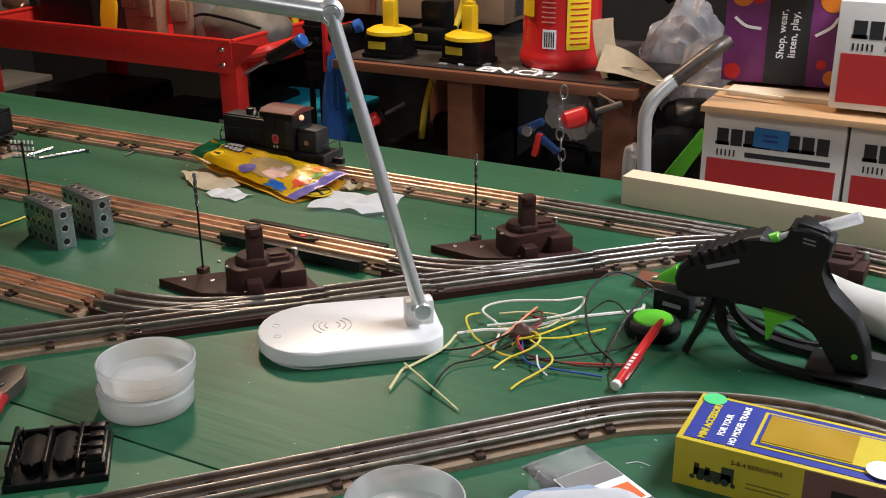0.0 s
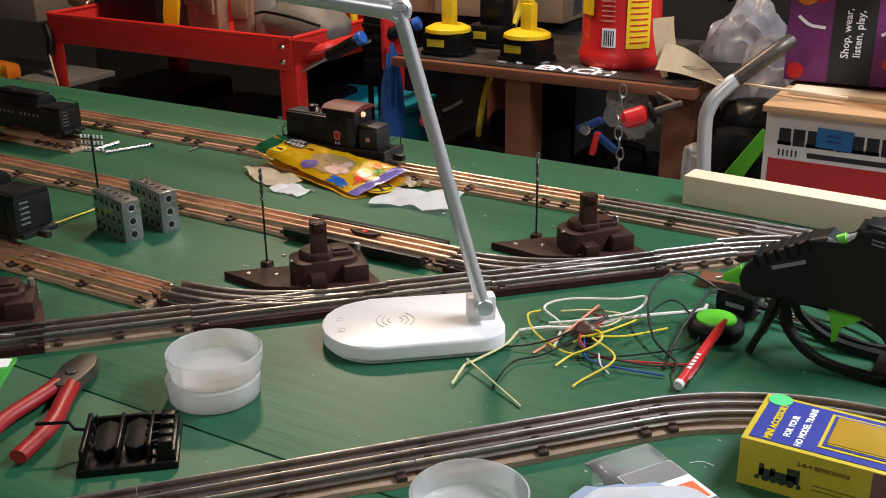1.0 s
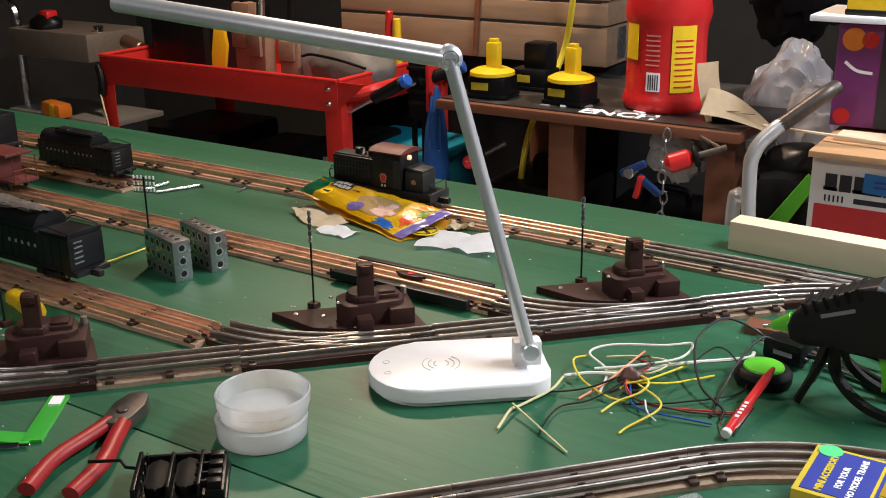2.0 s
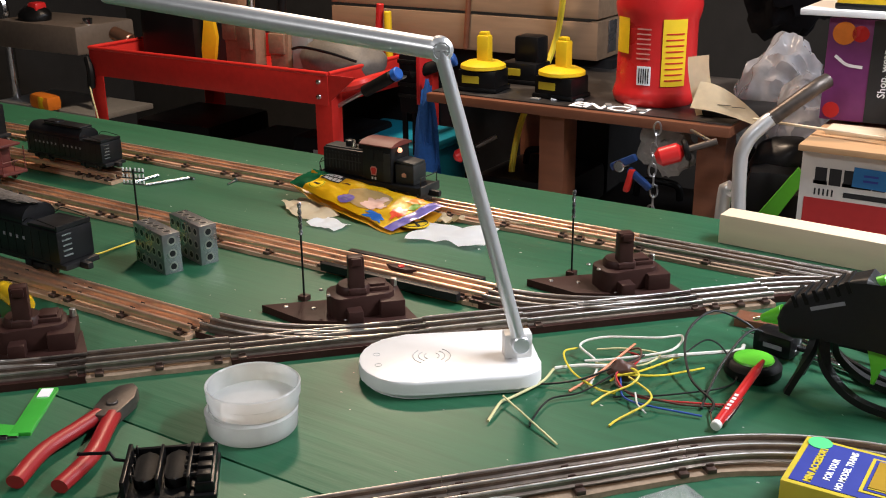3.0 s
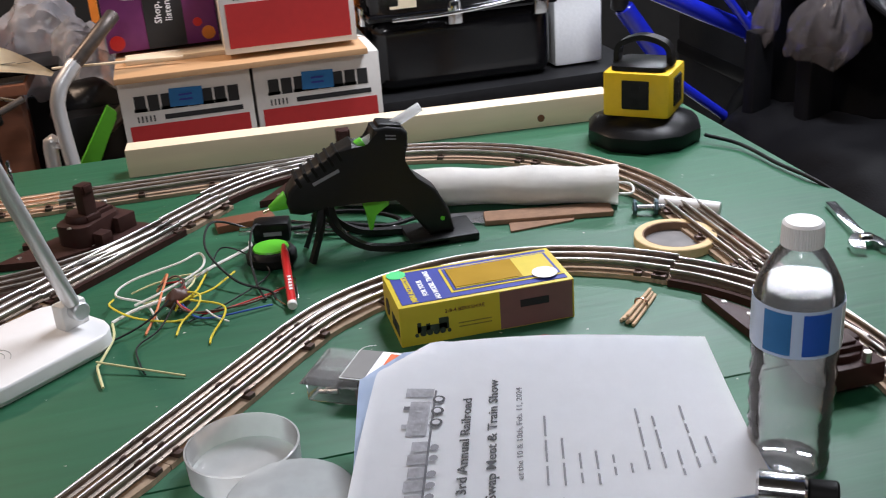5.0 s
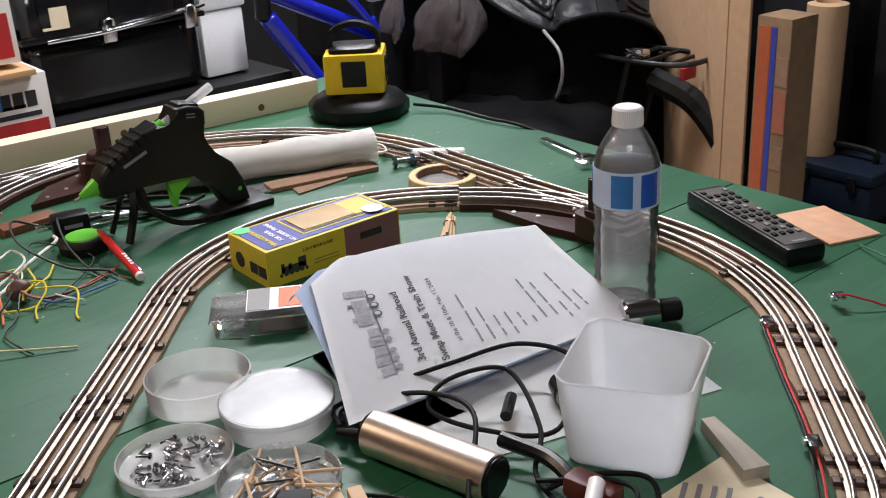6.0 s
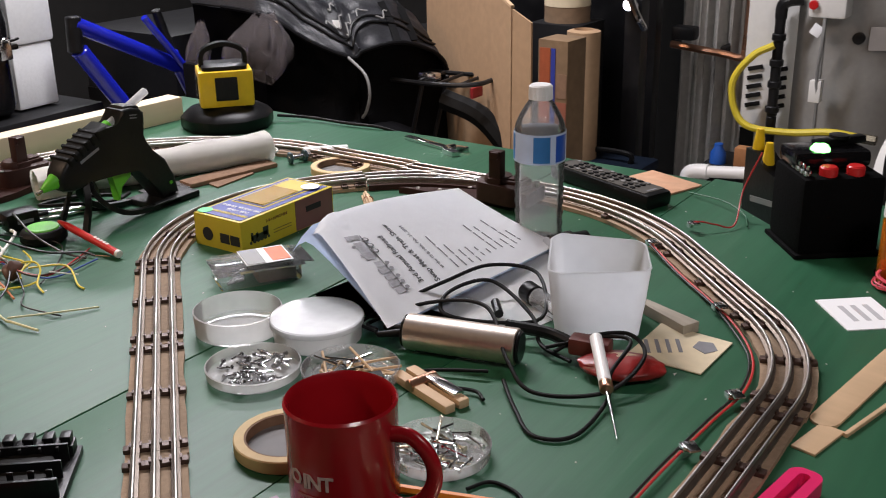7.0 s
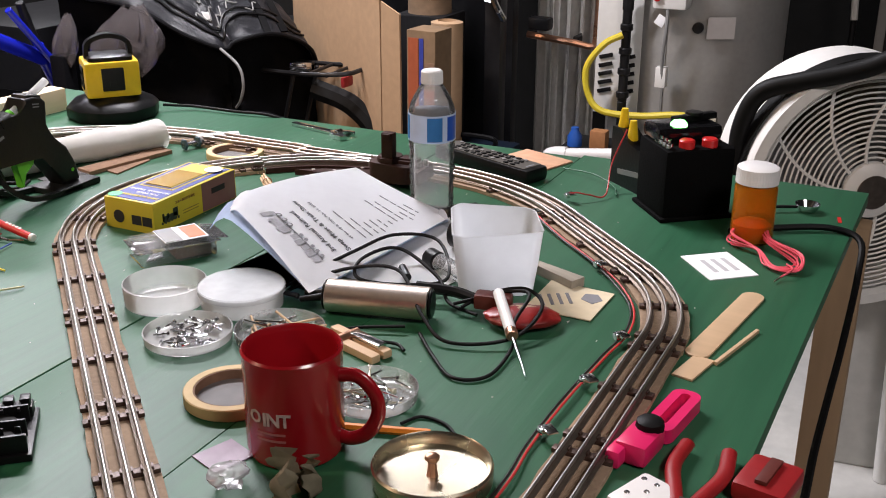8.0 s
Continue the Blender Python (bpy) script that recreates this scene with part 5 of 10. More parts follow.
# tangle of hook-up wire
def wire(colour, pts, r=0.0013, label="", bare=None):
    r *= 0.82
    o = thing("hookup_wire", Matrix.Translation((0, 0, TT)), label or f"loose {colour} hook-up wire in a tangle", "wire", "hook-up wires")
    part("sheath", tube(pts, r, seg=7, n=9), WIRE[colour], o)
    if bare:
        part("bare_end", rod(pts[-1], Vector(pts[-1]) + Vector(bare), r * 0.55, seg=6), COPPER, o)


wire("white", [(0.052, 0.045, 0.006), (0.075, 0.062, 0.008), (0.11, 0.078, 0.010), (0.15, 0.125, 0.012), (0.205, 0.175, 0.012), (0.21, 0.19, 0.014)], 0.0026, "thick white lamp lead running to the plug")
wire("white", [(0.100, 0.030, 0.004), (0.085, 0.080, 0.006), (0.055, 0.100, 0.012), (0.072, 0.125, 0.016), (0.125, 0.145, 0.020), (0.150, 0.160, 0.022), (0.150, 0.120, 0.020), (0.105, 0.085, 0.014), (0.075, 0.070, 0.010)], 0.0018)
wire("cream", [(0.070, 0.112, 0.006), (0.100, 0.122, 0.010), (0.140, 0.120, 0.014), (0.130, 0.085, 0.012), (0.085, 0.075, 0.008)], 0.0014)
wire("cream", [(0.052, 0.042, 0.006), (0.054, 0.010, 0.005), (0.043, -0.036, 0.004), (0.041, -0.052, 0.006), (0.047, -0.088, 0.003)], 0.0018, "cream paired wire ending in a knot")
wire("cream", [(0.040, -0.046, 0.010), (0.078, -0.066, 0.006), (0.124, -0.092, 0.0025)], 0.0014)
wire("yellow", [(0.052, 0.100, 0.008), (0.050, 0.070, 0.014), (0.075, 0.040, 0.010), (0.110, 0.025, 0.006), (0.130, 0.028, 0.004)], 0.0014)
wire("yellow", [(0.118, 0.040, 0.010), (0.130, 0.058, 0.020), (0.145, 0.050, 0.020), (0.142, 0.035, 0.014), (0.124, 0.018, 0.006), (0.117, -0.002, 0.002)], 0.0015)
wire("yellow", [(0.120, 0.045, 0.014), (0.140, 0.060, 0.018), (0.150, 0.105, 0.012), (0.157, 0.147, 0.006)], 0.0015)
wire("yellow", [(0.130, 0.050, 0.016), (0.158, 0.075, 0.012), (0.174, 0.105, 0.008), (0.186, 0.132, 0.004)], 0.0015)
wire("yellow", [(0.135, 0.048, 0.016), (0.165, 0.030, 0.014), (0.169, 0.014, 0.010), (0.153, -0.018, 0.003), (0.150, -0.033, 0.002)], 0.0015)
wire("orange", [(0.098, 0.110, 0.004), (0.112, 0.118, 0.020), (0.105, 0.085, 0.014), (0.098, 0.050, 0.008), (0.086, 0.010, 0.003)], 0.0017)
wire("red", [(0.105, 0.112, 0.012), (0.125, 0.100, 0.016), (0.130, 0.070, 0.018), (0.122, 0.045, 0.016), (0.150, 0.030, 0.006), (0.210, 0.055, 0.003), (0.24, 0.070, 0.003)], 0.0013)
wire("brown", [(0.100, 0.105, 0.012), (0.120, 0.110, 0.020), (0.130, 0.085, 0.020), (0.120, 0.055, 0.018), (0.135, 0.030, 0.010), (0.19, 0.040, 0.004), (0.23, 0.060, 0.003)], 0.0014)
wire("blue", [(0.128, 0.090, 0.016), (0.122, 0.066, 0.018), (0.130, 0.040, 0.010), (0.150, 0.018, 0.006), (0.22, 0.03, 0.003)], 0.0013)
wire("black", [(0.108, 0.120, 0.006), (0.130, 0.100, 0.018), (0.118, 0.060, 0.020), (0.090, 0.028, 0.010), (0.055, 0.008, 0.004), (0.010, -0.010, 0.003)], 0.0014)
wire("black", [(0.120, 0.050, 0.016), (0.100, 0.010, 0.006), (0.078, -0.018, 0.004), (0.082, -0.060, 0.003), (0.086, -0.075, 0.002)], 0.0012)
wire("black", [(0.225, 0.215, 0.010), (0.200, 0.235, 0.020), (0.168, 0.205, 0.040), (0.158, 0.150, 0.030), (0.185, 0.090, 0.012), (0.22, 0.060, 0.006), (0.225, 0.040, 0.004)], 0.0018, bare=(0.008, -0.018, 0.0))
wire("black", [(0.240, 0.220, 0.012), (0.218, 0.190, 0.034), (0.207, 0.140, 0.020), (0.208, 0.085, 0.006), (0.214, 0.045, 0.003)], 0.0018)
wire("black", [(0.16, 0.135, 0.012), (0.175, 0.17, 0.02), (0.20, 0.16, 0.014), (0.225, 0.11, 0.006), (0.18, 0.055, 0.005), (0.13, 0.02, 0.004)], 0.0012)
wire("white", [(0.150, 0.030, 0.010), (0.160, 0.012, 0.008), (0.172, 0.005, 0.004)], 0.0012)
o = on_table("wire_bundle", 0.122, 0.060, 30, "dark taped bundle of wire ends", "wire bundle")
part("wrap", lump(0.030, 0.020, 0.024, (0, 0, 0.002), 0.3, seed=8, sub=3), WIRE["brown"], o)

# wooden board at the far edge
o = on_table("pine_board", 0.432, 0.543, -3.6, "long pale planed pine board lying along the table edge", "board")
part("plank", box(0.745, 0.040, 0.043, (0, 0, 0), 0.002), PINE, o)
for x, z in ((0.02, 0.022), (0.26, 0.015)):
    part("knot", lathe([(0, 0), (0.006, 0), (0.004, 0.0004), (0, 0.0006)], (x, -0.0201, z), 16, rot=rotx(90)), WOOD, o)

# roll of paper on a strip
rp = on_table("paper_roll", 0.505, 0.236, -22.5, "loosely rolled white paper lying on its side", "paper roll")
b = bmesh.new()
n, k = 22, 28
rows = []
for i in range(n + 1):
    x = -0.185 + 0.37 * i / n
    r = 0.026 + 0.0016 * math.sin(i * 0.9) + 0.002 * (i / n)
    rows.append([])
    for j in range(k):
        a = 2 * math.pi * j / k
        q = 1 + 0.04 * noise.noise((x * 14, math.cos(a) * 1.5, math.sin(a) * 1.5))
        rows[-1].append(b.verts.new((x, r * 1.1 * q * math.cos(a), 0.024 + max(-0.023, r * 0.86 * q * math.sin(a)))))
for p, q in zip(rows, rows[1:]):
    for j in range(k):
        b.faces.new((p[j], p[(j + 1) % k], q[(j + 1) % k], q[j]))
bmesh.ops.solidify(b, geom=b.faces[:], thickness=0.0012)
ROLL_PAPER = mat("aged white paper", (0.84, 0.83, 0.80), 0.8, vary=0.08, grain=40, stain=7, bump=0.12)
part("outer_wrap", b, ROLL_PAPER, rp)
part("inner_wrap", lathe([(0.017, 0), (0.018, 0), (0.018, 0.37), (0.017, 0.37), (0.017, 0)], seg=24, rot=Matrix.Translation((-0.184, 0, 0.027)) @ roty(90)), ROLL_PAPER, rp)
o = on_table("white_lead", 0.68, 0.17, 0, "short white lead looping by the paper roll", "wire")
part("strand", tube([(-0.01, 0.0, 0.01), (0.012, -0.012, 0.012), (0.018, 0.01, 0.016), (0.0, 0.03, 0.012), (-0.02, 0.03, 0.010)], 0.0018), WIRE["white"], o)
o = on_table("putty_knife", 0.525, 0.172, -12, "worn brown putty knife with a steel blade", "putty knife")
part("handle", box(0.16, 0.034, 0.007, (0.055, -0.006, 0.0), 0.002), LEATHER, o)
part("blade", prism([(-0.02, -0.020), (-0.09, -0.008), (-0.09, 0.02), (-0.02, 0.022)], 0.001, 0.003), GREY_STEEL, o)
o = on_table("brown_card", 0.570, 0.142, -4, "worn brown card scrap with a pale edge", "card scrap")
part("sheet", prism([(-0.05, -0.024), (0.032, -0.014), (0.048, 0.024), (-0.042, 0.028)], 0.0005, 0.0025), LEATHER, o)

# yellow power socket on a black base
lv = on_table("power_socket", 0.812, 0.392, -40, "yellow work socket box on a round black base with handle", "power outlet")
part("base", lathe([(0, 0), (0.082, 0), (0.085, 0.006), (0.085, 0.022), (0.076, 0.032), (0.052, 0.040), (0.045, 0.044), (0, 0.044)], seg=10), BLACK_PLASTIC, lv)
part("body", box(0.098, 0.090, 0.066, (0, 0, 0.043), 0.006), YELLOW, lv, "yellow socket box")
for r_ in (0, 90, 180, 270):
    hw = 0.045 if r_ in (0, 180) else 0.049
    b = box(0.040, 0.003, 0.042, (0, -hw - 0.0005, 0.056), 0.002)
    for dx_ in (-0.006, 0.006):
        box(0.002, 0.002, 0.008, (dx_, -hw - 0.002, 0.082), 0, b)
        box(0.002, 0.002, 0.008, (dx_, -hw - 0.002, 0.064), 0, b)
    b.transform(rotz(r_))
    part("socket_plate", b, DARK, lv, "black socket plate")
part("top_plate", prism(round_rect(0.080, 0.075, 0.01), 0.109, 0.116, 0.002), BLACK_PLASTIC, lv)
part("handle", sweep(smooth_line([(-0.040, 0, 0.112), (-0.036, 0, 0.138), (-0.012, 0, 0.150), (0.012, 0, 0.150), (0.036, 0, 0.138), (0.040, 0, 0.112)]), [(0.010, 0.004), (-0.010, 0.004), (-0.010, -0.004), (0.010, -0.004)]), BLACK_PLASTIC, lv, "black carrying handle")
o = on_table("power_lead", 0.90, 0.31, 0, "thin black mains lead across the table corner", "cable")
part("lead", tube([(-0.02, 0.02, 0.012), (0.01, -0.03, 0.008), (0.018, -0.12, 0.006), (0.03, -0.19, 0.004), (0.06, -0.26, -0.02)], 0.0028), BLACK_RUBBER, o)

# ---- the printed toy box ----
yb = on_table("model_kit_box", 0.4225, -0.0695, 0, "yellow and blue model train box with an amber window", "box")
SX, SY, SZ = 0.180, 0.083, 0.043
part("carton", box(SX, SY, SZ, (0, 0, 0), 0.0008), BOX_YELLOW, yb)
part("lid_print", box(SX - 0.010, SY - 0.010, 0.0006, (0, 0, SZ), 0), BOX_BLUE, yb)
part("window_border", box(0.118, 0.058, 0.0005, (0.026, 0.001, SZ + 0.0007)), BOX_YELLOW, yb)
part("window", box(0.112, 0.052, 0.0005, (0.026, 0.001, SZ + 0.0013)), BOX_BLUE, yb)
part("window_print", box(0.106, 0.047, 0.0005, (0.026, 0.001, SZ + 0.0019)), BOX_YELLOW, yb)
part("window_film", box(0.070, 0.044, 0.0006, (0.008, 0.001, SZ + 0.0025)), AMBER, yb, "amber cellophane window")
part("price_sticker", lathe([(0, 0), (0.010, 0), (0.010, 0.0004), (0, 0.0005)], (-0.077, 0.033, SZ + 0.0008), 28), mat("green sticker", (0.10, 0.62, 0.22), 0.5, vary=0.04, bump=0.0), yb, "round green price sticker")
part("seal", lathe([(0, 0), (0.013, 0), (0.013, 0.0004), (0, 0.0005)], (0.066, -0.022, SZ + 0.003), 28), PAPER, yb)
word("MINI ACCESSORY", 0.0078, pose(-0.071, -0.004, SZ + 0.0009, 0, 0, 90), BOX_YELLOW, yb, bold=0.0004)
word("FOR YOUR", 0.0075, pose(-0.058, -0.006, SZ + 0.0009, 0, 0, 90), PAPER, yb, bold=0.0002)
word("HO MODEL TRAINS", 0.0075, pose(-0.047, -0.002, SZ + 0.0009, 0, 0, 90), PAPER, yb, bold=0.0002)
OLIVE_PRINT = mat("olive print", (0.20, 0.16, 0.03), 0.6, vary=0.2, bump=0.0)
word("2-8-4 BERKSHIRE", 0.0056, pose(-0.024, -SY / 2 - 0.0003, 0.032, 90, 0, 0), MAROON, yb)
part("side_band", box(0.076, 0.0005, SZ - 0.002, (0.050, -SY / 2 - 0.0001, 0.001)), mat("brown print", (0.20, 0.10, 0.09), 0.5, vary=0.1, bump=0.0), yb)
b = box(0.030, 0.0005, 0.007, (-0.058, -SY / 2 - 0.0002, 0.013))
for ex, ew, eh in ((-0.046, 0.010, 0.013), (-0.071, 0.004, 0.011), (-0.062, 0.004, 0.009)):
    box(ew, 0.0005, eh, (ex, -SY / 2 - 0.0002, 0.013), 0, b)
for i in range(6):
    er = 0.0032 if 0 < i < 5 else 0.002
    lathe([(0, 0), (er, 0), (er, 0.0006), (0, 0.0006)], (-0.074 + i * 0.0066, -SY / 2 - 0.0002, 0.009 + er), 14, b, rotx(90))
part("engine_print", b, mat("dark green print", (0.035, 0.045, 0.03), 0.6, vary=0.3, grain=200, stain=60, bump=0.0), yb)
for i in range(2):
    part("print_bar", box(0.034, 0.0004, 0.0010, (-0.014, -SY / 2 - 0.0002, 0.012 + i * 0.004)), OLIVE_PRINT, yb)
b = box(0.030, 0.0005, 0.008, (0.048, -SY / 2 - 0.0007, 0.022))
part("engine_print", b, INK, yb)
part("logo_bar", box(0.0005, 0.016, 0.013, (-SX / 2 - 0.0002, -0.012, 0.010)), INK, yb)
part("logo_bar", box(0.0005, 0.016, 0.013, (-SX / 2 - 0.0002, -0.030, 0.010)), INK, yb)
b = lathe([(0, 0), (0.009, 0), (0.009, 0.0005), (0, 0.0005)], (-SX / 2 - 0.0002, 0.018, 0.018), 24, rot=roty(-90))
part("logo_disc", b, INK, yb)

# tape rings
def ring_roll(x, y, r, label):
    o = on_table("tape_roll", x, y, 0, label, "tape roll", "flat rolls of tape")
    part("tape", lathe([(r * 0.80, 0), (r - 0.001, 0), (r, 0.001), (r, 0.011), (r - 0.001, 0.012), (r * 0.80, 0.012), (r * 0.80, 0)], seg=48), TAN, o)
    part("core", lathe([(r * 0.76, 0.0005), (r * 0.798, 0.0005), (r * 0.798, 0.0115), (r * 0.76, 0.0115), (r * 0.76, 0.0005)], seg=48), LEATHER, o)
    part("backing", lathe([(0, 0.0003), (r * 0.758, 0.0003), (r * 0.758, 0.002), (0, 0.003)], seg=40), mat("grey backing disc", (0.15, 0.14, 0.135), 0.6, vary=0.3, grain=40, stain=30, bump=0.2), o)


ring_roll(0.684, 0.017, 0.047, "flat roll of masking tape near the track")
ring_roll(0.020, -0.468, 0.046, "flat roll of masking tape behind a mug")

o = on_table("adhesive_tube", 0.715, 0.115, -38, "small white tube with a blue grey cap", "tube")
part("tube_body", rod((-0.005, 0, 0.010), (0.07, 0, 0.009), 0.010, seg=18, r2=0.008), WHITE_PLASTIC, o)
o = on_table("bolt", 0.688, 0.112, -20, "blue-grey bolt with a large washer", "bolt")
part("shaft", rod((-0.015, 0, 0.009), (0.025, 0, 0.009), 0.004, seg=12), GREY_STEEL, o)
for x in (-0.014, 0.012):
    part("head", rod((x, 0, 0.010), (x + 0.005, 0, 0.010), 0.010, seg=6), mat("blue grey steel", (0.10, 0.15, 0.18), 0.4, 0.6), o)
o = on_table("wooden_pick", 0.73, 0.02, -70, "thin brown wooden rod along the track", "stick")
part("bar", rod((-0.05, 0, 0.006), (0.06, 0, 0.006), 0.005, seg=10), WOOD, o)
o = on_table("stick_bundle", 0.578, -0.122, 46, "small bundle of thin wooden sticks near the track", "stick bundle")
for i in range(6):
    yy, zz = (-0.0045, 0.0, 0.0045, -0.0022, 0.0022, 0.0)[i], (0.002, 0.002, 0.002, 0.0055, 0.0055, 0.009)[i]
    part("stick", rod((-0.036 + 0.002 * (i % 3), yy * 1.6, zz), (0.036 - 0.003 * (i % 2), yy, zz), 0.0019, seg=8), STICK, o)
part("band", tube([(0.006, 0.0068 * math.cos(math.pi * i / 6), 0.0052 + 0.0056 * math.sin(math.pi * i / 6)) for i in range(13)], 0.0010, n=1), COPPER, o)
o = on_table("red_ring", 0.462, -0.166, 0, "flat red ring under the edge of the papers", "ring")
part("ring", lathe([(0.021, 0), (0.026, 0), (0.026, 0.003), (0.021, 0.003), (0.021, 0)], seg=32), RED_PLASTIC, o)

# clear packet with an orange label
o = on_table("clear_blister_box", 0.287, -0.178, -32, "clear plastic parts box with a white and orange label", "box")
part("shell", box(0.098, 0.058, 0.026, (0, 0, 0.0), 0.004), BOTTLE, o)
part("insert", box(0.046, 0.048, 0.014, (0.020, 0, 0.002), 0.001), mat("brown insert card", (0.11, 0.075, 0.055), 0.7), o)
part("grey_patch", box(0.022, 0.050, 0.0005, (-0.004, 0, 0.0272)), GREY, o)
part("label", box(0.056, 0.052, 0.0006, (0.012, 0, 0.0265)), PAPER, o, "white printed label")
part("label_patch", box(0.022, 0.044, 0.0005, (0.027, 0.0, 0.0272)), mat("orange red label", (0.75, 0.16, 0.05), 0.5, vary=0.1, bump=0.0), o, "orange label patch")
for i in range(3):
    part("print_bar", box(0.004, 0.03, 0.0004, (-0.012 + i * 0.006, 0, 0.0272)), GREY_INK, o)
for i in range(9):
    part("screw", rod((-0.04 + 0.004 * i, -0.02 + 0.006 * i, 0.006), (-0.02 + 0.002 * i, -0.022 + 0.008 * i, 0.010), 0.0022, seg=8), GREY_STEEL, o)
part("header_flap", box(0.016, 0.058, 0.0012, (0.056, 0, 0.022), 0, rot=roty(10)), BOTTLE, o)
part("rim", box(0.106, 0.064, 0.0014, (0, 0, 0.0195), 0.0006), BOTTLE, o)

# papers
PA, PB, PC, PD = Vector((0.296, -0.252, 0.080)), Vector((0.567, -0.284, 0.058)), Vector((0.219, -0.426, 0.022)), Vector((0.545, -0.448, 0.014))


def leaf(dz, dx_=0.0, dy_=0.0, bulge=0.010):
    def f(s, t):
        p = PA * (1 - s) * (1 - t) + PB * s * (1 - t) + PC * (1 - s) * t + PD * s * t
        z = p.z + bulge * math.sin(math.pi * t) * (0.6 - 0.9 * s) + 0.006 * math.sin(math.pi * s * 1.2) * (1 - t)
        z += 0.010 * (1 - min(1, s * 5)) * (1 - t)
        z -= 0.034 * max(0.0, 1 - s / 0.16 - t / 0.22) ** 1.5
        return Vector((p.x + dx_, p.y + dy_, max(0.003, z + dz)))
    return f


fl = leaf(0)
o = thing("flyer", Matrix.Translation((0, 0, TT)), "curled white printed train show flyer with a steam engine picture", "flyer")
part("page", sheet(30, 22, fl, 0.0004), PAPER, o)


def print_word(text, s, t, size, material, bold=0.0, align="LEFT"):
    """Letters on the flyer: they read from the near edge to the far one."""
    ob = word(text, size, Matrix(), material, o, "print", bold, align)
    along, down = (fl(s, t - 0.1) - fl(s, t)).length * 10, (fl(s + 0.1, t) - fl(s, t)).length * 10
    for v in ob.data.vertices:
        v.co = fl(s - v.co.y / down, t - v.co.x / along) + Vector((0, 0, 0.0009 + v.co.z))


DARK_PRINT = mat("dark toner print", (0.06, 0.06, 0.065), 0.7, vary=0.1, bump=0.0)
print_word("3rd Annual Railroad", 0.265, 0.82, 0.0112, DARK_PRINT, 0.0001)
print_word("Swap Meet & Train Show", 0.335, 0.86, 0.0112, DARK_PRINT, 0.0001)
print_word("at the 10 & 10th, Feb. 11, 2024", 0.405, 0.78, 0.0070, GREY_INK)
rnd = random.Random(5)
for i in range(11):
    s = 0.47 + i * 0.041
    t1 = 0.86 - rnd.uniform(0, 0.06)
    while t1 > 0.22:
        ln = rnd.uniform(0.03, 0.11)
        t0 = max(0.18, t1 - ln)
        a, b_ = fl(s, t1), fl(s, t0)
        part("print_bar", sweep([a + Vector((0, 0, 0.0009)), b_ + Vector((0, 0, 0.0009))], [(0.0008, 0.0002), (-0.0008, 0.0002), (-0.0008, -0.0002), (0.0008, -0.0002)]), GREY_INK, o)
        t1 = t0 - 0.022
        if rnd.random() < 0.25:
            break


def flyer_patch(s0, s1, t0, t1, m, lift=0.0010):
    part("engine_print", sheet(8, 8, lambda a, c: fl(s0 + (s1 - s0) * a, t0 + (t1 - t0) * c) + Vector((0, 0, lift)), 0.0002), m, o)


PALE_INK = mat("pale grey print", (0.50, 0.50, 0.53), 0.7, vary=0.3, grain=300, stain=60, bump=0.0)


def flyer_disc(s0, t0, rs, rt, m, lift=0.0014):
    b = bmesh.new()
    c = b.verts.new(fl(s0, t0) + Vector((0, 0, lift)))
    r_ = [b.verts.new(fl(s0 + rs * math.cos(math.pi * k / 8), t0 + rt * math.sin(math.pi * k / 8)) + Vector((0, 0, lift))) for k in range(16)]
    for k in range(16):
        b.faces.new((c, r_[k], r_[(k + 1) % 16]))
    part("engine_print", b, m, o)


flyer_patch(0.112, 0.165, 0.36, 0.53, PALE_INK)
flyer_patch(0.095, 0.170, 0.29, 0.335, PALE_INK)
for k in range(5):
    flyer_patch(0.132 - 0.006 * (k % 2), 0.176, 0.56 + 0.058 * k, 0.606 + 0.058 * k, PALE_INK)
flyer_patch(0.172, 0.178, 0.30, 0.84, GREY_INK, 0.0012)
flyer_patch(0.096, 0.112, 0.385, 0.405, GREY_INK, 0.0012)
flyer_patch(0.098, 0.112, 0.475, 0.495, PALE_INK, 0.0012)
flyer_patch(0.128, 0.148, 0.41, 0.51, PALE_INK, 0.0013)
for tt in (0.35, 0.41, 0.47):
    flyer_disc(0.186, tt, 0.017, 0.021, DARK_PRINT)
    flyer_disc(0.186, tt, 0.010, 0.012, PALE_INK, 0.0018)
for tt in (0.59, 0.64, 0.71, 0.76, 0.81):
    flyer_disc(0.190, tt, 0.011, 0.014, GREY_INK)
o = thing("paper_sheet", Matrix.Translation((0, 0, TT)), "pale blue sheet under the train show flyer", "paper")
part("page", sheet(16, 12, lambda a, c: leaf(-0.006)(a, c) + Vector((-0.020 * (1 - 1.5 * c), 0.004, 0)), 0.0004), mat("pale blue paper", (0.52, 0.62, 0.80), 0.75, vary=0.05, bump=0.03), o)
o = on_table("cream_card", 0.403, -0.376, -8, "cream card sheet lying under the papers", "paper")
part("page", sheet(10, 8, lambda s, t: Vector(((s - 0.5) * 0.27, (t - 0.5) * 0.17, 0.0015)), 0.0004), CREAM, o)
o = on_table("paper_sheet", 0.405, -0.470, -16, "white paper sheet lying beside the steel cylinder", "paper")
part("page", sheet(10, 8, lambda s, t: Vector(((s - 0.5) * 0.25, (t - 0.5) * 0.15, 0.0012 + 0.004 * s * t)), 0.0004), PAPER, o)

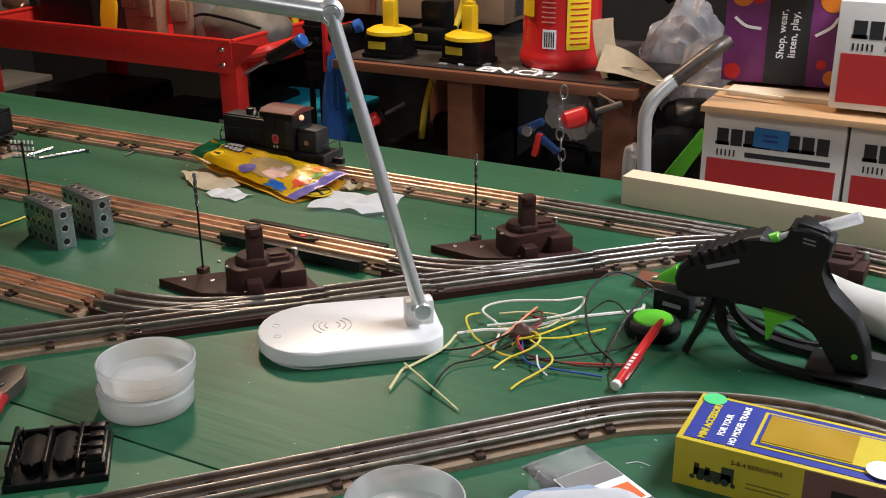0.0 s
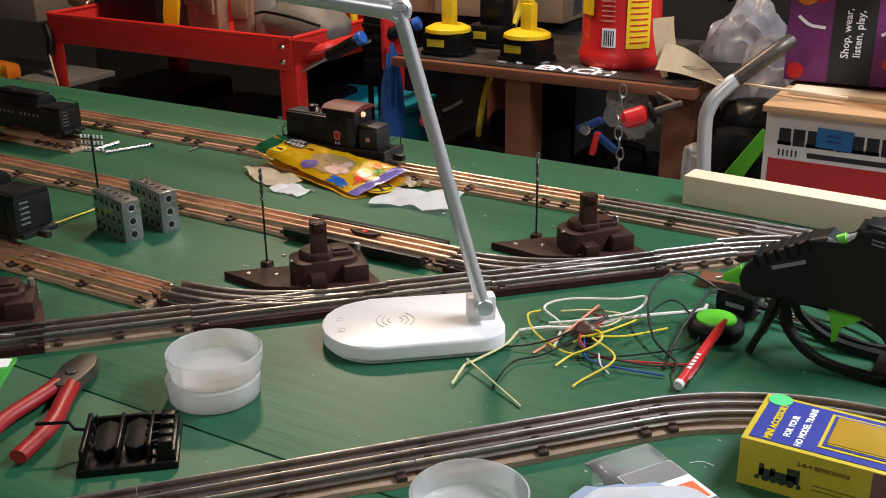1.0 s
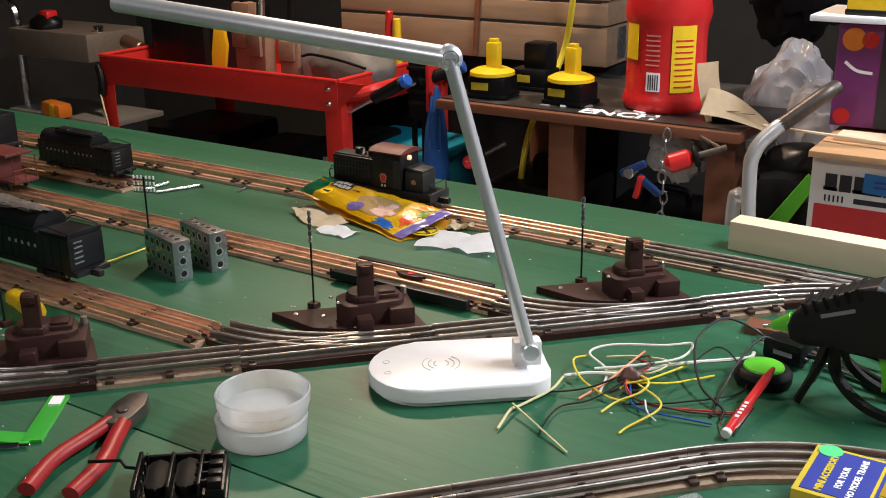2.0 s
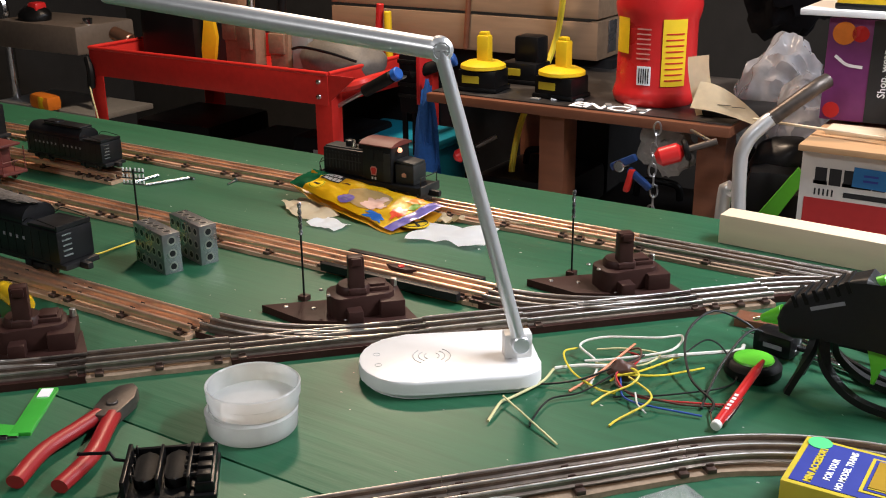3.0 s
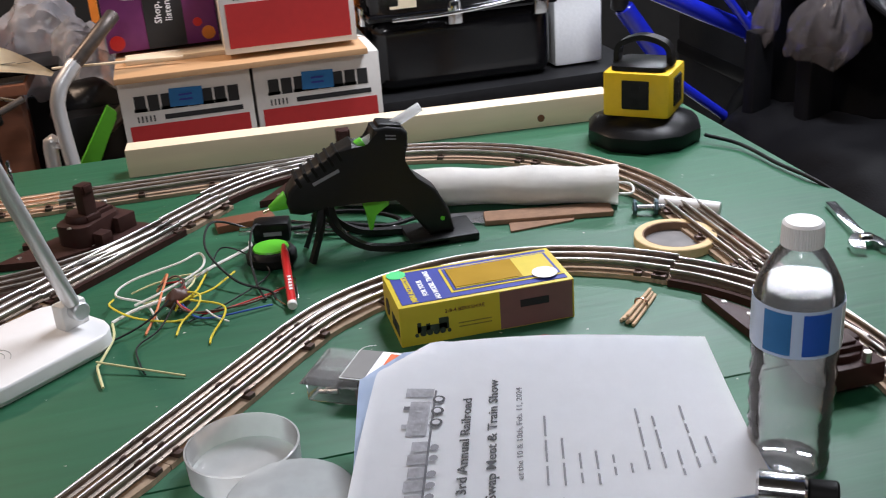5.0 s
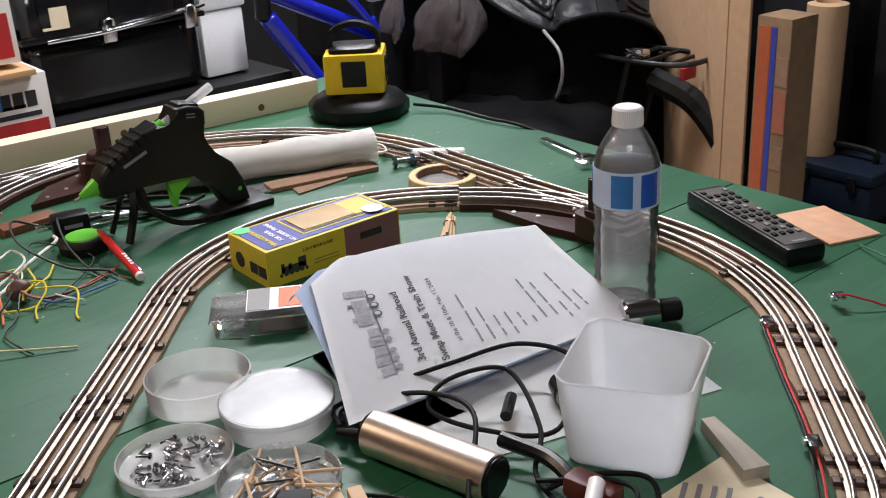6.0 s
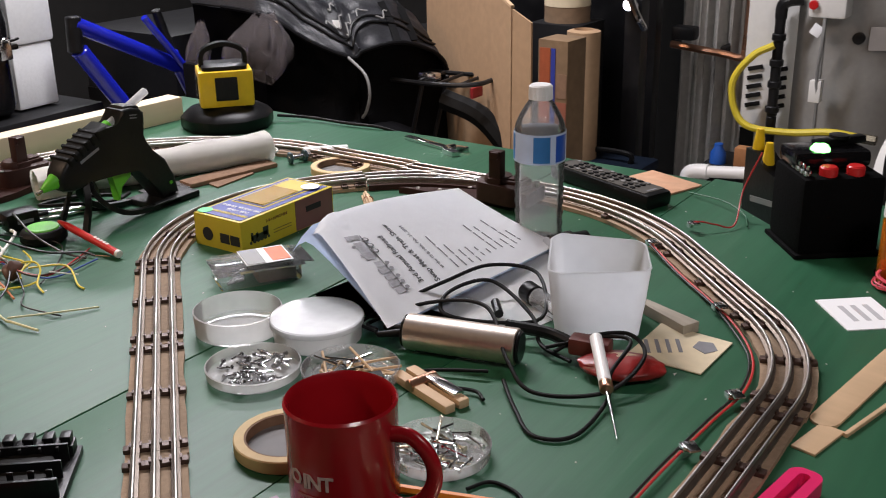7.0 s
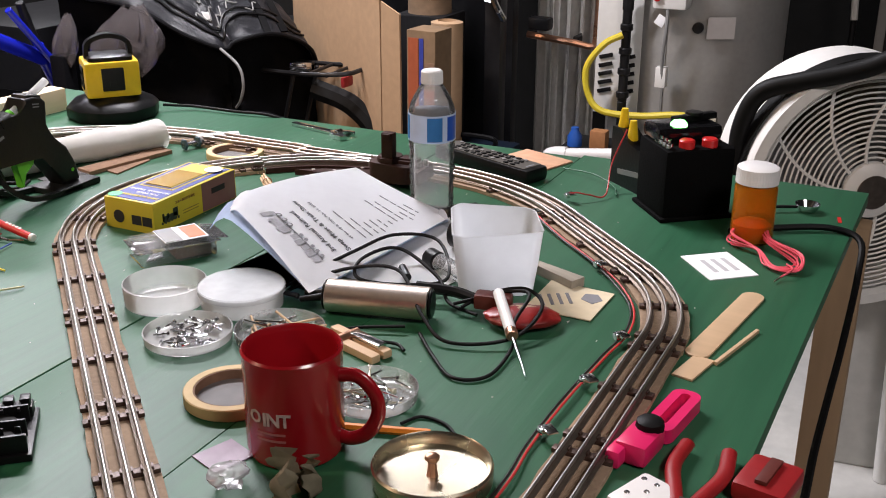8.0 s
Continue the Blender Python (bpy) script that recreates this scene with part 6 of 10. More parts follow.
# water bottle
bt = on_table("water_bottle", 0.580, -0.399, 20, "half-full clear plastic water bottle with a blue label", "bottle")
prof = [(0.0, 0.004), (0.018, 0.002), (0.028, 0.0), (0.031, 0.004)]
for i in range(12):
    prof += [(0.0318 - (0.0020 if i % 2 else 0) - 0.0004 * math.sin(i * 0.55), 0.010 + i * 0.0074)]
prof += [(0.0318, 0.098), (0.0318, 0.149), (0.0300, 0.157), (0.0250, 0.168), (0.0185, 0.179), (0.0140, 0.185), (0.0130, 0.187), (0.0130, 0.190)]
inn = [(r - 0.0007, z + 0.0007 if z < 0.01 else z) for r, z in prof[1:]][::-1]
part("shell", lathe(prof + [(0.0122, 0.190)] + inn + [(0, 0.0048)], seg=48), BOTTLE, bt)
wp = [(0, 0.0055)] + [(r - 0.0013, z + 0.002) for r, z in prof[1:] if z < 0.145] + [(0.0285, 0.1555), (0, 0.1555)]
part("water", lathe(wp, seg=48), WATER, bt)
lab_ = part("label", lathe([(0.0325, 0.109), (0.0328, 0.109), (0.0328, 0.147), (0.0325, 0.147), (0.0325, 0.109)], seg=48), mat("bottle label", (0.50, 0.60, 0.78), 0.35, vary=0.1, bump=0.02), bt, "pale label band")
for a0, a1, mm in ((175, 212, TAPE_BLUE), (226, 262, mat("deep blue print", (0.02, 0.09, 0.45), 0.35, vary=0.1, bump=0.0)), (285, 312, PAPER), (30, 120, TAPE_BLUE)):
    P = [(0.0330 * math.cos(radians(a0 + (a1 - a0) * i / 8)), 0.0330 * math.sin(radians(a0 + (a1 - a0) * i / 8)), 0.128) for i in range(9)]
    part("label_panel", sweep(P, [(0.0002, 0.0165), (-0.0002, 0.0165), (-0.0002, -0.0165), (0.0002, -0.0165)]), mm, lab_)
cap = [(0, 0.204), (0.0125, 0.204), (0.0142, 0.202), (0.0147, 0.192), (0.0147, 0.186), (0.0139, 0.186), (0.0139, 0.200), (0, 0.201)]
b = lathe(cap, seg=96)
ribbed(b, 0.0141, 0.0005, 48)
part("cap", b, WHITE_PLASTIC, bt, "ribbed white screw cap")

# milky square tub
tb = on_table("plastic_tub", 0.386, -0.579, 27, "cut down milky plastic jug with a ragged rim", "tub")


def jug_ring(half, r, wall):
    # a square with broad, softly chamfered corners
    pts = []
    for k in range(4):
        a0 = math.pi / 2 * k
        for d in (-0.72, -0.36, 0.0, 0.36, 0.72):
            w = a0 + math.pi / 4 + d * 0.55
            c = Vector((half - r, half - r, 0))
            c.rotate(Matrix.Rotation(a0, 3, "Z"))
            pts.append((c.x + (r - wall) * math.cos(w), c.y + (r - wall) * math.sin(w)))
    return pts


b = bmesh.new()
rings = []
for half, r, wall, z in ((0.040, 0.016, 0, 0.0), (0.0445, 0.019, 0, 0.004), (0.0490, 0.021, 0, 0.042), (0.0530, 0.023, 0, 0.079), (0.0530, 0.023, 0.0012, 0.0795), (0.0487, 0.021, 0.0014, 0.045), (0.0435, 0.019, 0.0014, 0.006), (0.036, 0.014, 0.0014, 0.003)):
    row = []
    for i, (x, y) in enumerate(jug_ring(half, r, wall)):
        w = math.atan2(y, x)
        bow = 1 + 0.012 * math.sin(3 * w + z * 30)
        lift = (0.0035 * math.sin(2 * w + 0.6) + 0.0022 * noise.noise((3 * x / half, 3 * y / half, 2.0))) if z > 0.07 else 0.0
        row.append(b.verts.new((x * bow, y * bow, z + lift)))
    rings.append(row)
for p, q in zip(rings, rings[1:]):
    k = len(p)
    for i in range(k):
        j = (i + 1) % k
        b.faces.new((p[i], p[j], q[j], q[i]))
b.faces.new(rings[0][::-1])
b.faces.new(rings[-1])
rim_line = [v.co.copy() for v in rings[3]]
part("shell", b, MILK, tb)
part("rim", tube(rim_line + rim_line[:1], 0.0009, seg=6, n=1, curved=False), MILK, tb)

# shallow dishes with small parts
def petri(x, y, r, h, label, fill=None, m=DISH_CLEAR):
    o = on_table("shallow_dish", x, y, 0, label, "dish", "shallow round dishes")
    dish(o, r, h, m, name="shell")
    return o


petri(0.168, -0.266, 0.047, 0.026, "empty translucent round dish", m=DISH)
o = petri(0.198, -0.350, 0.047, 0.024, "frosted round dish with a milky lid", m=DISH)
part("lid", lathe([(0, 0.0245), (0.048, 0.0245), (0.0485, 0.020), (0.0493, 0.020), (0.0493, 0.0255), (0.048, 0.0268), (0, 0.0262)], seg=56), FROST_LID, o, "milky lid")
rnd = random.Random(11)


def small_bits(o, count, r, length, rad, material, name, z0=0.004, head=0.0, zspan=0.006):
    for i in range(count):
        a, q = rnd.uniform(0, 6.283), r * math.sqrt(rnd.random())
        d = rnd.uniform(0, 6.283)
        L = length * rnd.uniform(0.7, 1.1)
        q = min(q, r - L * 0.35)
        c = Vector((q * math.cos(a), q * math.sin(a), z0 + rnd.uniform(0, zspan)))
        v = Vector((math.cos(d), math.sin(d), rnd.uniform(-0.15, 0.15))) * L / 2
        b_ = rod(c - v, c + v, rad, seg=7)
        if head:
            rod(c + v, c + v * (1 + 0.003 / (L / 2)), head, b_, seg=8)
        part(name, b_, material, o)


o = petri(0.102, -0.350, 0.047, 0.012, "clear round dish heaped with small steel screws", m=DISH)
small_bits(o, 45, 0.036, 0.0105, 0.0011, GREY_STEEL, "screw", head=0.0024)
small_bits(o, 14, 0.036, 0.0105, 0.0011, CHROME, "screw", head=0.0024)
o = petri(0.146, -0.436, 0.048, 0.014, "clear round dish of wooden matchsticks and pins")
small_bits(o, 14, 0.044, 0.046, 0.0014, STICK, "matchstick", zspan=0.008)
small_bits(o, 8, 0.040, 0.030, 0.0016, CHROME, "pin", zspan=0.010)
part("dark_bar", box(0.050, 0.014, 0.006, (-0.012, -0.018, 0.006), 0.001, rot=rotz(-38)), DARK, o)
o = petri(0.077, -0.587, 0.044, 0.013, "clear round dish of brass and steel nails")
small_bits(o, 26, 0.038, 0.020, 0.0011, CHROME, "nail", head=0.0024)
small_bits(o, 5, 0.040, 0.050, 0.0013, BRASS, "long_nail", head=0.003, zspan=0.010)

# mug
mg = on_table("mug", -0.025, -0.569, -80, "dark red glazed mug with faded white lettering", "mug")
mg.scale = (1.04, 1.04, 1.06)
part("cup", lathe([(0, 0.003), (0.034, 0.003), (0.036, 0.0), (0.039, 0.002), (0.0408, 0.008), (0.0410, 0.086), (0.0416, 0.0915), (0.0400, 0.0935), (0.0385, 0.0915), (0.0378, 0.086), (0.0370, 0.012), (0.030, 0.007), (0, 0.007)], seg=64), MUG_RED, mg)
oval2 = [(0.0062 * math.cos(k * math.pi / 8), 0.0042 * math.sin(k * math.pi / 8)) for k in range(16)]
part("handle", sweep(smooth_line([(0.039, 0, 0.072), (0.056, 0, 0.073), (0.070, 0, 0.060), (0.073, 0, 0.042), (0.064, 0, 0.024), (0.050, 0, 0.016), (0.039, 0, 0.017)]), oval2, up=Vector((0, 1, 0))), MUG_RED, mg)
bar_m = Matrix.Translation((0.0414 * math.cos(radians(-101)), 0.0414 * math.sin(radians(-101)), 0.0402))
part("lettering_stroke", box(0.0026, 0.0006, 0.0116, bar_m.translation), mat("white glaze stroke", (0.46, 0.33, 0.31), 0.4, vary=0.3, grain=200, stain=60, bump=0.0), mg)
for i, ch in enumerate("O NT"):
    if ch == " ":
        continue
    a = radians((-114, 0, -90.5, -77)[i])
    word(ch, 0.0155, Matrix.Translation((0.0414 * math.cos(a), 0.0414 * math.sin(a), 0.046)) @ Matrix.Rotation(a + math.pi / 2, 4, "Z") @ rotx(90), mat("faded white glaze", (0.46, 0.33, 0.31), 0.4, vary=0.3, grain=200, stain=60, bump=0.0), mg, "lettering", 0.0004)
for i in range(2):
    a = radians(-95)
    P = [(0.0414 * math.cos(a + radians(k * 6)), 0.0414 * math.sin(a + radians(k * 6)), 0.034 - i * 0.006) for k in range(-3, 4)]
    part("lettering_bar", sweep(P, [(0.0001, 0.001), (-0.0001, 0.001), (-0.0001, -0.001), (0.0001, -0.001)]), mat("faded pink glaze", (0.35, 0.10, 0.10), 0.4, bump=0.0), mg)

# brass tin lid with a knob
o = on_table("tin_lid", -0.023, -0.700, 0, "shallow brass tin with a screw knob in the middle", "tin")
part("pan", lathe([(0, 0.002), (0.044, 0.002), (0.048, 0.0), (0.050, 0.004), (0.0505, 0.018), (0.049, 0.020), (0.0475, 0.018), (0.046, 0.009), (0, 0.007)], seg=64), BRASS, o)
part("knob", lathe([(0, 0.007), (0.005, 0.007), (0.004, 0.012), (0.0035, 0.020), (0.006, 0.022), (0.006, 0.026), (0.003, 0.028), (0, 0.028)], seg=6), COPPER, o)

# steel cylinder and its lead, test probe and cables
o = on_table("steel_cylinder", 0.243, -0.501, -76, "brushed steel cylinder with black end caps and leads", "cylinder")
part("sleeve", rod((-0.058, 0, 0.020), (0.058, 0, 0.020), 0.0185, seg=40, cap=0.05), POLISHED, o)
part("end_cap", rod((0.058, 0, 0.020), (0.062, 0, 0.020), 0.017, seg=40), BLACK_PLASTIC, o)
part("end_cap", rod((-0.062, 0, 0.020), (-0.058, 0, 0.020), 0.017, seg=40), BLACK_PLASTIC, o)
for y in (-0.006, 0.006):
    part("strain_relief", rod((-0.062, y, 0.020), (-0.088, y * 1.6, 0.016), 0.0045, seg=12, r2=0.003), BLACK_RUBBER, o)


def cable(pts, r, label, m=BLACK_RUBBER):
    o = thing("black_cable", Matrix.Translation((0, 0, TT)), label, "cable", "black cables")
    part("lead", tube(pts, r, seg=9, n=10), m, o)


cable([(0.220, -0.411, 0.014), (0.237, -0.378, 0.010), (0.273, -0.393, 0.020), (0.328, -0.422, 0.034), (0.393, -0.441, 0.036), (0.413, -0.491, 0.030), (0.344, -0.537, 0.014), (0.300, -0.502, 0.016), (0.281, -0.453, 0.022), (0.310, -0.442, 0.034), (0.354, -0.467, 0.036), (0.329, -0.532, 0.020), (0.295, -0.562, 0.008), (0.281, -0.603, 0.006)], 0.0021, "black lead looping round the steel cylinder")
cable([(0.224, -0.408, 0.014), (0.246, -0.383, 0.008), (0.285, -0.433, 0.028), (0.285, -0.503, 0.040), (0.227, -0.563, 0.020), (0.207, -0.604, 0.006), (0.237, -0.663, 0.010), (0.295, -0.674, 0.024), (0.334, -0.639, 0.024), (0.310, -0.602, 0.020), (0.285, -0.583, 0.010)], 0.0021, "black lead coiled beside the red pack")
cable([(0.212, -0.568, 0.006), (0.173, -0.604, 0.004), (0.144, -0.639, 0.003), (0.163, -0.669, 0.003), (0.227, -0.668, 0.006), (0.256, -0.658, 0.020), (0.300, -0.657, 0.034), (0.310, -0.622, 0.026), (0.285, -0.573, 0.012)], 0.0020, "black lead lying in a wide loop")
cable([(0.217, -0.548, 0.008), (0.197, -0.504, 0.006), (0.178, -0.489, 0.006), (0.173, -0.524, 0.006), (0.183, -0.554, 0.004), (0.175, -0.569, 0.003)], 0.0018, "short black lead by the wooden clamp")
cable([(0.354, -0.472, 0.012), (0.329, -0.492, 0.012)], 0.0050, "black plug end on the papers", BLACK_PLASTIC)
cable([(0.298, -0.520, 0.018), (0.308, -0.562, 0.016), (0.302, -0.597, 0.014)], 0.0065, "thick black plug joined to a dark red lead", BLACK_PLASTIC)
cable([(0.046, -0.634, 0.002), (0.065, -0.645, 0.002), (0.063, -0.670, 0.002), (0.046, -0.691, 0.002)], 0.0016, "short offcut of black wire")
o = on_table("dark_red_plug", 0.302, -0.614, -80, "dark red plug lying among black leads", "plug")
part("body", box(0.042, 0.020, 0.018, (0, 0, 0.008), 0.004), MAROON, o)
o = on_table("red_pack", 0.292, -0.652, -66, "red and yellow striped plastic pack", "packet")
PACK_RED = mat("worn red film", (0.26, 0.016, 0.014), 0.32, vary=0.35, grain=60, stain=22, bump=0.5, dirt=(0.03, 0.008, 0.008), dirt_amount=0.55)
part("pack", lump(0.084, 0.054, 0.020, rough=0.12, scale=3.0, seed=21, sub=4, crease=0.10), PACK_RED, o)
part("stripe", sheet(10, 3, lambda a, c: Vector(((a - 0.5) * 0.050, 0.004 + (c - 0.5) * 0.010, 0.0200 - 0.004 * (2 * a - 1) ** 2)), 0.0004), CREAM, o, "pale printed band")
o = on_table("test_probe", 0.236, -0.663, 214, "white-handled test probe with a thin steel tip", "test probe")
q0, q1 = Vector((-0.075, 0, 0.030)), Vector((0.070, 0, 0.003))
part("handle", rod(q0, q0 + (q1 - q0) * 0.48, 0.0062, seg=18), WHITE_PLASTIC, o)
part("collar", rod(q0 + (q1 - q0) * 0.48, q0 + (q1 - q0) * 0.55, 0.0066, seg=18), COPPER, o)
part("tip", rod(q0 + (q1 - q0) * 0.55, q1, 0.0020, seg=10, r2=0.0006), CHROME, o)
o = on_table("wooden_clamp", 0.163, -0.517, -109, "small wooden jawed spring clamp with metal ends", "clamp")
part("jaw", box(0.086, 0.012, 0.009, (0, 0.008, 0), 0.002), STICK, o)
part("jaw", box(0.086, 0.012, 0.009, (0, -0.008, 0), 0.002), STICK, o)
part("plate", box(0.045, 0.012, 0.004, (0.012, 0.008, 0.0092), 0.001), CHROME, o)
part("spring", rod((-0.012, -0.016, 0.008), (-0.012, 0.016, 0.008), 0.006, seg=14), COPPER, o)
o = on_table("printed_card", 0.380, -0.679, 0, "cream printed card with a dark emblem lying flat", "card")
part("card", prism([(-0.046, 0.040), (-0.048, -0.038), (0.034, -0.040), (0.040, 0.040)], 0.0008, 0.0022), CREAM, o)
for i in range(4):
    part("print_bar", box(0.030, 0.004, 0.0004, (-0.020 + 0.006 * i, 0.030 - 0.009 * i, 0.0023), rot=rotz(30)), GREY_INK, o)
part("emblem", prism([(-0.014, -0.006), (0.0, -0.014), (0.014, -0.004), (0.010, 0.010), (-0.006, 0.010)], 0.0023, 0.0027, rot=Matrix.Translation((0.008, -0.020, 0))), GREY_INK, o)
o = on_table("wooden_wedge", 0.430, -0.640, -114, "pale wooden wedge lying on the table", "wood offcut")
part("wedge", prism([(-0.037, -0.006), (0.037, -0.011), (0.037, 0.011), (-0.037, 0.006)], 0.0, 0.012, 0.001), mat("weathered pale wood", (0.40, 0.35, 0.28), 0.7, vary=0.25, grain=90, stain=14, bump=0.3, stretch=(0.2, 1, 1)), o)
o = on_table("black_bottle_cap", 0.461, -0.505, 0, "black ribbed cap lying by the tub", "cap")
part("cap", rod((0, -0.02, 0.022), (0.012, 0.018, 0.022), 0.021, seg=28), BLACK_PLASTIC, o)
o = on_table("chrome_fitting", 0.548, -0.452, -30, "chrome fitting with a black collar behind the bottle", "fitting")
part("sleeve", rod((-0.022, 0, 0.015), (0.014, 0, 0.015), 0.0145, seg=28), CHROME, o)
part("collar", rod((0.014, 0, 0.015), (0.036, 0, 0.015), 0.0115, seg=28), BLACK_RUBBER, o)
o = on_table("clear_vial", 0.380, -0.521, 60, "small clear plastic vial with a dark cap", "vial")
part("vial", rod((-0.03, 0, 0.012), (0.02, 0, 0.012), 0.011, seg=24), CLEAR, o)
part("cap", rod((0.02, 0, 0.012), (0.042, 0, 0.012), 0.012, seg=24), BLACK_PLASTIC, o)

# ---- right side of the table ----
def slab_prism(outline, half):
    """A block with a given side outline in x and height."""
    b = prism(outline, -half, half, 0.002)
    b.transform(Matrix.Rotation(radians(90), 4, "X"))
    return b


tr = on_table("transformer", 0.754, -0.712, 39, "black train transformer with red buttons and a green light", "transformer")
DULL_BLACK = mat("dull black crackle enamel", (0.003, 0.003, 0.0032), 0.75, spec=0.06, vary=0.3, grain=320, stain=10, bump=0.2)
part("case", box(0.095, 0.104, 0.098, (0, 0, 0.004), 0.008), DULL_BLACK, tr)
part("base_lip", box(0.101, 0.110, 0.006, (0, 0, 0), 0.002), DULL_BLACK, tr)
part("top_hump", box(0.056, 0.098, 0.022, (0.018, 0.0, 0.102), 0.008), GLOSS_BLACK, tr)
lever = part("lever", box(0.075, 0.014, 0.010, (0.022, -0.018, 0.124), 0.003, rot=rotz(-75)), BLACK_PLASTIC, tr)
part("lever_boss", lathe([(0, 0), (0.013, 0), (0.012, 0.004), (0, 0.005)], (0.022, -0.018, 0.133), 20), BLACK_PLASTIC, lever)
part("pilot_light", lathe([(0, 0), (0.012, 0), (0.012, 0.003), (0.008, 0.008), (0, 0.009)], (0.002, 0.014, 0.123), 20), PILOT, tr, "lit green pilot light")
for py in (0.016, -0.018):
    part("button", lathe([(0, 0), (0.011, 0), (0.011, 0.010), (0.009, 0.012), (0, 0.012)], (-0.032, py, 0.101), 20), RED_PLASTIC, tr, "red push button")
for i in range(4):
    post = part("terminal", rod((-0.034 + i * 0.012, 0.043, 0.101), (-0.034 + i * 0.012, 0.043, 0.114), 0.0022, seg=8), CHROME, tr)
    part("thumb_nut", lathe([(0, 0), (0.0048, 0), (0.0052, 0.003), (0.0048, 0.006), (0, 0.006)], (-0.034 + i * 0.012, 0.043, 0.103), 10), CHROME, post)
o = on_table("terminal_block", 0.821, -0.623, 50, "black block holding two yellow wire connectors", "connector block")
part("block", slab_prism([(-0.046, 0.0), (0.046, 0.0), (0.046, 0.088), (0.022, 0.088), (-0.002, 0.070), (-0.046, 0.062)], 0.015), BLACK_PLASTIC, o)
part("label_strip", box(0.062, 0.0008, 0.008, (-0.006, 0.0153, 0.022), rot=roty(8)), GREY, o, "scuffed pale label strip")
for dx_, dz in ((0.034, 0.088), (0.009, 0.075)):
    part("wire_nut", lathe([(0, 0.030), (0.005, 0.030), (0.006, 0.022), (0.0085, 0.004), (0.0085, 0.0), (0, 0)], (dx_, 0.003, dz - 0.002), 14), YELLOW, o, "yellow wire nut")
wire("red", [(0.818, -0.607, 0.090), (0.800, -0.592, 0.04), (0.750, -0.600, 0.006), (0.728, -0.582, 0.010), (0.718, -0.568, 0.014), (0.712, -0.558, 0.014)], 0.0014, "red feed wire clipped to the track")
wire("green", [(0.858, -0.495, 0.004), (0.828, -0.556, 0.010), (0.799, -0.596, 0.006), (0.760, -0.614, 0.004)], 0.0014, "dark green wire behind the transformer")
for (cx_, cy_) in ((0.712, -0.560), (0.620, -0.542), (0.474, -0.684), (0.292, -0.766), (0.185, -0.766), (0.079, -0.764)):
    o = on_table("track_clip", cx_, cy_, 45, "small bright metal track terminal clip", "track clip", "track terminal clips")
    part("plate", box(0.016, 0.010, 0.002, (0, 0, 0.012), 0.0004), CHROME, o)
    part("tab", box(0.010, 0.006, 0.006, (0.006, 0.004, 0.006), 0.001), CHROME, o)
for k, cc in enumerate(("red", "black")):
    d = 0.004 * k
    wire(cc, [(0.622 - d, -0.536, 0.010), (0.560 - d, -0.600, 0.004), (0.497 - d, -0.664, 0.005), (0.440 - d, -0.715 + d, 0.006), (0.385, -0.750 + d, 0.003), (0.315, -0.766 + d, 0.006), (0.250, -0.760 + d, 0.004), (0.140, -0.756 + d, 0.007), (0.06, -0.754 + d, 0.004), (0.0, -0.759 + d, 0.006), (-0.1, -0.757 + d, 0.004)], 0.0016, f"{cc} feed wire running beside the track")

rm = on_table("remote_control", 0.815, -0.385, 69, "long black remote control handset with grey buttons", "remote control")
part("shell", box(0.208, 0.050, 0.023, (0, 0, 0), 0.007), BLACK_PLASTIC, rm)
part("face", box(0.186, 0.041, 0.0008, (0, 0, 0.0228), 0), mat("brown grey face", (0.085, 0.078, 0.068), 0.45, vary=0.2), rm)
for i in range(11):
    for j in range(4):
        if (i, j) in ((0, 1), (0, 2), (4, 0), (8, 3)):
            continue
        part("button", box(0.0075, 0.0055, 0.0022, (0.080 - i * 0.0145, -0.0150 + j * 0.010, 0.0234), 0.0009), BLACK_RUBBER if (i + j) % 5 else GREY, rm)
part("brand_bar", box(0.003, 0.018, 0.0003, (-0.088, 0, 0.0237), 0), GREY_INK, rm)
o = on_table("tan_pad", 0.890, -0.436, 70, "square tan leather pad near the table edge", "pad")
part("pad", box(0.100, 0.070, 0.003, (0, 0, 0), 0.001), mat("orange tan card", (0.58, 0.33, 0.20), 0.7, vary=0.15, stain=20, dirt=(0.40, 0.16, 0.08), dirt_amount=0.4), o)
o = on_table("adjustable_wrench", 0.886, -0.020, -104, "small chrome adjustable wrench on the table edge", "wrench")
part("handle", box(0.105, 0.013, 0.007, (-0.015, 0, 0), 0.002), CHROME, o)
part("head", prism([(0.035, -0.010), (0.055, -0.022), (0.075, -0.022), (0.080, -0.010), (0.060, -0.006), (0.060, 0.006), (0.080, 0.010), (0.070, 0.020), (0.050, 0.014), (0.035, 0.009)], 0.0, 0.009, 0.001), CHROME, o)
part("knurl", rod((0.050, -0.006, 0.008), (0.050, 0.006, 0.008), 0.005, seg=14), CHROME, o)

pb = on_table("pill_bottle", 0.674, -0.825, 0, "amber plastic pill bottle with a white cap", "pill bottle")
part("vial", lathe([(0, 0.0005), (0.026, 0.0005), (0.0275, 0.003), (0.0275, 0.074), (0.024, 0.079), (0.024, 0.082), (0.0228, 0.082), (0.0228, 0.078), (0.026, 0.073), (0.026, 0.004), (0, 0.002)], seg=44), AMBER_CLEAR, pb)
b = lathe([(0, 0.102), (0.024, 0.102), (0.0265, 0.100), (0.027, 0.080), (0.0262, 0.080), (0.0255, 0.098), (0, 0.099)], seg=96)
ribbed(b, 0.0264, 0.0006, 48)
part("cap", b, WHITE_PLASTIC, pb, "ribbed white cap")
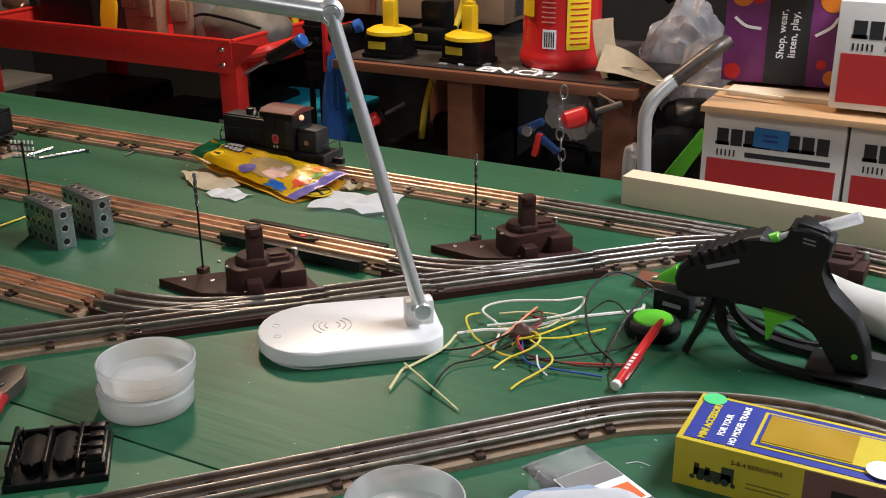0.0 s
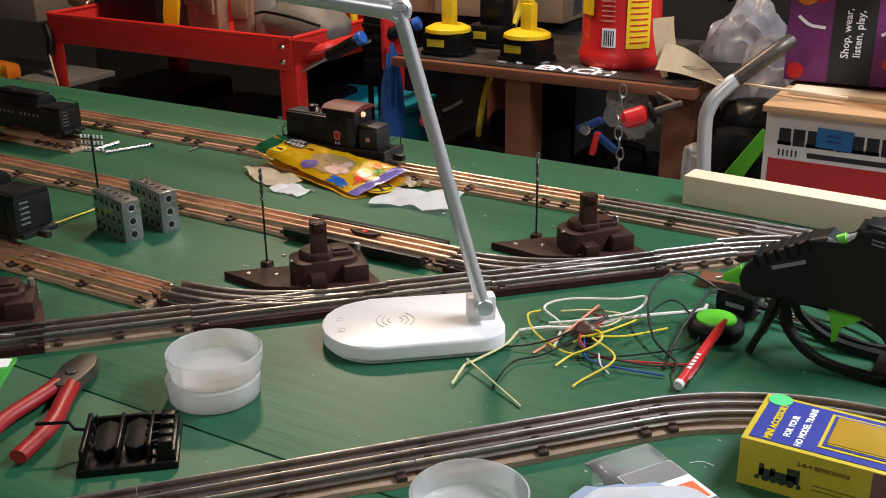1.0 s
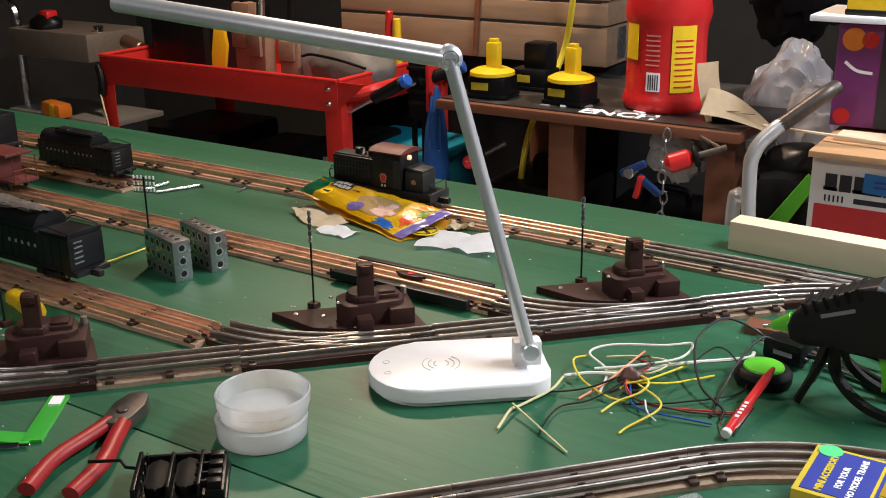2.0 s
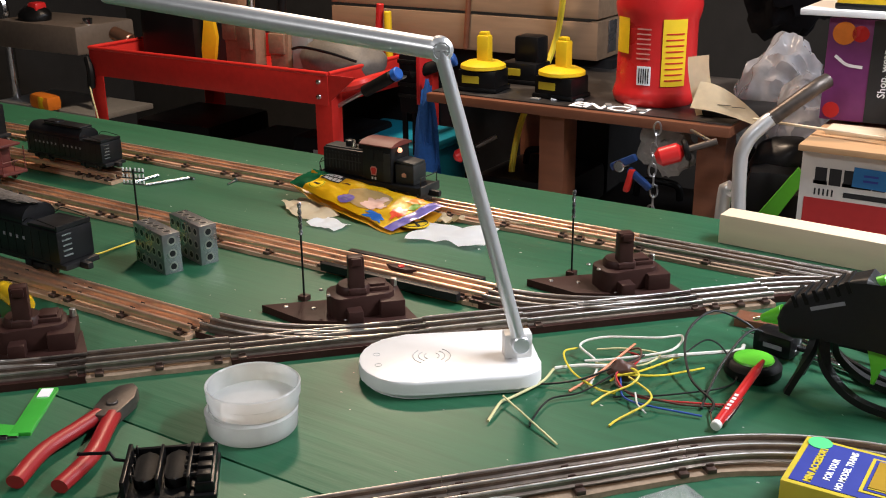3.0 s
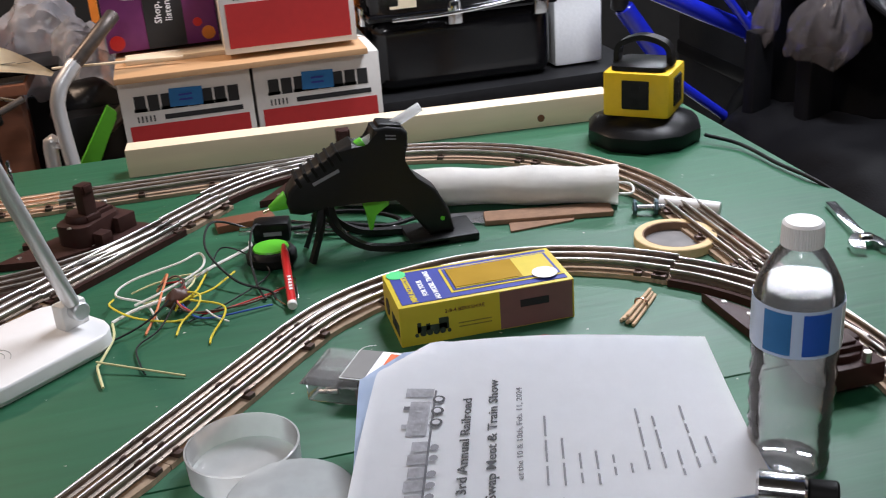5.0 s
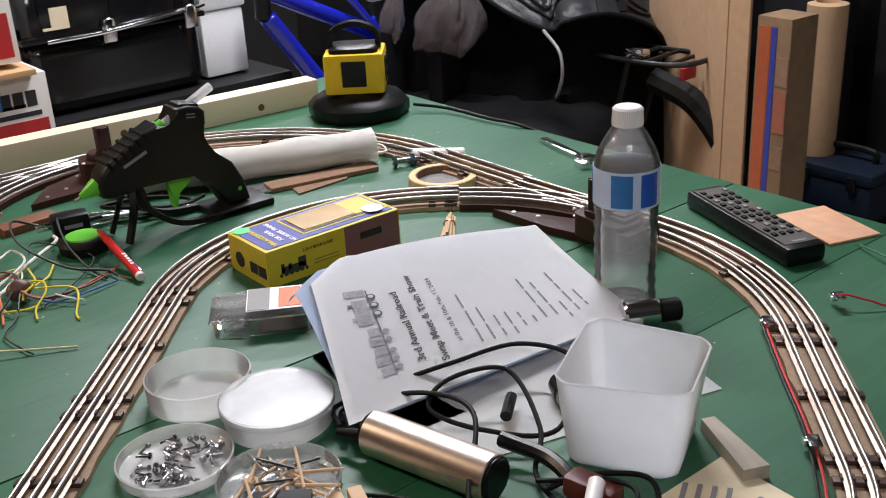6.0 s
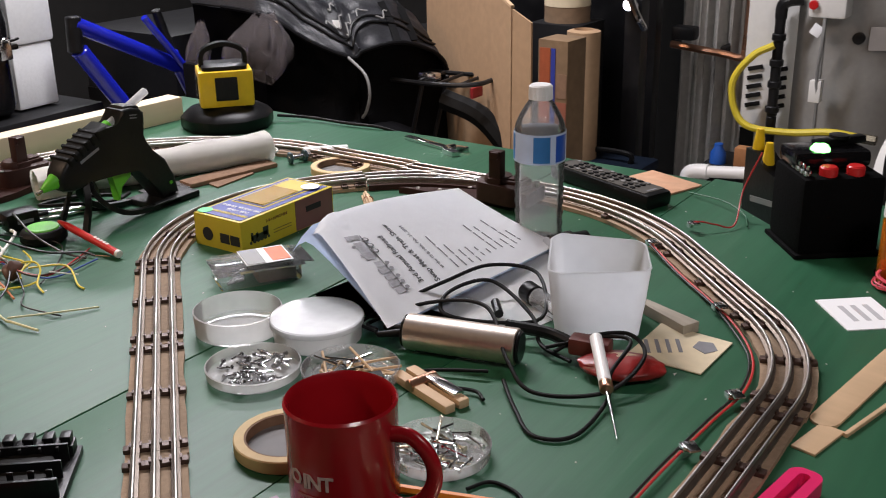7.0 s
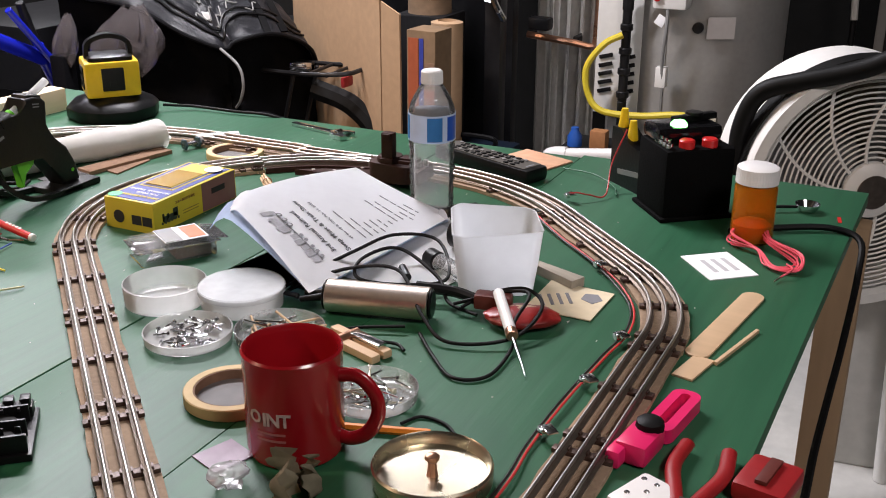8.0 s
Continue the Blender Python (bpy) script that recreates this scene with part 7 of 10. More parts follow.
part("contents", lathe([(0, 0.003), (0.0245, 0.003), (0.0245, 0.024), (0.018, 0.028), (0, 0.030)], seg=30), ORANGE, pb)

rw = on_table("red_wire_hank", 0.625, -0.850, -136, "tied hank of thin red wire", "wire hank")
rnd2 = random.Random(3)
for i in range(9):
    w, hgt = 0.014 + 0.014 * rnd2.random(), 0.003 + 0.016 * rnd2.random()
    L0, L1 = -0.075 + 0.02 * rnd2.random(), 0.055 + 0.02 * rnd2.random()
    P = [(L0, 0, hgt), (L0 * 0.6, w, hgt + 0.004), (0, w * 0.5, 0.010 + hgt * 0.5), (L1 * 0.7, w * 0.8, hgt), (L1, 0, 0.006), (L1 * 0.7, -w, 0.005), (0, -w * 0.4, 0.008), (L0 * 0.6, -w, hgt), (L0, 0, hgt)]
    part("strand", tube(P, 0.0012, seg=6, n=6), WIRE["pink"], rw)
part("tail", tube([(0.05, 0, 0.006), (0.075, -0.010, 0.010), (0.080, -0.030, 0.004)], 0.0012, seg=6), WIRE["pink"], rw)
part("bare_end", rod((0.080, -0.030, 0.004), (0.086, -0.042, 0.003), 0.0012, seg=6), BRASS, rw)
o = on_table("printed_card", 0.560, -0.808, 40, "white square card with faint grey printing", "card")
part("card", box(0.080, 0.065, 0.0012, (0, 0, 0)), PAPER, o)
for i in range(3):
    part("print_bar", box(0.04, 0.006, 0.0003, (0, -0.015 + i * 0.014, 0.0013)), mat("faint print", (0.5, 0.5, 0.52), 0.7, bump=0.0), o)


def craft_stick(x, y, ang, L, w, label):
    o = on_table("craft_stick", x, y, ang, label, "craft stick", "craft sticks")
    ol = round_rect(L, w, w / 2 - 0.0005, 6)
    part("stick", prism(ol, 0.0003, 0.0028, 0.0005), STICK, o)


craft_stick(0.393, -0.853, -8, 0.195, 0.026, "broad bare wooden craft stick lying flat")
o = on_table("wooden_offcut", 0.273, -0.845, -12, "short cut piece of wooden craft stick", "wood offcut")
part("piece", box(0.052, 0.022, 0.0025, (0, 0, 0), 0.0004), STICK, o)
o = on_table("wooden_splint", 0.339, -0.875, -14, "thin split wooden splint beside a craft stick", "wood offcut")
part("piece", box(0.10, 0.004, 0.004, (0, 0, 0), 0.0004), STICK, o)

# pink tube cutter
tc = on_table("tube_cutter", 0.128, -0.849, -8, "bright pink plastic tubing cutter with a black knob", "tube cutter")
tc.scale = (0.86, 0.86, 0.86)
ring = round_rect(0.095, 0.032, 0.012, 6)
b = bmesh.new()
lo_o = [b.verts.new((x + 0.035, y, 0.002)) for x, y in ring]
hi_o = [b.verts.new((x + 0.035, y, 0.018)) for x, y in ring]
ring2 = round_rect(0.072, 0.011, 0.005, 6)
lo_i = [b.verts.new((x + 0.038, y, 0.002)) for x, y in ring2]
hi_i = [b.verts.new((x + 0.038, y, 0.018)) for x, y in ring2]
k = len(ring)
for i in range(k):
    j = (i + 1) % k
    b.faces.new((lo_o[i], lo_o[j], hi_o[j], hi_o[i]))
    b.faces.new((lo_i[j], lo_i[i], hi_i[i], hi_i[j]))
    b.faces.new((hi_o[i], hi_o[j], hi_i[j], hi_i[i]))
    b.faces.new((lo_o[j], lo_o[i], lo_i[i], lo_i[j]))
part("frame", b, PINK, tc)
part("jaw", box(0.052, 0.034, 0.024, (-0.040, 0.004, 0.001), 0.006), PINK, tc)
part("jaw", box(0.030, 0.016, 0.020, (-0.066, 0.016, 0.001), 0.005), PINK, tc)
part("blade_bar", box(0.072, 0.006, 0.003, (0.038, 0, 0.004), 0.001), CHROME, tc)
b = lathe([(0, 0), (0.014, 0), (0.015, 0.003), (0.014, 0.010), (0.010, 0.013), (0, 0.013)], (-0.022, 0.002, 0.021), 12)
part("knob", b, BLACK_RUBBER, tc, "black knurled knob")

pl2 = cutters(0.022, -0.896, 181, "red-handled pliers lying open near the table edge", 1.1)
pl2.scale = (0.78, 0.78, 0.78)
o = on_table("outlet_plate", 0.030, -0.868, -22, "white plastic cover plate with small screws", "cover plate")
o.scale = (0.85, 0.85, 0.85)
part("plate", box(0.060, 0.046, 0.014, (-0.008, 0, 0), 0.005), WHITE_PLASTIC, o)
for px, py in ((-0.02, -0.012), (-0.02, 0.012), (0.010, 0.0), (-0.006, 0.0), (0.010, 0.015)):
    part("screw", lathe([(0, 0), (0.003, 0), (0.002, 0.001), (0, 0.0012)], (px, py, 0.0142), 10), GREY_STEEL, o)
o = on_table("red_tool_case", 0.085, -0.950, -10, "dark red plastic tool lying at the table edge", "tool")
part("shell", box(0.055, 0.044, 0.018, (0, 0.0, 0), 0.006), GRIP_RED, o)
part("rib", box(0.040, 0.010, 0.004, (0, 0.0, 0.018), 0.001), MAROON, o)
o = on_table("black_spoon", 0.818, -0.861, -62, "black handled measuring spoon near the table corner", "spoon")
part("handle", box(0.075, 0.007, 0.003, (-0.035, 0, 0.006), 0.001), BLACK_PLASTIC, o)
part("bowl", lathe([(0, 0), (0.012, 0.001), (0.017, 0.008), (0.0175, 0.012), (0.0165, 0.012), (0.011, 0.003), (0, 0.002)], (0.016, 0, 0), 24), CHROME, o)
o = on_table("red_tape_bit", 0.807, -0.922, 10, "tiny strip of red tape on the table", "tape scrap")
part("strip", box(0.025, 0.005, 0.0006, (0, 0, 0)), RED_PLASTIC, o)
o = thing("mains_cable", Matrix.Translation((0, 0, TT)), "black mains cable hanging over the table edge", "cable")
part("lead", tube([(0.682, -0.795, 0.004), (0.721, -0.854, 0.006), (0.750, -0.914, 0.006), (0.735, -0.956, 0.0), (0.682, -0.963, -0.03), (0.554, -0.964, -0.075), (0.447, -0.964, -0.09), (0.339, -0.965, -0.10), (0.232, -0.969, -0.10), (0.114, -0.971, -0.085), (0.017, -0.972, -0.12)], 0.0045), BLACK_RUBBER, o)

# foreground scraps by the mug
o = on_table("cream_packet", -0.099, -0.607, 30, "crumpled cream paper packet standing by the mug", "packet")
PACKET = mat("dull cream film", (0.36, 0.31, 0.22), 0.4, vary=0.35, grain=60, stain=25, bump=0.5, dirt=(0.10, 0.10, 0.07), dirt_amount=0.5)


def crushed(wide, high, deep, seed):
    """Stiff film standing in sharp folds."""
    def f(s, t):
        fold = 2 * abs((s * 3.3 + 0.5 * t + seed) % 1.0 - 0.5)
        return Vector(((s - 0.5) * wide * (1 - 0.25 * t), deep * (fold - 0.5) + 0.012 * noise.noise((s * 4, t * 3, seed)),
                       0.0008 + t * high * (0.72 + 0.5 * noise.noise((s * 3.1, seed, 0.4)))))
    return sheet(20, 10, f, 0.0006)


part("fold", crushed(0.060, 0.046, 0.016, 3.2), PACKET, o)
b = crushed(0.044, 0.028, 0.012, 7.7)
b.transform(Matrix.Translation((0.016, -0.018, 0)))
part("fold", b, PACKET, o)
part("print_bar", box(0.006, 0.0012, 0.012, (-0.014, -0.002, 0.002)), YELLOW, o)
o = on_table("lilac_card", -0.067, -0.522, -20, "small lilac film square on the table", "film scrap")
part("sheet", box(0.040, 0.036, 0.0015, (0, 0, 0)), mat("lilac plastic", (0.24, 0.18, 0.24), 0.25, vary=0.2, bump=0.05), o)
o = on_table("clear_scrap", -0.099, -0.552, 10, "crumpled clear plastic scrap", "film scrap")
part("film", lump(0.035, 0.03, 0.018, rough=0.5, seed=6, sub=3, crease=0.3), FILM, o)
o = on_table("orange_pencil", 0.026, -0.624, -72, "short orange pencil behind the mug", "pencil")
part("shaft", rod((-0.05, 0, 0.004), (0.045, 0, 0.004), 0.0038, seg=6), ORANGE, o)

# ---- behind the table: cart, bench, cartons ----
def at(name, x, y, z, ang, label, category, group=""):
    return thing(name, Matrix.Translation((x, y, z)) @ rotz(ang), label, category, group)


# red tool cart
ct = at("tool_cart", 0, 0, 0, 0, "red enamelled steel tool cart with a deep open tray", "tool cart")
X0, X1, Y0, Y1 = -2.17, -1.24, 1.285, 1.80
for x in (X0 + 0.02, X1 - 0.02):
    for y in (Y0 + 0.02, Y1 - 0.02):
        b = box(0.055, 0.004, 0.66, (x, y - 0.02 if y < 1.5 else y + 0.02, 0.08), 0.001)
        box(0.004, 0.045, 0.66, (x + (0.026 if x > -1.5 else -0.026), y, 0.08), 0.001, b)
        part("leg", b, RED, ct)
        part("caster", rod((x - 0.012, y, 0.04), (x + 0.012, y, 0.04), 0.04, seg=20), BLACK_RUBBER, ct)
part("front_panel", box(X1 - X0, 0.004, 0.082, ((X0 + X1) / 2, Y0 - 0.004, 0.690), 0.001), RED, ct)
part("rolled_edge", rod((X0, Y0 - 0.004, 0.774), (X1, Y0 - 0.004, 0.774), 0.006, seg=10), RED, ct)
part("back_panel", box(X1 - X0, 0.004, 0.082, ((X0 + X1) / 2, Y1, 0.690), 0.001), RED, ct)
for x in (X0, X1):
    part("side_panel", box(0.004, Y1 - Y0, 0.082, (x, (Y0 + Y1) / 2, 0.690), 0.001), RED, ct)
    part("rolled_edge", rod((x, Y0, 0.774), (x, Y1, 0.774), 0.006, seg=10), RED, ct)
part("tray", box(X1 - X0 - 0.01, Y1 - Y0 - 0.01, 0.006, ((X0 + X1) / 2, (Y0 + Y1) / 2, 0.690)), RED, ct)
part("lower_shelf", box(X1 - X0 - 0.01, Y1 - Y0 - 0.01, 0.05, ((X0 + X1) / 2, (Y0 + Y1) / 2, 0.16)), RED, ct)
for z in (0.712, 0.752):
    part("bolt", lathe([(0, 0), (0.008, 0), (0.006, 0.004), (0, 0.005)], (X1 - 0.03, Y0 - 0.0065, z), 14, rot=rotx(90)), CHROME, ct)
part("handle_bar", tube([(X1, Y0 + 0.02, 0.735), (X1 + 0.06, Y0 + 0.03, 0.745), (X1 + 0.085, Y0 + 0.10, 0.755), (X1 + 0.085, Y1 - 0.1, 0.755), (X1 + 0.06, Y1 - 0.03, 0.745), (X1, Y1 - 0.02, 0.735)], 0.014, n=4), RED, ct)
part("corner_gusset", prism([(0, 0), (0.09, 0), (0.0, -0.075)], 0, 0.004, rot=Matrix.Translation((X1, Y0, 0.772)) @ rotx(90)), RED, ct)


def hung_tool(x, y, z, ang, tilt, grip, label, r=0.016, L=0.11):
    """A hand tool hanging handle first."""
    o = at("hand_tool", x, y, z, ang, label, "hand tool", "hand tools on the cart")
    d = Vector((math.sin(radians(tilt)), 0, math.cos(radians(tilt))))
    part("grip", rod((0, 0, 0), d * L, r, seg=18, cap=0.4), grip, o)
    part("collar", rod(d * L, d * (L + 0.02), r * 1.08, seg=18), BLUE, o)
    part("shaft", rod(-d * 0.14, (0, 0, 0), r * 0.35, seg=10), GREY_STEEL, o)


hung_tool(-1.150, 1.315, 0.730, 0, 62, BLACK_RUBBER, "black gripped hand tool in the cart rail")
hung_tool(-1.060, 1.40, 0.770, 20, 70, BLACK_RUBBER, "blue and black gripped hand tool in the cart rail")
o = at("tool_pouch", -1.058, 1.42, 0.665, 0, "black and red webbed tool pouch hanging from the cart", "pouch")
part("strap", box(0.016, 0.006, 0.17, (-0.020, -0.02, -0.16), 0.002), BLACK_CLOTH, o)
part("strap", box(0.014, 0.006, 0.12, (0.012, -0.022, -0.11), 0.002), BLACK_CLOTH, o)
part("pouch", box(0.075, 0.055, 0.17, (0, 0, 0.0), 0.018), BLACK_CLOTH, o)
part("red_trim", box(0.012, 0.060, 0.15, (0.032, -0.004, 0.03), 0.004), RED_PLASTIC, o)
for i in range(4):
    part("rib", box(0.070, 0.006, 0.010, (0, -0.028, 0.045 + i * 0.03), 0.002), BLACK_RUBBER, o)
o = at("blue_bag", -0.995, 1.375, 0.0, 10, "hanging blue cloth bag beside the red cart", "bag")
part("cloth", lump(0.085, 0.08, 0.77, (0, 0, 0.0), 0.18, 7, 5, 4, crease=0.25), mat("blue cloth", (0.01, 0.07, 0.26), 0.8, vary=0.25, grain=120, stain=8, bump=0.4), o)
o = at("teal_bin", -1.25, 1.62, 0.0, 0, "teal plastic storage bin under the bench", "storage bin")
part("tub", box(0.30, 0.26, 0.52, (0, 0, 0), 0.02), TEAL, o)
part("lid", box(0.32, 0.28, 0.03, (0, 0, 0.52), 0.01), TEAL, o)

# cart contents
o = at("grey_tool_bag", -1.36, 1.50, 0.697, -12, "grey padded tool bag lying in the cart", "tool bag")
part("bag", lump(0.30, 0.20, 0.150, (0, 0, 0), 0.10, 5, 2, 4, crease=0.06), GREY_CLOTH, o)
part("seam", tube([(-0.13, -0.075, 0.10), (-0.05, -0.10, 0.115), (0.06, -0.095, 0.11), (0.13, -0.06, 0.09)], 0.004), BLACK_CLOTH, o)
for i, (x, w, h, mm, nm) in enumerate(((-1.66, 0.07, 0.20, LEATHER, "suede tool holder standing in the cart"), (-1.74, 0.06, 0.24, LEATHER, "brown leather tool holder standing in the cart"), (-1.58, 0.06, 0.17, LEATHER, "tan suede pouch standing in the cart"))):
    o = at("leather_holder", x, 1.46 + 0.02 * i, 0.697, 8 * i - 8, nm, "tool holder", "leather tool holders")
    b = box(w, 0.045, h, (0, 0, 0), 0.012)
    for v in b.verts:
        v.co.x *= 1 + 0.25 * (v.co.z / h) + 0.05 * noise.noise(v.co * 30)
    part("pocket", b, LEATHER, o)
    part("flap", box(w * 0.9, 0.012, h * 0.35, (0, -0.030, h * 0.45), 0.005), LEATHER, o)
    part("tool_end", rod((0, 0, h - 0.01), (0.01, 0, h + 0.09), 0.013, seg=14), BLACK_RUBBER if i else CHROME, o)
o = at("yellow_level", -1.885, 1.50, 0.697, 12, "yellow handled tool standing in the cart", "hand tool")
part("blade", prism([(-0.030, 0), (0.020, 0), (0.038, 0.10), (0.030, 0.16), (0.0, 0.17)], -0.008, 0.008, 0.002, rot=rotx(90)), YELLOW, o)
o = at("black_case", -2.02, 1.62, 0.697, 0, "black plastic case lying in the cart tray", "case")
part("shell", box(0.24, 0.32, 0.20, (0, 0, 0), 0.03), BLACK_PLASTIC, o)
o = at("clamp_handle", -2.20, 1.45, 0.772, 0, "copper coloured clamp end beside the cart", "clamp")
part("cylinder", rod((-0.05, 0, 0.02), (0.03, 0, 0.0), 0.022, seg=18), COPPER, o)
part("hook", tube([(0.02, -0.17, -0.03), (0.04, -0.18, -0.07), (0.035, -0.18, -0.12)], 0.012), BLACK_RUBBER, o)
part("cord", tube([(0.03, -0.185, -0.08), (0.045, -0.19, -0.14), (0.06, -0.19, -0.21), (0.055, -0.19, -0.25)], 0.0025), WIRE["cream"], o)
o = at("chrome_tool", -1.33, 1.62, 0.697, 0, "red handled pliers standing in the cart", "hand tool")
part("grip", rod((0, 0, 0), (0.02, 0, 0.22), 0.011, seg=14), RED_PLASTIC, o)
part("grip", rod((0.05, 0, 0), (0.045, 0, 0.20), 0.011, seg=14), YELLOW, o)
o = at("silver_dispenser", -1.52, 1.52, 0.697, 10, "grey metal tool end standing in the cart", "hand tool")
part("head", box(0.06, 0.04, 0.15, (0, 0, 0), 0.014), GREY, o)

# under the cart
for x, w, h, mm, nm in ((-1.95, 0.30, 0.34, BLACK_PLASTIC, "black plastic tool case on the cart shelf"), (-1.62, 0.28, 0.30, DARK, "dark grey power tool case on the cart shelf"), (-1.38, 0.16, 0.36, BLACK_CLOTH, "black cloth bag on the cart shelf")):
    o = at("tool_case", x, 1.52, 0.21, 4, nm, "tool case", "cases under the cart")
    part("shell", box(w, 0.30, h, (0, 0, 0), 0.02), mm, o)
    part("handle", tube([(-w * 0.25, -0.15, h * 0.7), (-w * 0.2, -0.185, h * 0.72), (w * 0.2, -0.185, h * 0.72), (w * 0.25, -0.15, h * 0.7)], 0.010), BLACK_RUBBER, o)
    part("rib", box(w * 0.9, 0.006, 0.012, (0, -0.152, h * 0.45), 0.002), DARK, o)
    part("badge", box(w * 0.3, 0.004, 0.03, (0.02, -0.1515, h * 0.82), 0.001), RED_PLASTIC if w > 0.29 else GREY, o)

# shelf trolley at the far left
o = at("shelf_trolley", -2.80, 1.62, 0, 0, "steel tube trolley with a grey tray", "trolley")
for x in (-0.24, 0.22):
    part("upright", rod((x, 0, 0), (x, 0, 0.80), 0.018, seg=14), CHROME, o)
part("upright_bend", tube([(-0.24, 0, 0.78), (-0.25, 0, 0.84), (-0.32, 0, 0.87), (-0.5, 0, 0.87)], 0.018), CHROME, o)
part("tray", box(0.44, 0.26, 0.10, (0.03, 0.05, 0.68), 0.01), mat("brown grey tray", (0.13, 0.105, 0.085), 0.5, vary=0.2), o)
part("shelf", box(0.56, 0.26, 0.02, (0.03, 0.05, 0.455), 0.004), GREY, o)
o = at("tape_measure", -2.75, 1.53, 0.476, -10, "orange and yellow tape measure on the trolley shelf", "tape measure")
part("case", box(0.14, 0.06, 0.055, (0, 0, 0), 0.02), ORANGE, o)
part("band", box(0.05, 0.064, 0.050, (0.02, 0, 0.002), 0.015), YELLOW, o)
o = at("red_tool", -2.84, 1.60, 0.745, 0, "red and black tool lying in the trolley tray", "hand tool")
part("body", lump(0.14, 0.1, 0.09, rough=0.2, seed=4, sub=3), BLACK_PLASTIC, o)
part("cap", box(0.05, 0.05, 0.04, (0.02, 0, 0.06), 0.012), RED_PLASTIC, o)

# brown workbench
wb = at("workbench", 0, 0, 0, 0, "brown wooden workbench with a worn black top", "workbench")
part("top", box(0.77, 0.56, 0.022, (-0.555, 1.575, 0.730), 0.002), WOOD, wb)
part("top_skin", box(0.76, 0.53, 0.003, (-0.555, 1.580, 0.7521), 0), DARK_TOP, wb, "worn black top surface")
for x in (-0.605, -0.230):
    part("leg", box(0.066, 0.070, 0.73, (x, 1.40 if x != -0.605 else 1.36, 0), 0.003), WOOD, wb)
part("leg", box(0.066, 0.070, 0.73, (-0.895, 1.80, 0), 0.003), WOOD, wb)
part("leg", box(0.066, 0.070, 0.73, (-0.230, 1.80, 0), 0.003), WOOD, wb)
part("apron", box(0.70, 0.02, 0.05, (-0.555, 1.82, 0.680), 0.002), WOOD, wb)
word("ENCH", 0.070, pose(-0.470, 1.345, 0.7556, 0, 0, 1), PAPER, wb, "lettering", 0.002)
BT = 0.755


def tool_battery(x, y, ang, up, label):
    o = at("tool_battery", x, y, BT, ang, label, "battery", "power tool batteries")
    part("pack", box(0.105, 0.085, 0.055, (0, 0, 0), 0.010), BLACK_PLASTIC, o)
    part("foot", box(0.112, 0.092, 0.012, (0, 0, 0.0), 0.005), BLACK_PLASTIC, o)
    part("badge", box(0.045, 0.002, 0.018, (-0.015, -0.0435, 0.022), 0), mat("yellow badge", (0.55, 0.42, 0.02), 0.5, bump=0.0), o)
    if up:
        part("cap", lathe([(0, 0.076), (0.040, 0.072), (0.056, 0.064), (0.057, 0.056), (0.050, 0.053), (0, 0.053)], seg=28), YELLOW, o, "yellow battery collar")
        part("stem", box(0.032, 0.030, 0.066, (0.004, 0, 0.070), 0.006), YELLOW, o)
        part("stem_top", box(0.022, 0.020, 0.012, (0.004, 0, 0.132), 0.003), YELLOW, o)
    else:
        part("tower", box(0.07, 0.06, 0.07, (0.01, 0.01, 0.05), 0.010), BLACK_PLASTIC, o)
    return o


tool_battery(-0.832, 1.390, 6, True, "black power tool battery with a yellow stem")
tool_battery(-0.622, 1.405, -4, True, "black power tool battery with a yellow collar")
tool_battery(-0.790, 1.535, 0, False, "black power tool battery standing behind")

cn = at("plastic_tub_jar", -0.412, 1.475, BT, 0, "large red plastic coffee jar with yellow label", "jar")
part("shell", lathe([(0, 0.004), (0.088, 0.0), (0.096, 0.008), (0.099, 0.022), (0.096, 0.034), (0.092, 0.045), (0.090, 0.16), (0.091, 0.19), (0.097, 0.21), (0.099, 0.225), (0.094, 0.26), (0.07, 0.28), (0, 0.28)], seg=56), RED_PLASTIC, cn)


def jar_patch(a0, a1, z0, z1, m, name, r=0.0935, lab=""):
    P = [(r * math.cos(radians(a0 + (a1 - a0) * i / 8)), r * math.sin(radians(a0 + (a1 - a0) * i / 8)), (z0 + z1) / 2) for i in range(9)]
    h = (z1 - z0) / 2
    part(name, sweep(P, [(0.0006, h), (-0.0006, h), (-0.0006, -h), (0.0006, -h)]), m, cn, lab)


jar_patch(-62, -26, 0.050, 0.20, mat("yellow label", (0.80, 0.55, 0.02), 0.4, vary=0.06, bump=0.02), "label", lab="yellow label panel")
jar_patch(-96, -76, 0.052, 0.095, PAPER, "barcode_panel")
for i in range(5):
    jar_patch(-93 + i * 3.2, -91.6 + i * 3.2, 0.056, 0.090, INK, "barcode_bar", 0.0945)
for i in range(7):
    jar_patch(-98, -78, 0.110 + i * 0.011, 0.113 + i * 0.011, mat("pink print", (0.6, 0.25, 0.2), 0.5, bump=0.0), "print_bar", 0.0935)
for i in range(9):
    jar_patch(-57, -31, 0.062 + i * 0.013, 0.065 + i * 0.013, RED, "print_bar", 0.0948)
jar_patch(-140, -112, 0.12, 0.20, YELLOW, "label", 0.0935)

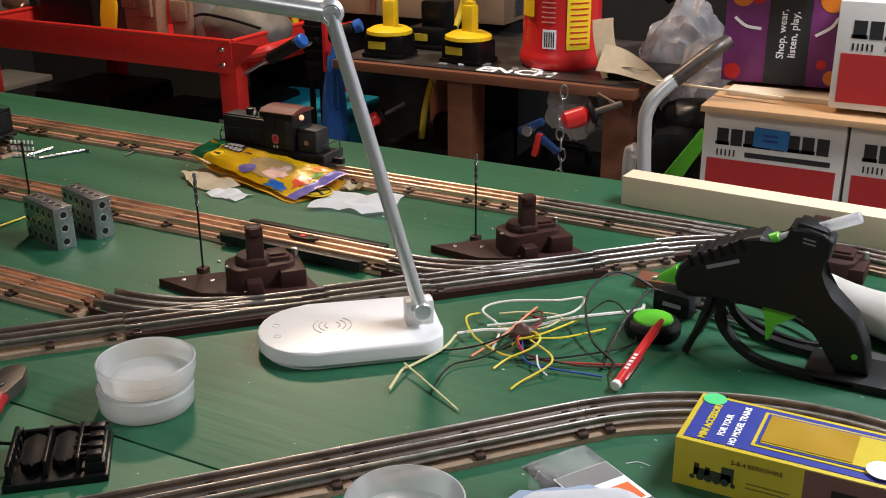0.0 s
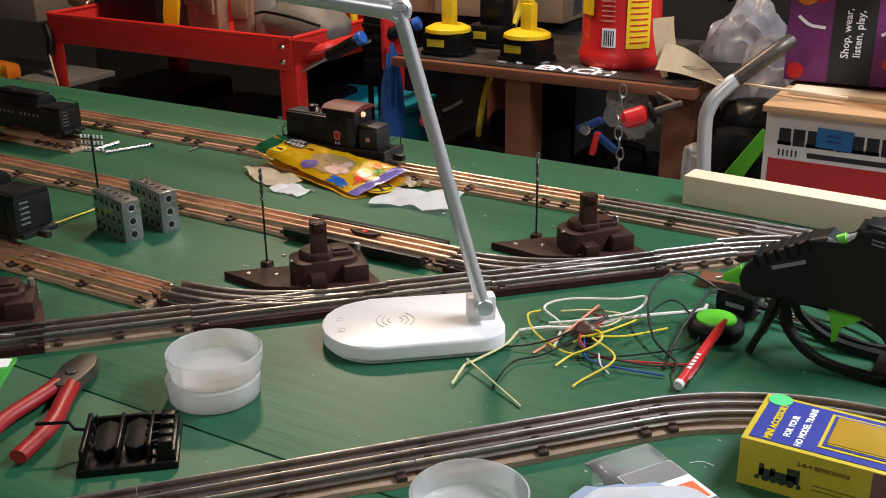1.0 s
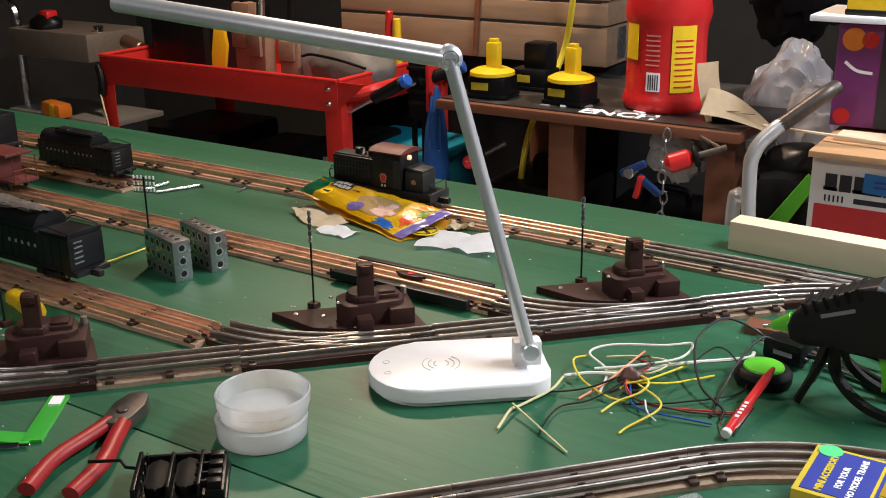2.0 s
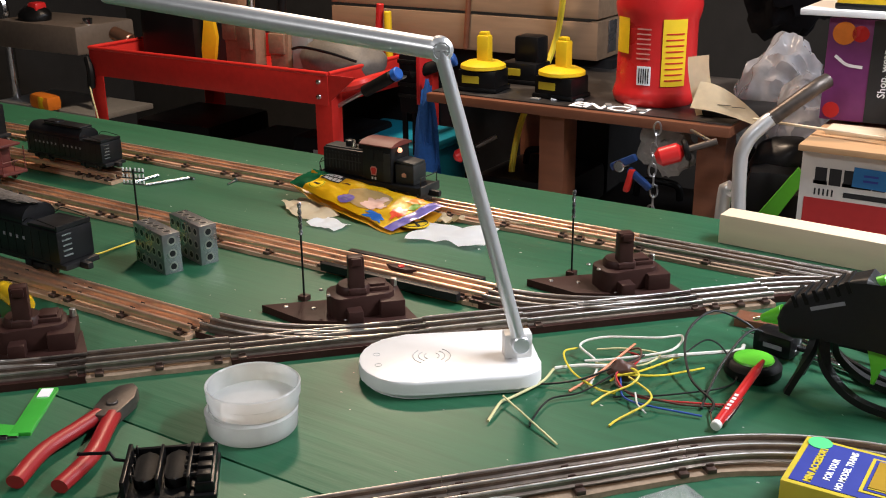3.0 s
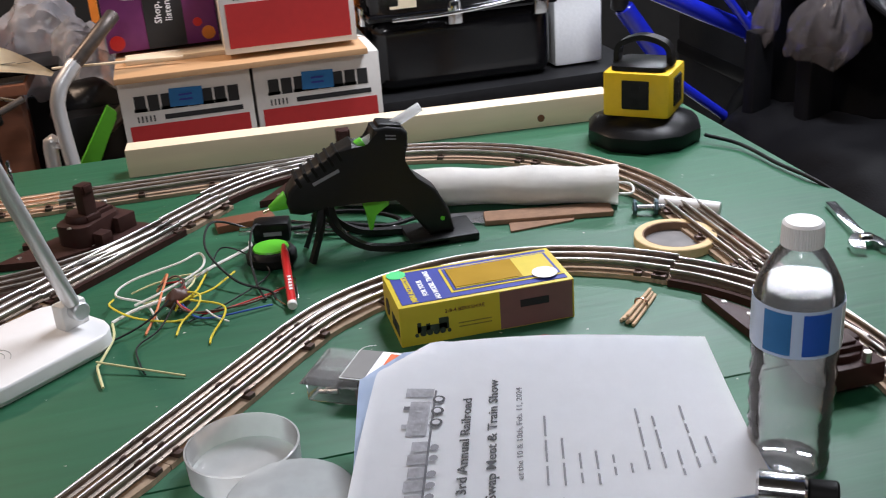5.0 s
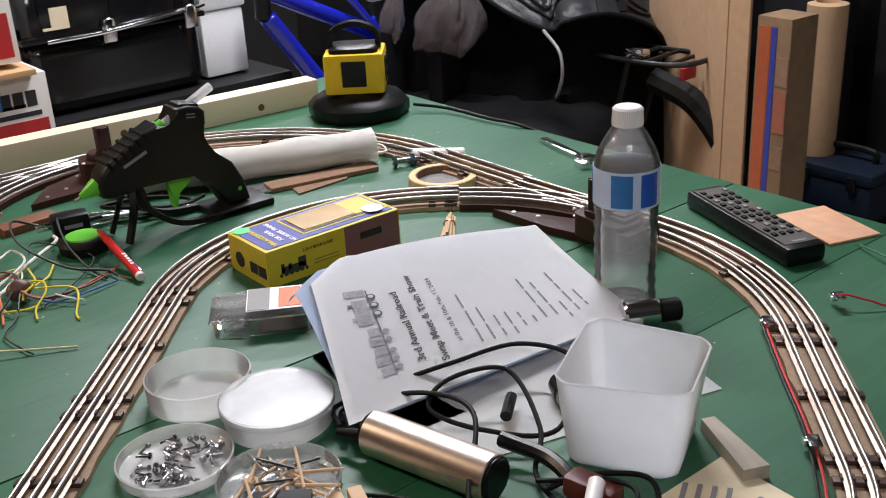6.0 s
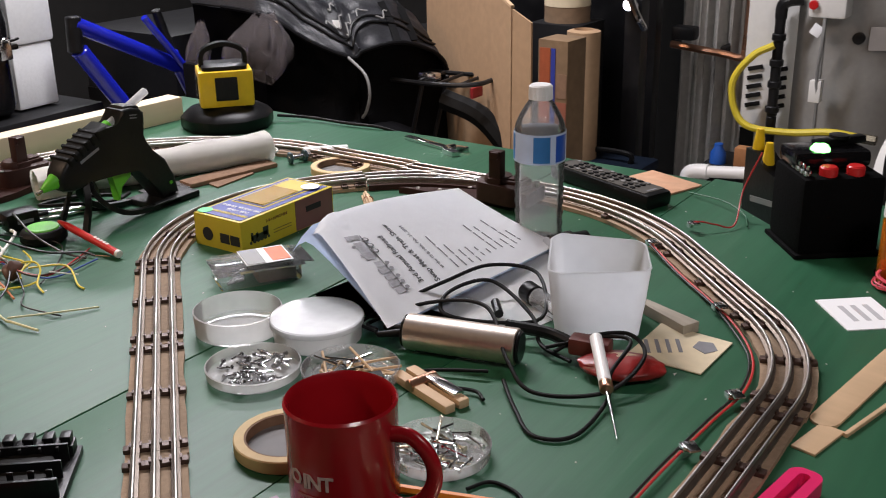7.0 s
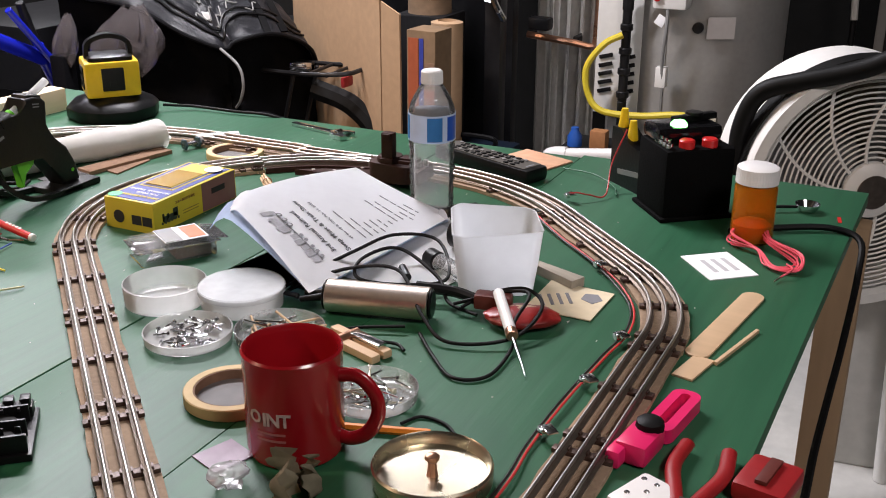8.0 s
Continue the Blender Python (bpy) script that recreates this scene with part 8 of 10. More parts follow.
nt = at("folded_note", -0.232, 1.330, BT, 0, "folded cream instruction leaflet leaning on the bench", "leaflet")
part("leaf", sheet(10, 12, lambda s, t: Vector((-0.060 + 0.03 * s + 0.028 * t * t, 0.02 + 0.05 * s, 0.002 + 0.128 * (1 - t) + 0.01 * math.sin(3 * t))), 0.0007), CREAM, nt)
part("leaf", sheet(12, 10, lambda s, t: Vector((-0.030 + 0.145 * s, -0.03 + 0.055 * t + 0.02 * s, 0.004 + 0.075 * math.cos(1.65 * s) * (0.35 + 0.65 * t))), 0.0007), CREAM, nt)
for i in range(3):
    part("print_bar", box(0.028, 0.004, 0.0006, (0.005 + i * 0.03, -0.012 + i * 0.008, 0.034 + (0.004 if i == 1 else 0)), rot=rotz(8)), INK, nt)
o = at("black_tray", -0.19, 1.45, BT, 4, "flat black tray on the bench", "tray")
part("tray", box(0.16, 0.16, 0.014, (0, 0, 0), 0.004), BLACK_PLASTIC, o)
for i in range(7):
    o = at("small_offcut", -0.66 + i * 0.045, 1.345 + 0.02 * (i % 3), BT, 30 * i, "small pale offcut lying on the bench", "offcut", "offcuts on the bench")
    part("chip", box(0.022 + 0.004 * (i % 3), 0.014, 0.004, (0, 0, 0), 0.001), PAPER if i % 2 else GREY, o)

# wooden crate and boards behind the bench
cr = at("wooden_crate", -1.14, 1.86, 0, 0, "old wooden crate of planks on a shelf behind the bench", "crate")
# support added under the crate, painted near black for the dark beneath the bench
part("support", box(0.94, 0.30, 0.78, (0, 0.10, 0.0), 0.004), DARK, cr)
for z, h in ((0.785, 0.105), (0.895, 0.06), (0.96, 0.07)):
    part("plank", box(0.90, 0.022, h - 0.004, (0.0, -0.10, z), 0.003), OLD_WOOD, cr)
part("end_plank", box(0.022, 0.34, 0.105, (0.44, 0.06, 0.785), 0.003), OLD_WOOD, cr)
part("end_plank", box(0.022, 0.34, 0.06, (0.44, 0.06, 0.895), 0.003), OLD_WOOD, cr)
part("bracket", box(0.004, 0.05, 0.085, (0.453, -0.02, 0.80), 0.001), GREY_STEEL, cr)
part("cover", box(0.92, 0.36, 0.016, (0, 0.06, 1.03), 0.002), OLD_WOOD, cr)
o = at("yellow_cable", -0.80, 1.70, 0, 0, "yellow extension cable hanging behind the bench", "cable")
part("lead", tube([(0.04, 0.0, 1.15), (0.02, 0.02, 0.95), (-0.02, 0.04, 0.80), (-0.04, -0.1, 0.62), (-0.045, -0.15, 0.40), (-0.04, -0.15, 0.20)], 0.009), WIRE["yellow"], o)
o = at("dark_post", -1.10, 1.745, 0.79, 4, "dark tool shaft leaning against the crate", "tool")
part("shaft", rod((0, 0, 0.0), (0.02, 0, 0.3), 0.008), WOOD, o)

# under the bench: clamps, chain, clutter
def grip_clamp(x, y, z, ang, tilt, m, L, r, label):
    o = at("bar_clamp", x, y, z, ang, label, "clamp", "clamps under the bench")
    d = Vector((math.cos(radians(tilt)), 0, math.sin(radians(tilt))))
    part("handle", rod((0, 0, 0), d * L, r, seg=20, cap=0.5), m, o)
    part("ferrule", rod(d * L, d * (L + 0.012), r * 1.15, seg=20), BLACK_RUBBER, o)
    part("bar", rod(d * L, d * (L + 0.07), r * 0.35, seg=10), GUNMETAL, o)
    if y < 1.2:
        part("hook", rod(d * (L + 0.06), (0.08, 0.115, 0.034), 0.004, seg=8), GREY_STEEL, o)


grip_clamp(-0.275, 1.15, 0.705, 25, 18, RED_PLASTIC, 0.058, 0.020, "red handled clamp hanging under the bench")
grip_clamp(-0.880, 1.33, 0.585, 30, 28, RED_PLASTIC, 0.050, 0.017, "red handled clamp under the bench end")
o = at("blue_clamp", -0.385, 1.255, 0.60, 0, "blue and red spring clamp hanging under the bench", "clamp")
CLAMP_BLUE = mat("dark blue plastic", (0.010, 0.035, 0.13), 0.45, vary=0.2, grain=70, stain=10, bump=0.1)
part("arm", box(0.066, 0.016, 0.018, (0.0, 0, 0.050), 0.006, rot=roty(-28)), CLAMP_BLUE, o)
part("arm", box(0.066, 0.016, 0.016, (0.030, 0, 0.018), 0.006, rot=roty(35)), CLAMP_BLUE, o)
part("jaw", box(0.014, 0.018, 0.055, (0.005, -0.002, -0.008), 0.005, rot=roty(14)), RED, o)
part("pivot", rod((-0.01, -0.016, 0.05), (-0.01, 0.016, 0.05), 0.013, seg=18), CHROME, o)
ch = at("steel_chain", -0.322, 1.262, 0.40, 0, "rusty steel chain hanging from the bench", "chain")
for i in range(15):
    b = bmesh.new()
    P = [(0.008 * math.cos(2 * math.pi * k / 12), 0, 0.0145 * math.sin(2 * math.pi * k / 12)) for k in range(13)]
    tube(P, 0.0024, b, 7, 1, False)
    b.transform(Matrix.Translation((0.004 * math.sin(i), 0, 0.012 + 0.0235 * i)) @ rotz(90 * (i % 2) + 20))
    part("link", b, GREY_STEEL, ch)
o = at("white_rag", -0.345, 1.40, 0.60, 10, "pale grey rag hanging under the bench", "rag")
part("cloth", lump(0.13, 0.06, 0.13, rough=0.3, seed=9, sub=4, crease=0.3, flat=False), mat("grey rag", (0.30, 0.29, 0.28), 0.9, vary=0.2, grain=120, stain=8, bump=0.4), o)
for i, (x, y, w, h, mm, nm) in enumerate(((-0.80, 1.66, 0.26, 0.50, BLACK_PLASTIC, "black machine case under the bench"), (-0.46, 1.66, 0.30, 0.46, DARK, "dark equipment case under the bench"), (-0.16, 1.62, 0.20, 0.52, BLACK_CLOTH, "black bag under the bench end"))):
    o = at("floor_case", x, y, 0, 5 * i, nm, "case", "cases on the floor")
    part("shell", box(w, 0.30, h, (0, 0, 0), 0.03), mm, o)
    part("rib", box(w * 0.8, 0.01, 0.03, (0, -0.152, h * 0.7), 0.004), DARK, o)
    part("grip", tube([(-w * 0.2, 0, h), (-w * 0.15, 0, h + 0.04), (w * 0.15, 0, h + 0.04), (w * 0.2, 0, h)], 0.010), BLACK_RUBBER, o)
o = at("lime_machine", -0.055, 1.345, 0, 8, "black and lime green power tool standing on the floor", "power tool")
part("body", box(0.16, 0.14, 0.68, (0, 0, 0), 0.04), BLACK_PLASTIC, o)
part("lime_panel", prism([(-0.05, 0.50), (0.03, 0.62), (0.05, 0.60), (-0.01, 0.50), (0.04, 0.46), (0.02, 0.44)], 0.0, 0.012, 0.002, rot=Matrix.Translation((0, -0.080, 0.075)) @ rotx(90)), GREEN_PLASTIC, o)
part("head", lump(0.16, 0.10, 0.10, (0, 0.02, 0.63), 0.2, seed=2, sub=3), BLACK_PLASTIC, o)

# tubular chair frame
o = at("tube_chair_frame", 0, 0, 0, 0, "bent silver tube chair frame behind the table", "chair frame")
part("tube", tube([(-0.072, 1.138, 0.0), (-0.076, 1.138, 0.40), (-0.094, 1.138, 0.69), (-0.088, 1.138, 0.760), (-0.060, 1.149, 0.801), (-0.045, 1.157, 0.815)], 0.0145, seg=14), ALU, o)
# same tube past the bend, its shade painted in with a darker metal
part("tube", tube([(-0.047, 1.156, 0.813), (0.014, 1.19, 0.868), (0.035, 1.22, 0.885)], 0.0148, seg=14), GUNMETAL, o, "upper tube darkened to show its shade")
part("tube", tube([(-0.04, 1.30, 0.62), (0.04, 1.26, 0.70), (0.10, 1.28, 0.76)], 0.0145, seg=14), GUNMETAL, o)
part("tube", tube([(-0.13, 1.16, 0.0), (-0.13, 1.16, 0.60), (-0.115, 1.16, 0.66)], 0.0145, seg=14), ALU, o)
# crinkled bags
for i, (x, y, z, sx, sy, sz) in enumerate(((-0.155, 1.62, 0.60, 0.22, 0.20, 0.30), (-0.05, 1.50, 0.56, 0.20, 0.18, 0.28))):
    o = at("clear_plastic_bag", x, y, 0.0, 20 * i, "crinkled clear plastic bag stuffed behind the bench", "plastic bag", "crinkled plastic bags")
    part("film", lump(sx, sy, sz, (0, 0, z), 0.25, 3.2, 12 + i, 5, crease=0.28, flat=False), FILM, o)
    part("stand", box(0.12, 0.12, z + 0.06, (0, 0, 0), 0.01), DARK, o)

# cartons
def carton(x0, x1, y, z0, z1, depth, label, tape=True, name="shipping_carton"):
    o = at(name, (x0 + x1) / 2, y + depth / 2, z0, 0, label, "carton", "printed cartons")
    w, h = x1 - x0, z1 - z0
    fy = -depth / 2
    part("carton", box(w, depth, h, (0, 0, 0), 0.0025), CARTON_WHITE, o)
    part("red_band", box(w - 0.022, 0.0012, h * 0.46, (0, fy - 0.0004, 0.012)), CARTON_RED, o, "red printed band")
    zt = h * 0.665
    k = 8
    for i in range(k):
        lw = (w - 0.05) / k
        px = -w / 2 + 0.025 + lw * (i + 0.5)
        b = box(lw * 0.82, 0.0012, h * 0.165, (px, fy - 0.0004, zt))
        if i % 3 != 1:
            box(lw * 0.98, 0.0012, h * 0.035, (px, fy - 0.0004, zt), 0, b)
        part("logo_bar", b, INK, o)
    for i in range(5):
        part("logo_tick", box(0.003, 0.0012, h * 0.065, (-w / 2 + 0.030 + i * 0.008, fy - 0.0004, h * 0.555), 0), INK, o)
    part("slogan_bar", box(w * 0.60, 0.0012, h * 0.050, (0.030, fy - 0.0004, h * 0.562)), INK, o)
    if tape:
        tape_ = part("tape_patch", box(w * 0.25, 0.0014, h * 0.19, (-0.002, fy - 0.0022, h * 0.68), 0, rot=roty(2)), TAPE_BLUE, o, "blue masking tape patch")
        part("tape_mark", box(w * 0.10, 0.0008, h * 0.02, (-0.002, fy - 0.0032, h * 0.79)), BOX_BLUE, tape_)
        part("tape_mark", box(w * 0.10, 0.0008, h * 0.02, (-0.002, fy - 0.0032, h * 0.74)), BOX_BLUE, tape_)
    part("top_seam", box(w, 0.004, 0.0006, (0, 0, h)), CARDBOARD, o)
    return o


o = at("low_stand", 0.285, 1.30, 0, 0, "dark wooden stand carrying the stacked cartons", "stand")
part("top", box(0.58, 0.34, 0.02, (0, 0, 0.55), 0.002), WOOD, o)
for x in (-0.26, 0.26):
    for y in (-0.14, 0.14):
        part("leg", box(0.04, 0.04, 0.55, (x, y, 0), 0.002), WOOD, o)
carton(0.022, 0.284, 1.14, 0.571, 0.768, 0.30, "white and red printed carton with blue tape")
carton(0.290, 0.552, 1.14, 0.571, 0.768, 0.30, "white and red printed carton with blue tape")
o = at("plywood_board", 0.272, 1.275, 0.7695, 0.5, "orange brown plywood board laid on the cartons", "board")
part("board", box(0.505, 0.33, 0.012, (0, 0, 0), 0.001), mat("plywood", (0.50, 0.30, 0.15), 0.6, vary=0.15, grain=40, stain=4, bump=0.1, stretch=(0.15, 1, 1)), o)
part("lath", box(0.46, 0.06, 0.010, (0.0, -0.03, 0.0122), 0.001), PINE, o)
o = at("wooden_strip", 0.0, 1.20, 0.7935, -8, "thin pale wooden strip sticking out over the chair", "wood strip")
part("strip", box(0.26, 0.008, 0.004, (0.03, 0, 0), 0.0005), PINE, o)
carton(0.243, 0.513, 1.15, 0.7925, 0.985, 0.26, "white and red printed carton stacked on plywood")
pp = at("printed_parcel", 0.120, 1.385, 0.7925, 3, "purple printed parcel box with a black band", "parcel")
part("parcel", box(0.232, 0.16, 0.20, (0, 0, 0), 0.002), PURPLE, pp)
part("band", box(0.080, 0.0012, 0.199, (0.008, -0.0808, 0.0005)), INK, pp, "black printed band")
part("arrow", sweep(smooth_line([(-0.098, -0.0812, 0.128), (-0.075, -0.0812, 0.112), (-0.045, -0.0812, 0.108)]), [(0.0003, 0.003), (-0.0003, 0.003), (-0.0003, -0.003), (0.0003, -0.003)]), PAPER, pp)
part("arrow", sweep(smooth_line([(0.058, -0.0812, 0.100), (0.085, -0.0812, 0.118), (0.098, -0.0812, 0.138)]), [(0.0003, 0.003), (-0.0003, 0.003), (-0.0003, -0.003), (0.0003, -0.003)]), PAPER, pp)
for i, (cx_, cz, r_) in enumerate(((-0.085, 0.185, 0.028), (-0.055, 0.172, 0.020), (0.09, 0.180, 0.030), (-0.10, 0.012, 0.020), (0.095, 0.02, 0.018), (0.075, 0.045, 0.012))):
    zc = max(r_, min(0.2 - r_, cz))
    part("print_spot", lathe([(0, 0), (r_ * 0.8, 0), (r_ * 0.8, 0.0008), (0, 0.0008)], (max(-0.115 + r_, min(0.115 - r_, cx_)), -0.0802, zc), 20, rot=rotx(90)), ORANGE if i % 2 == 0 else RED_PLASTIC, pp)
for i, t_ in enumerate(("Shop, wear,", "listen, play,")):
    word(t_, 0.0205, Matrix.Translation((-0.004 + i * 0.022, -0.0822, 0.10)) @ rotx(90) @ rotz(90), PAPER, pp, "print", 0.0003)
o = at("yellow_case", 0.10, 1.36, 1.0, 0, "yellow and black box lying on top of the parcel", "box")
part("tray", box(0.24, 0.20, 0.012, (-0.02, 0, 0), 0.002), PAPER, o)
part("shell", box(0.20, 0.15, 0.10, (0.02, 0, 0.012), 0.008), YELLOW, o)
part("edge", box(0.204, 0.154, 0.012, (0.02, 0, 0.012), 0.004), BLACK_PLASTIC, o)
o = at("orange_post", -0.03, 1.62, 0, 0, "orange painted post standing behind the parcel", "post")
part("post", box(0.018, 0.018, 1.02, (0, 0, 0), 0.002), ORANGE, o)
o = at("orange_post", 0.565, 1.46, 0, 0, "orange painted post standing behind the cartons", "post")
part("post", box(0.022, 0.018, 1.10, (0, 0, 0), 0.002), ORANGE, o)
o = at("dark_fabric", -0.22, 1.85, 0.0, 0, "black and white fabric bundle hanging at the wall", "fabric")
part("cloth", lump(0.30, 0.14, 0.44, (0, 0, 0.86), 0.3, 5, 21, 4, crease=0.3, flat=False), BLACK_CLOTH, o)
part("hanger", rod((0, 0.0, 1.2), (0, 0.0, 2.5), 0.004, seg=6), GREY_STEEL, o)
for i in range(5):
    part("stripe", tube([(-0.08 + i * 0.03, -0.07, 1.02), (-0.05 + i * 0.02, -0.085, 1.08), (0.0 + i * 0.015, -0.07, 1.16)], 0.006), FAN_WHITE, o)

# black storage case, foam, bin
cs = at("storage_case", 0.776, 1.42, 0.630, 0, "large black plastic storage case with silver latches", "storage case")
part("body", box(0.385, 0.28, 0.165, (0, 0, 0), 0.045, seg=5), GLOSS_BLACK, cs)
dome = [(-0.140, 0.0), (-0.142, 0.06), (-0.128, 0.11), (-0.095, 0.150), (-0.04, 0.170), (0.04, 0.170), (0.095, 0.150), (0.128, 0.11), (0.142, 0.06), (0.140, 0.0)]
b = bmesh.new()
rows_ = [[b.verts.new((x, a * k, 0.168 + c * k)) for a, c in dome] for x, k in ((-0.194, 0.80), (-0.190, 0.90), (-0.180, 0.96), (-0.16, 1.0), (0.16, 1.0), (0.180, 0.96), (0.190, 0.90), (0.194, 0.80))]
for p_, q_ in zip(rows_, rows_[1:]):
    for k in range(len(dome) - 1):
        b.faces.new((p_[k], p_[k + 1], q_[k + 1], q_[k]))
b.faces.new(rows_[0])
b.faces.new(rows_[-1][::-1])
part("lid", b, GLOSS_BLACK, cs, "domed glossy lid")
for x in (-0.145, 0.0, 0.145):
    part("lid_rib", sweep([(x - 0.010, 0, 0.168), (x + 0.010, 0, 0.168)], [(a * 1.025, c * 1.025) for a, c in dome]), GLOSS_BLACK, cs)
part("lid_lip", box(0.400, 0.296, 0.014, (0, 0, 0.160), 0.005), GLOSS_BLACK, cs)
for x in (-0.02, 0.165):
    part("latch", box(0.030, 0.010, 0.042, (x, -0.147, 0.140), 0.003), CHROME, cs)
    part("latch_loop", tube([(x - 0.010, -0.152, 0.175), (x - 0.008, -0.156, 0.190), (x + 0.008, -0.156, 0.190), (x + 0.010, -0.152, 0.175)], 0.0022, n=3), CHROME, cs)
part("seam_rod", tube([(-0.15, -0.150, 0.162), (-0.02, -0.154, 0.165), (0.165, -0.150, 0.182), (0.2, -0.148, 0.186)], 0.004), CHROME, cs)
part("side_latch", box(0.010, 0.03, 0.04, (-0.206, -0.1, 0.15), 0.003), CHROME, cs)
part("sticker", box(0.055, 0.0012, 0.046, (-0.125, -0.1440, 0.185), rot=rotx(-3)), CREAM, cs, "pale paper sticker")
o = at("grey_bin", 0.86, 1.42, 0, 2, "dark grey plastic bin under the storage case", "storage bin")
part("tub", box(0.66, 0.34, 0.59, (0, 0, 0), 0.02), DARK, o)
part("lid", box(0.68, 0.36, 0.038, (0, 0, 0.591), 0.012), DARK, o)
for i in range(6):
    part("rib", box(0.02, 0.01, 0.2, (-0.26 + i * 0.1, -0.173, 0.33), 0.003), DARK, o)
cs.scale = (1.09, 1.0, 1.03)
fm = at("foam_block", 1.058, 1.42, 0.630, 2, "upright white packing foam block", "foam packing")
part("block", box(0.120, 0.20, 0.16, (0, 0, 0.004), 0.008), FOAM, fm)
part("block", box(0.128, 0.21, 0.24, (0.004, 0, 0.165), 0.010), FOAM, fm)

# ---- beyond the right end of the table ----
bk = thing("bicycle", pose(0, 0, 0), "blue framed bicycle parked behind the table end", "bicycle")
hd_ = Vector((1.075, 1.24, 0.868))
st = Vector((1.62, 1.24, 0.600))
bb_ = Vector((1.275, 1.24, 0.585))
part("top_tube", rod(hd_ + (st - hd_) * 0.10, st, 0.021, seg=18), BIKE_BLUE, bk)
part("down_tube", rod(hd_ + Vector((0.065, 0, -0.095)), Vector((1.27, 1.24, 0.59)), 0.023, seg=18), BIKE_BLUE, bk)
part("seat_tube", rod(Vector((1.44, 1.24, 0.72)), Vector((1.66, 1.24, 0.26)), 0.019, seg=18), BIKE_BLUE, bk)
part("seat_stay", rod(Vector((1.34, 1.22, 0.83)), Vector((1.50, 1.20, 0.62)), 0.010, seg=12), BIKE_BLUE, bk)
part("chain_stay", rod(Vector((1.27, 1.24, 0.585)), Vector((1.66, 1.24, 0.28)), 0.012, seg=12), BIKE_BLUE, bk)
part("head_lug", rod(hd_ + Vector((0.055, 0.0, -0.10)), hd_ + Vector((0.060, 0, -0.010)), 0.020, seg=18), BLACK, bk)
for cx_, r_ in ((1.72, 0.33),):
    P = [(cx_ + r_ * math.cos(2 * math.pi * i / 40), 1.24, 0.335 + r_ * math.sin(2 * math.pi * i / 40)) for i in range(41)]
    tyre = part("tyre", tube(P, 0.022, seg=10, n=1, curved=False), BLACK_RUBBER, bk)
    P = [(cx_ + (r_ - 0.03) * math.cos(2 * math.pi * i / 40), 1.24, 0.335 + (r_ - 0.03) * math.sin(2 * math.pi * i / 40)) for i in range(41)]
    rim = part("rim", tube(P, 0.010, seg=8, n=1, curved=False), GREY_STEEL, tyre)
    for i in range(14):
        a = 2 * math.pi * i / 14
        part("spoke", rod((cx_, 1.24, 0.335), (cx_ + (r_ - 0.035) * math.cos(a), 1.24, 0.335 + (r_ - 0.035) * math.sin(a)), 0.0014, seg=5), GREY_STEEL, tyre)
part("seat_post", rod((1.44, 1.24, 0.72), (1.40, 1.24, 0.84), 0.013, seg=12), BLACK, bk)
part("chain_ring", rod((1.30, 1.20, 0.42), (1.30, 1.205, 0.42), 0.08, seg=28), BLACK, bk)

# heap of black bags and packs
bp = thing("backpack", pose(1.62, 0.865, 0), "large black nylon backpack heaped beside the table", "backpack")
# lid paler than the body cloth: the light on it is put into its colour
PACK_TOP_LIT = mat("nylon lid in lit grey", (0.042, 0.043, 0.050), 0.38, spec=0.5, vary=0.35, grain=200, stain=9, bump=0.35)
PACK_RIDGE = smooth_line([(-0.16, 0.30, 0.855), (-0.12, 0.082, 0.832), (-0.07, -0.042, 0.763), (-0.02, -0.133, 0.724), (0.01, -0.151, 0.739), (0.10, -0.209, 0.752), (0.25, -0.226, 0.693), (0.34, -0.20, 0.60)], 6)


def ridge(s):
    k = s * (len(PACK_RIDGE) - 1)
    i = min(int(k), len(PACK_RIDGE) - 2)
    return Vector(PACK_RIDGE[i]).lerp(Vector(PACK_RIDGE[i + 1]), k - i)


def folds(s, t, seed):
    return 0.022 * abs(noise.noise((s * 5 + seed, t * 3.5 + s * 3, 1.0))) + 0.011 * noise.noise((s * 14, t * 9 + seed, 4.0)) + 0.004 * noise.noise((s * 31 + t * 12, t * 22, seed))


def pack_lid(s, t):
    # from the drooping front edge up and back over the top
    back = Vector((0.16, 0.30, 0.24 * (1 - 0.55 * s)))
    q = ridge(s) + back * t + Vector((0, 0, 0.055 * math.sin(math.pi * min(1, t * 1.15)) * (1 - 0.5 * s)))
    return q + Vector((-0.3, -0.2, 1)) * folds(s, t, 3)


def pack_front(s, t):
    # from the floor up to just under the lid's edge, hollow under the overhang
    top = ridge(s) + Vector((0.035, 0.03, -0.008))
    foot = Vector((top.x + 0.03, top.y + 0.03, 0.0))
    q = foot.lerp(top, t)
    q += Vector((-0.06, -0.05, 0)) * math.sin(math.pi * min(1, t * 1.05)) ** 2
    return q + Vector((-1, -0.7, 0.2)) * folds(s * 1.4, t * 3, 8)


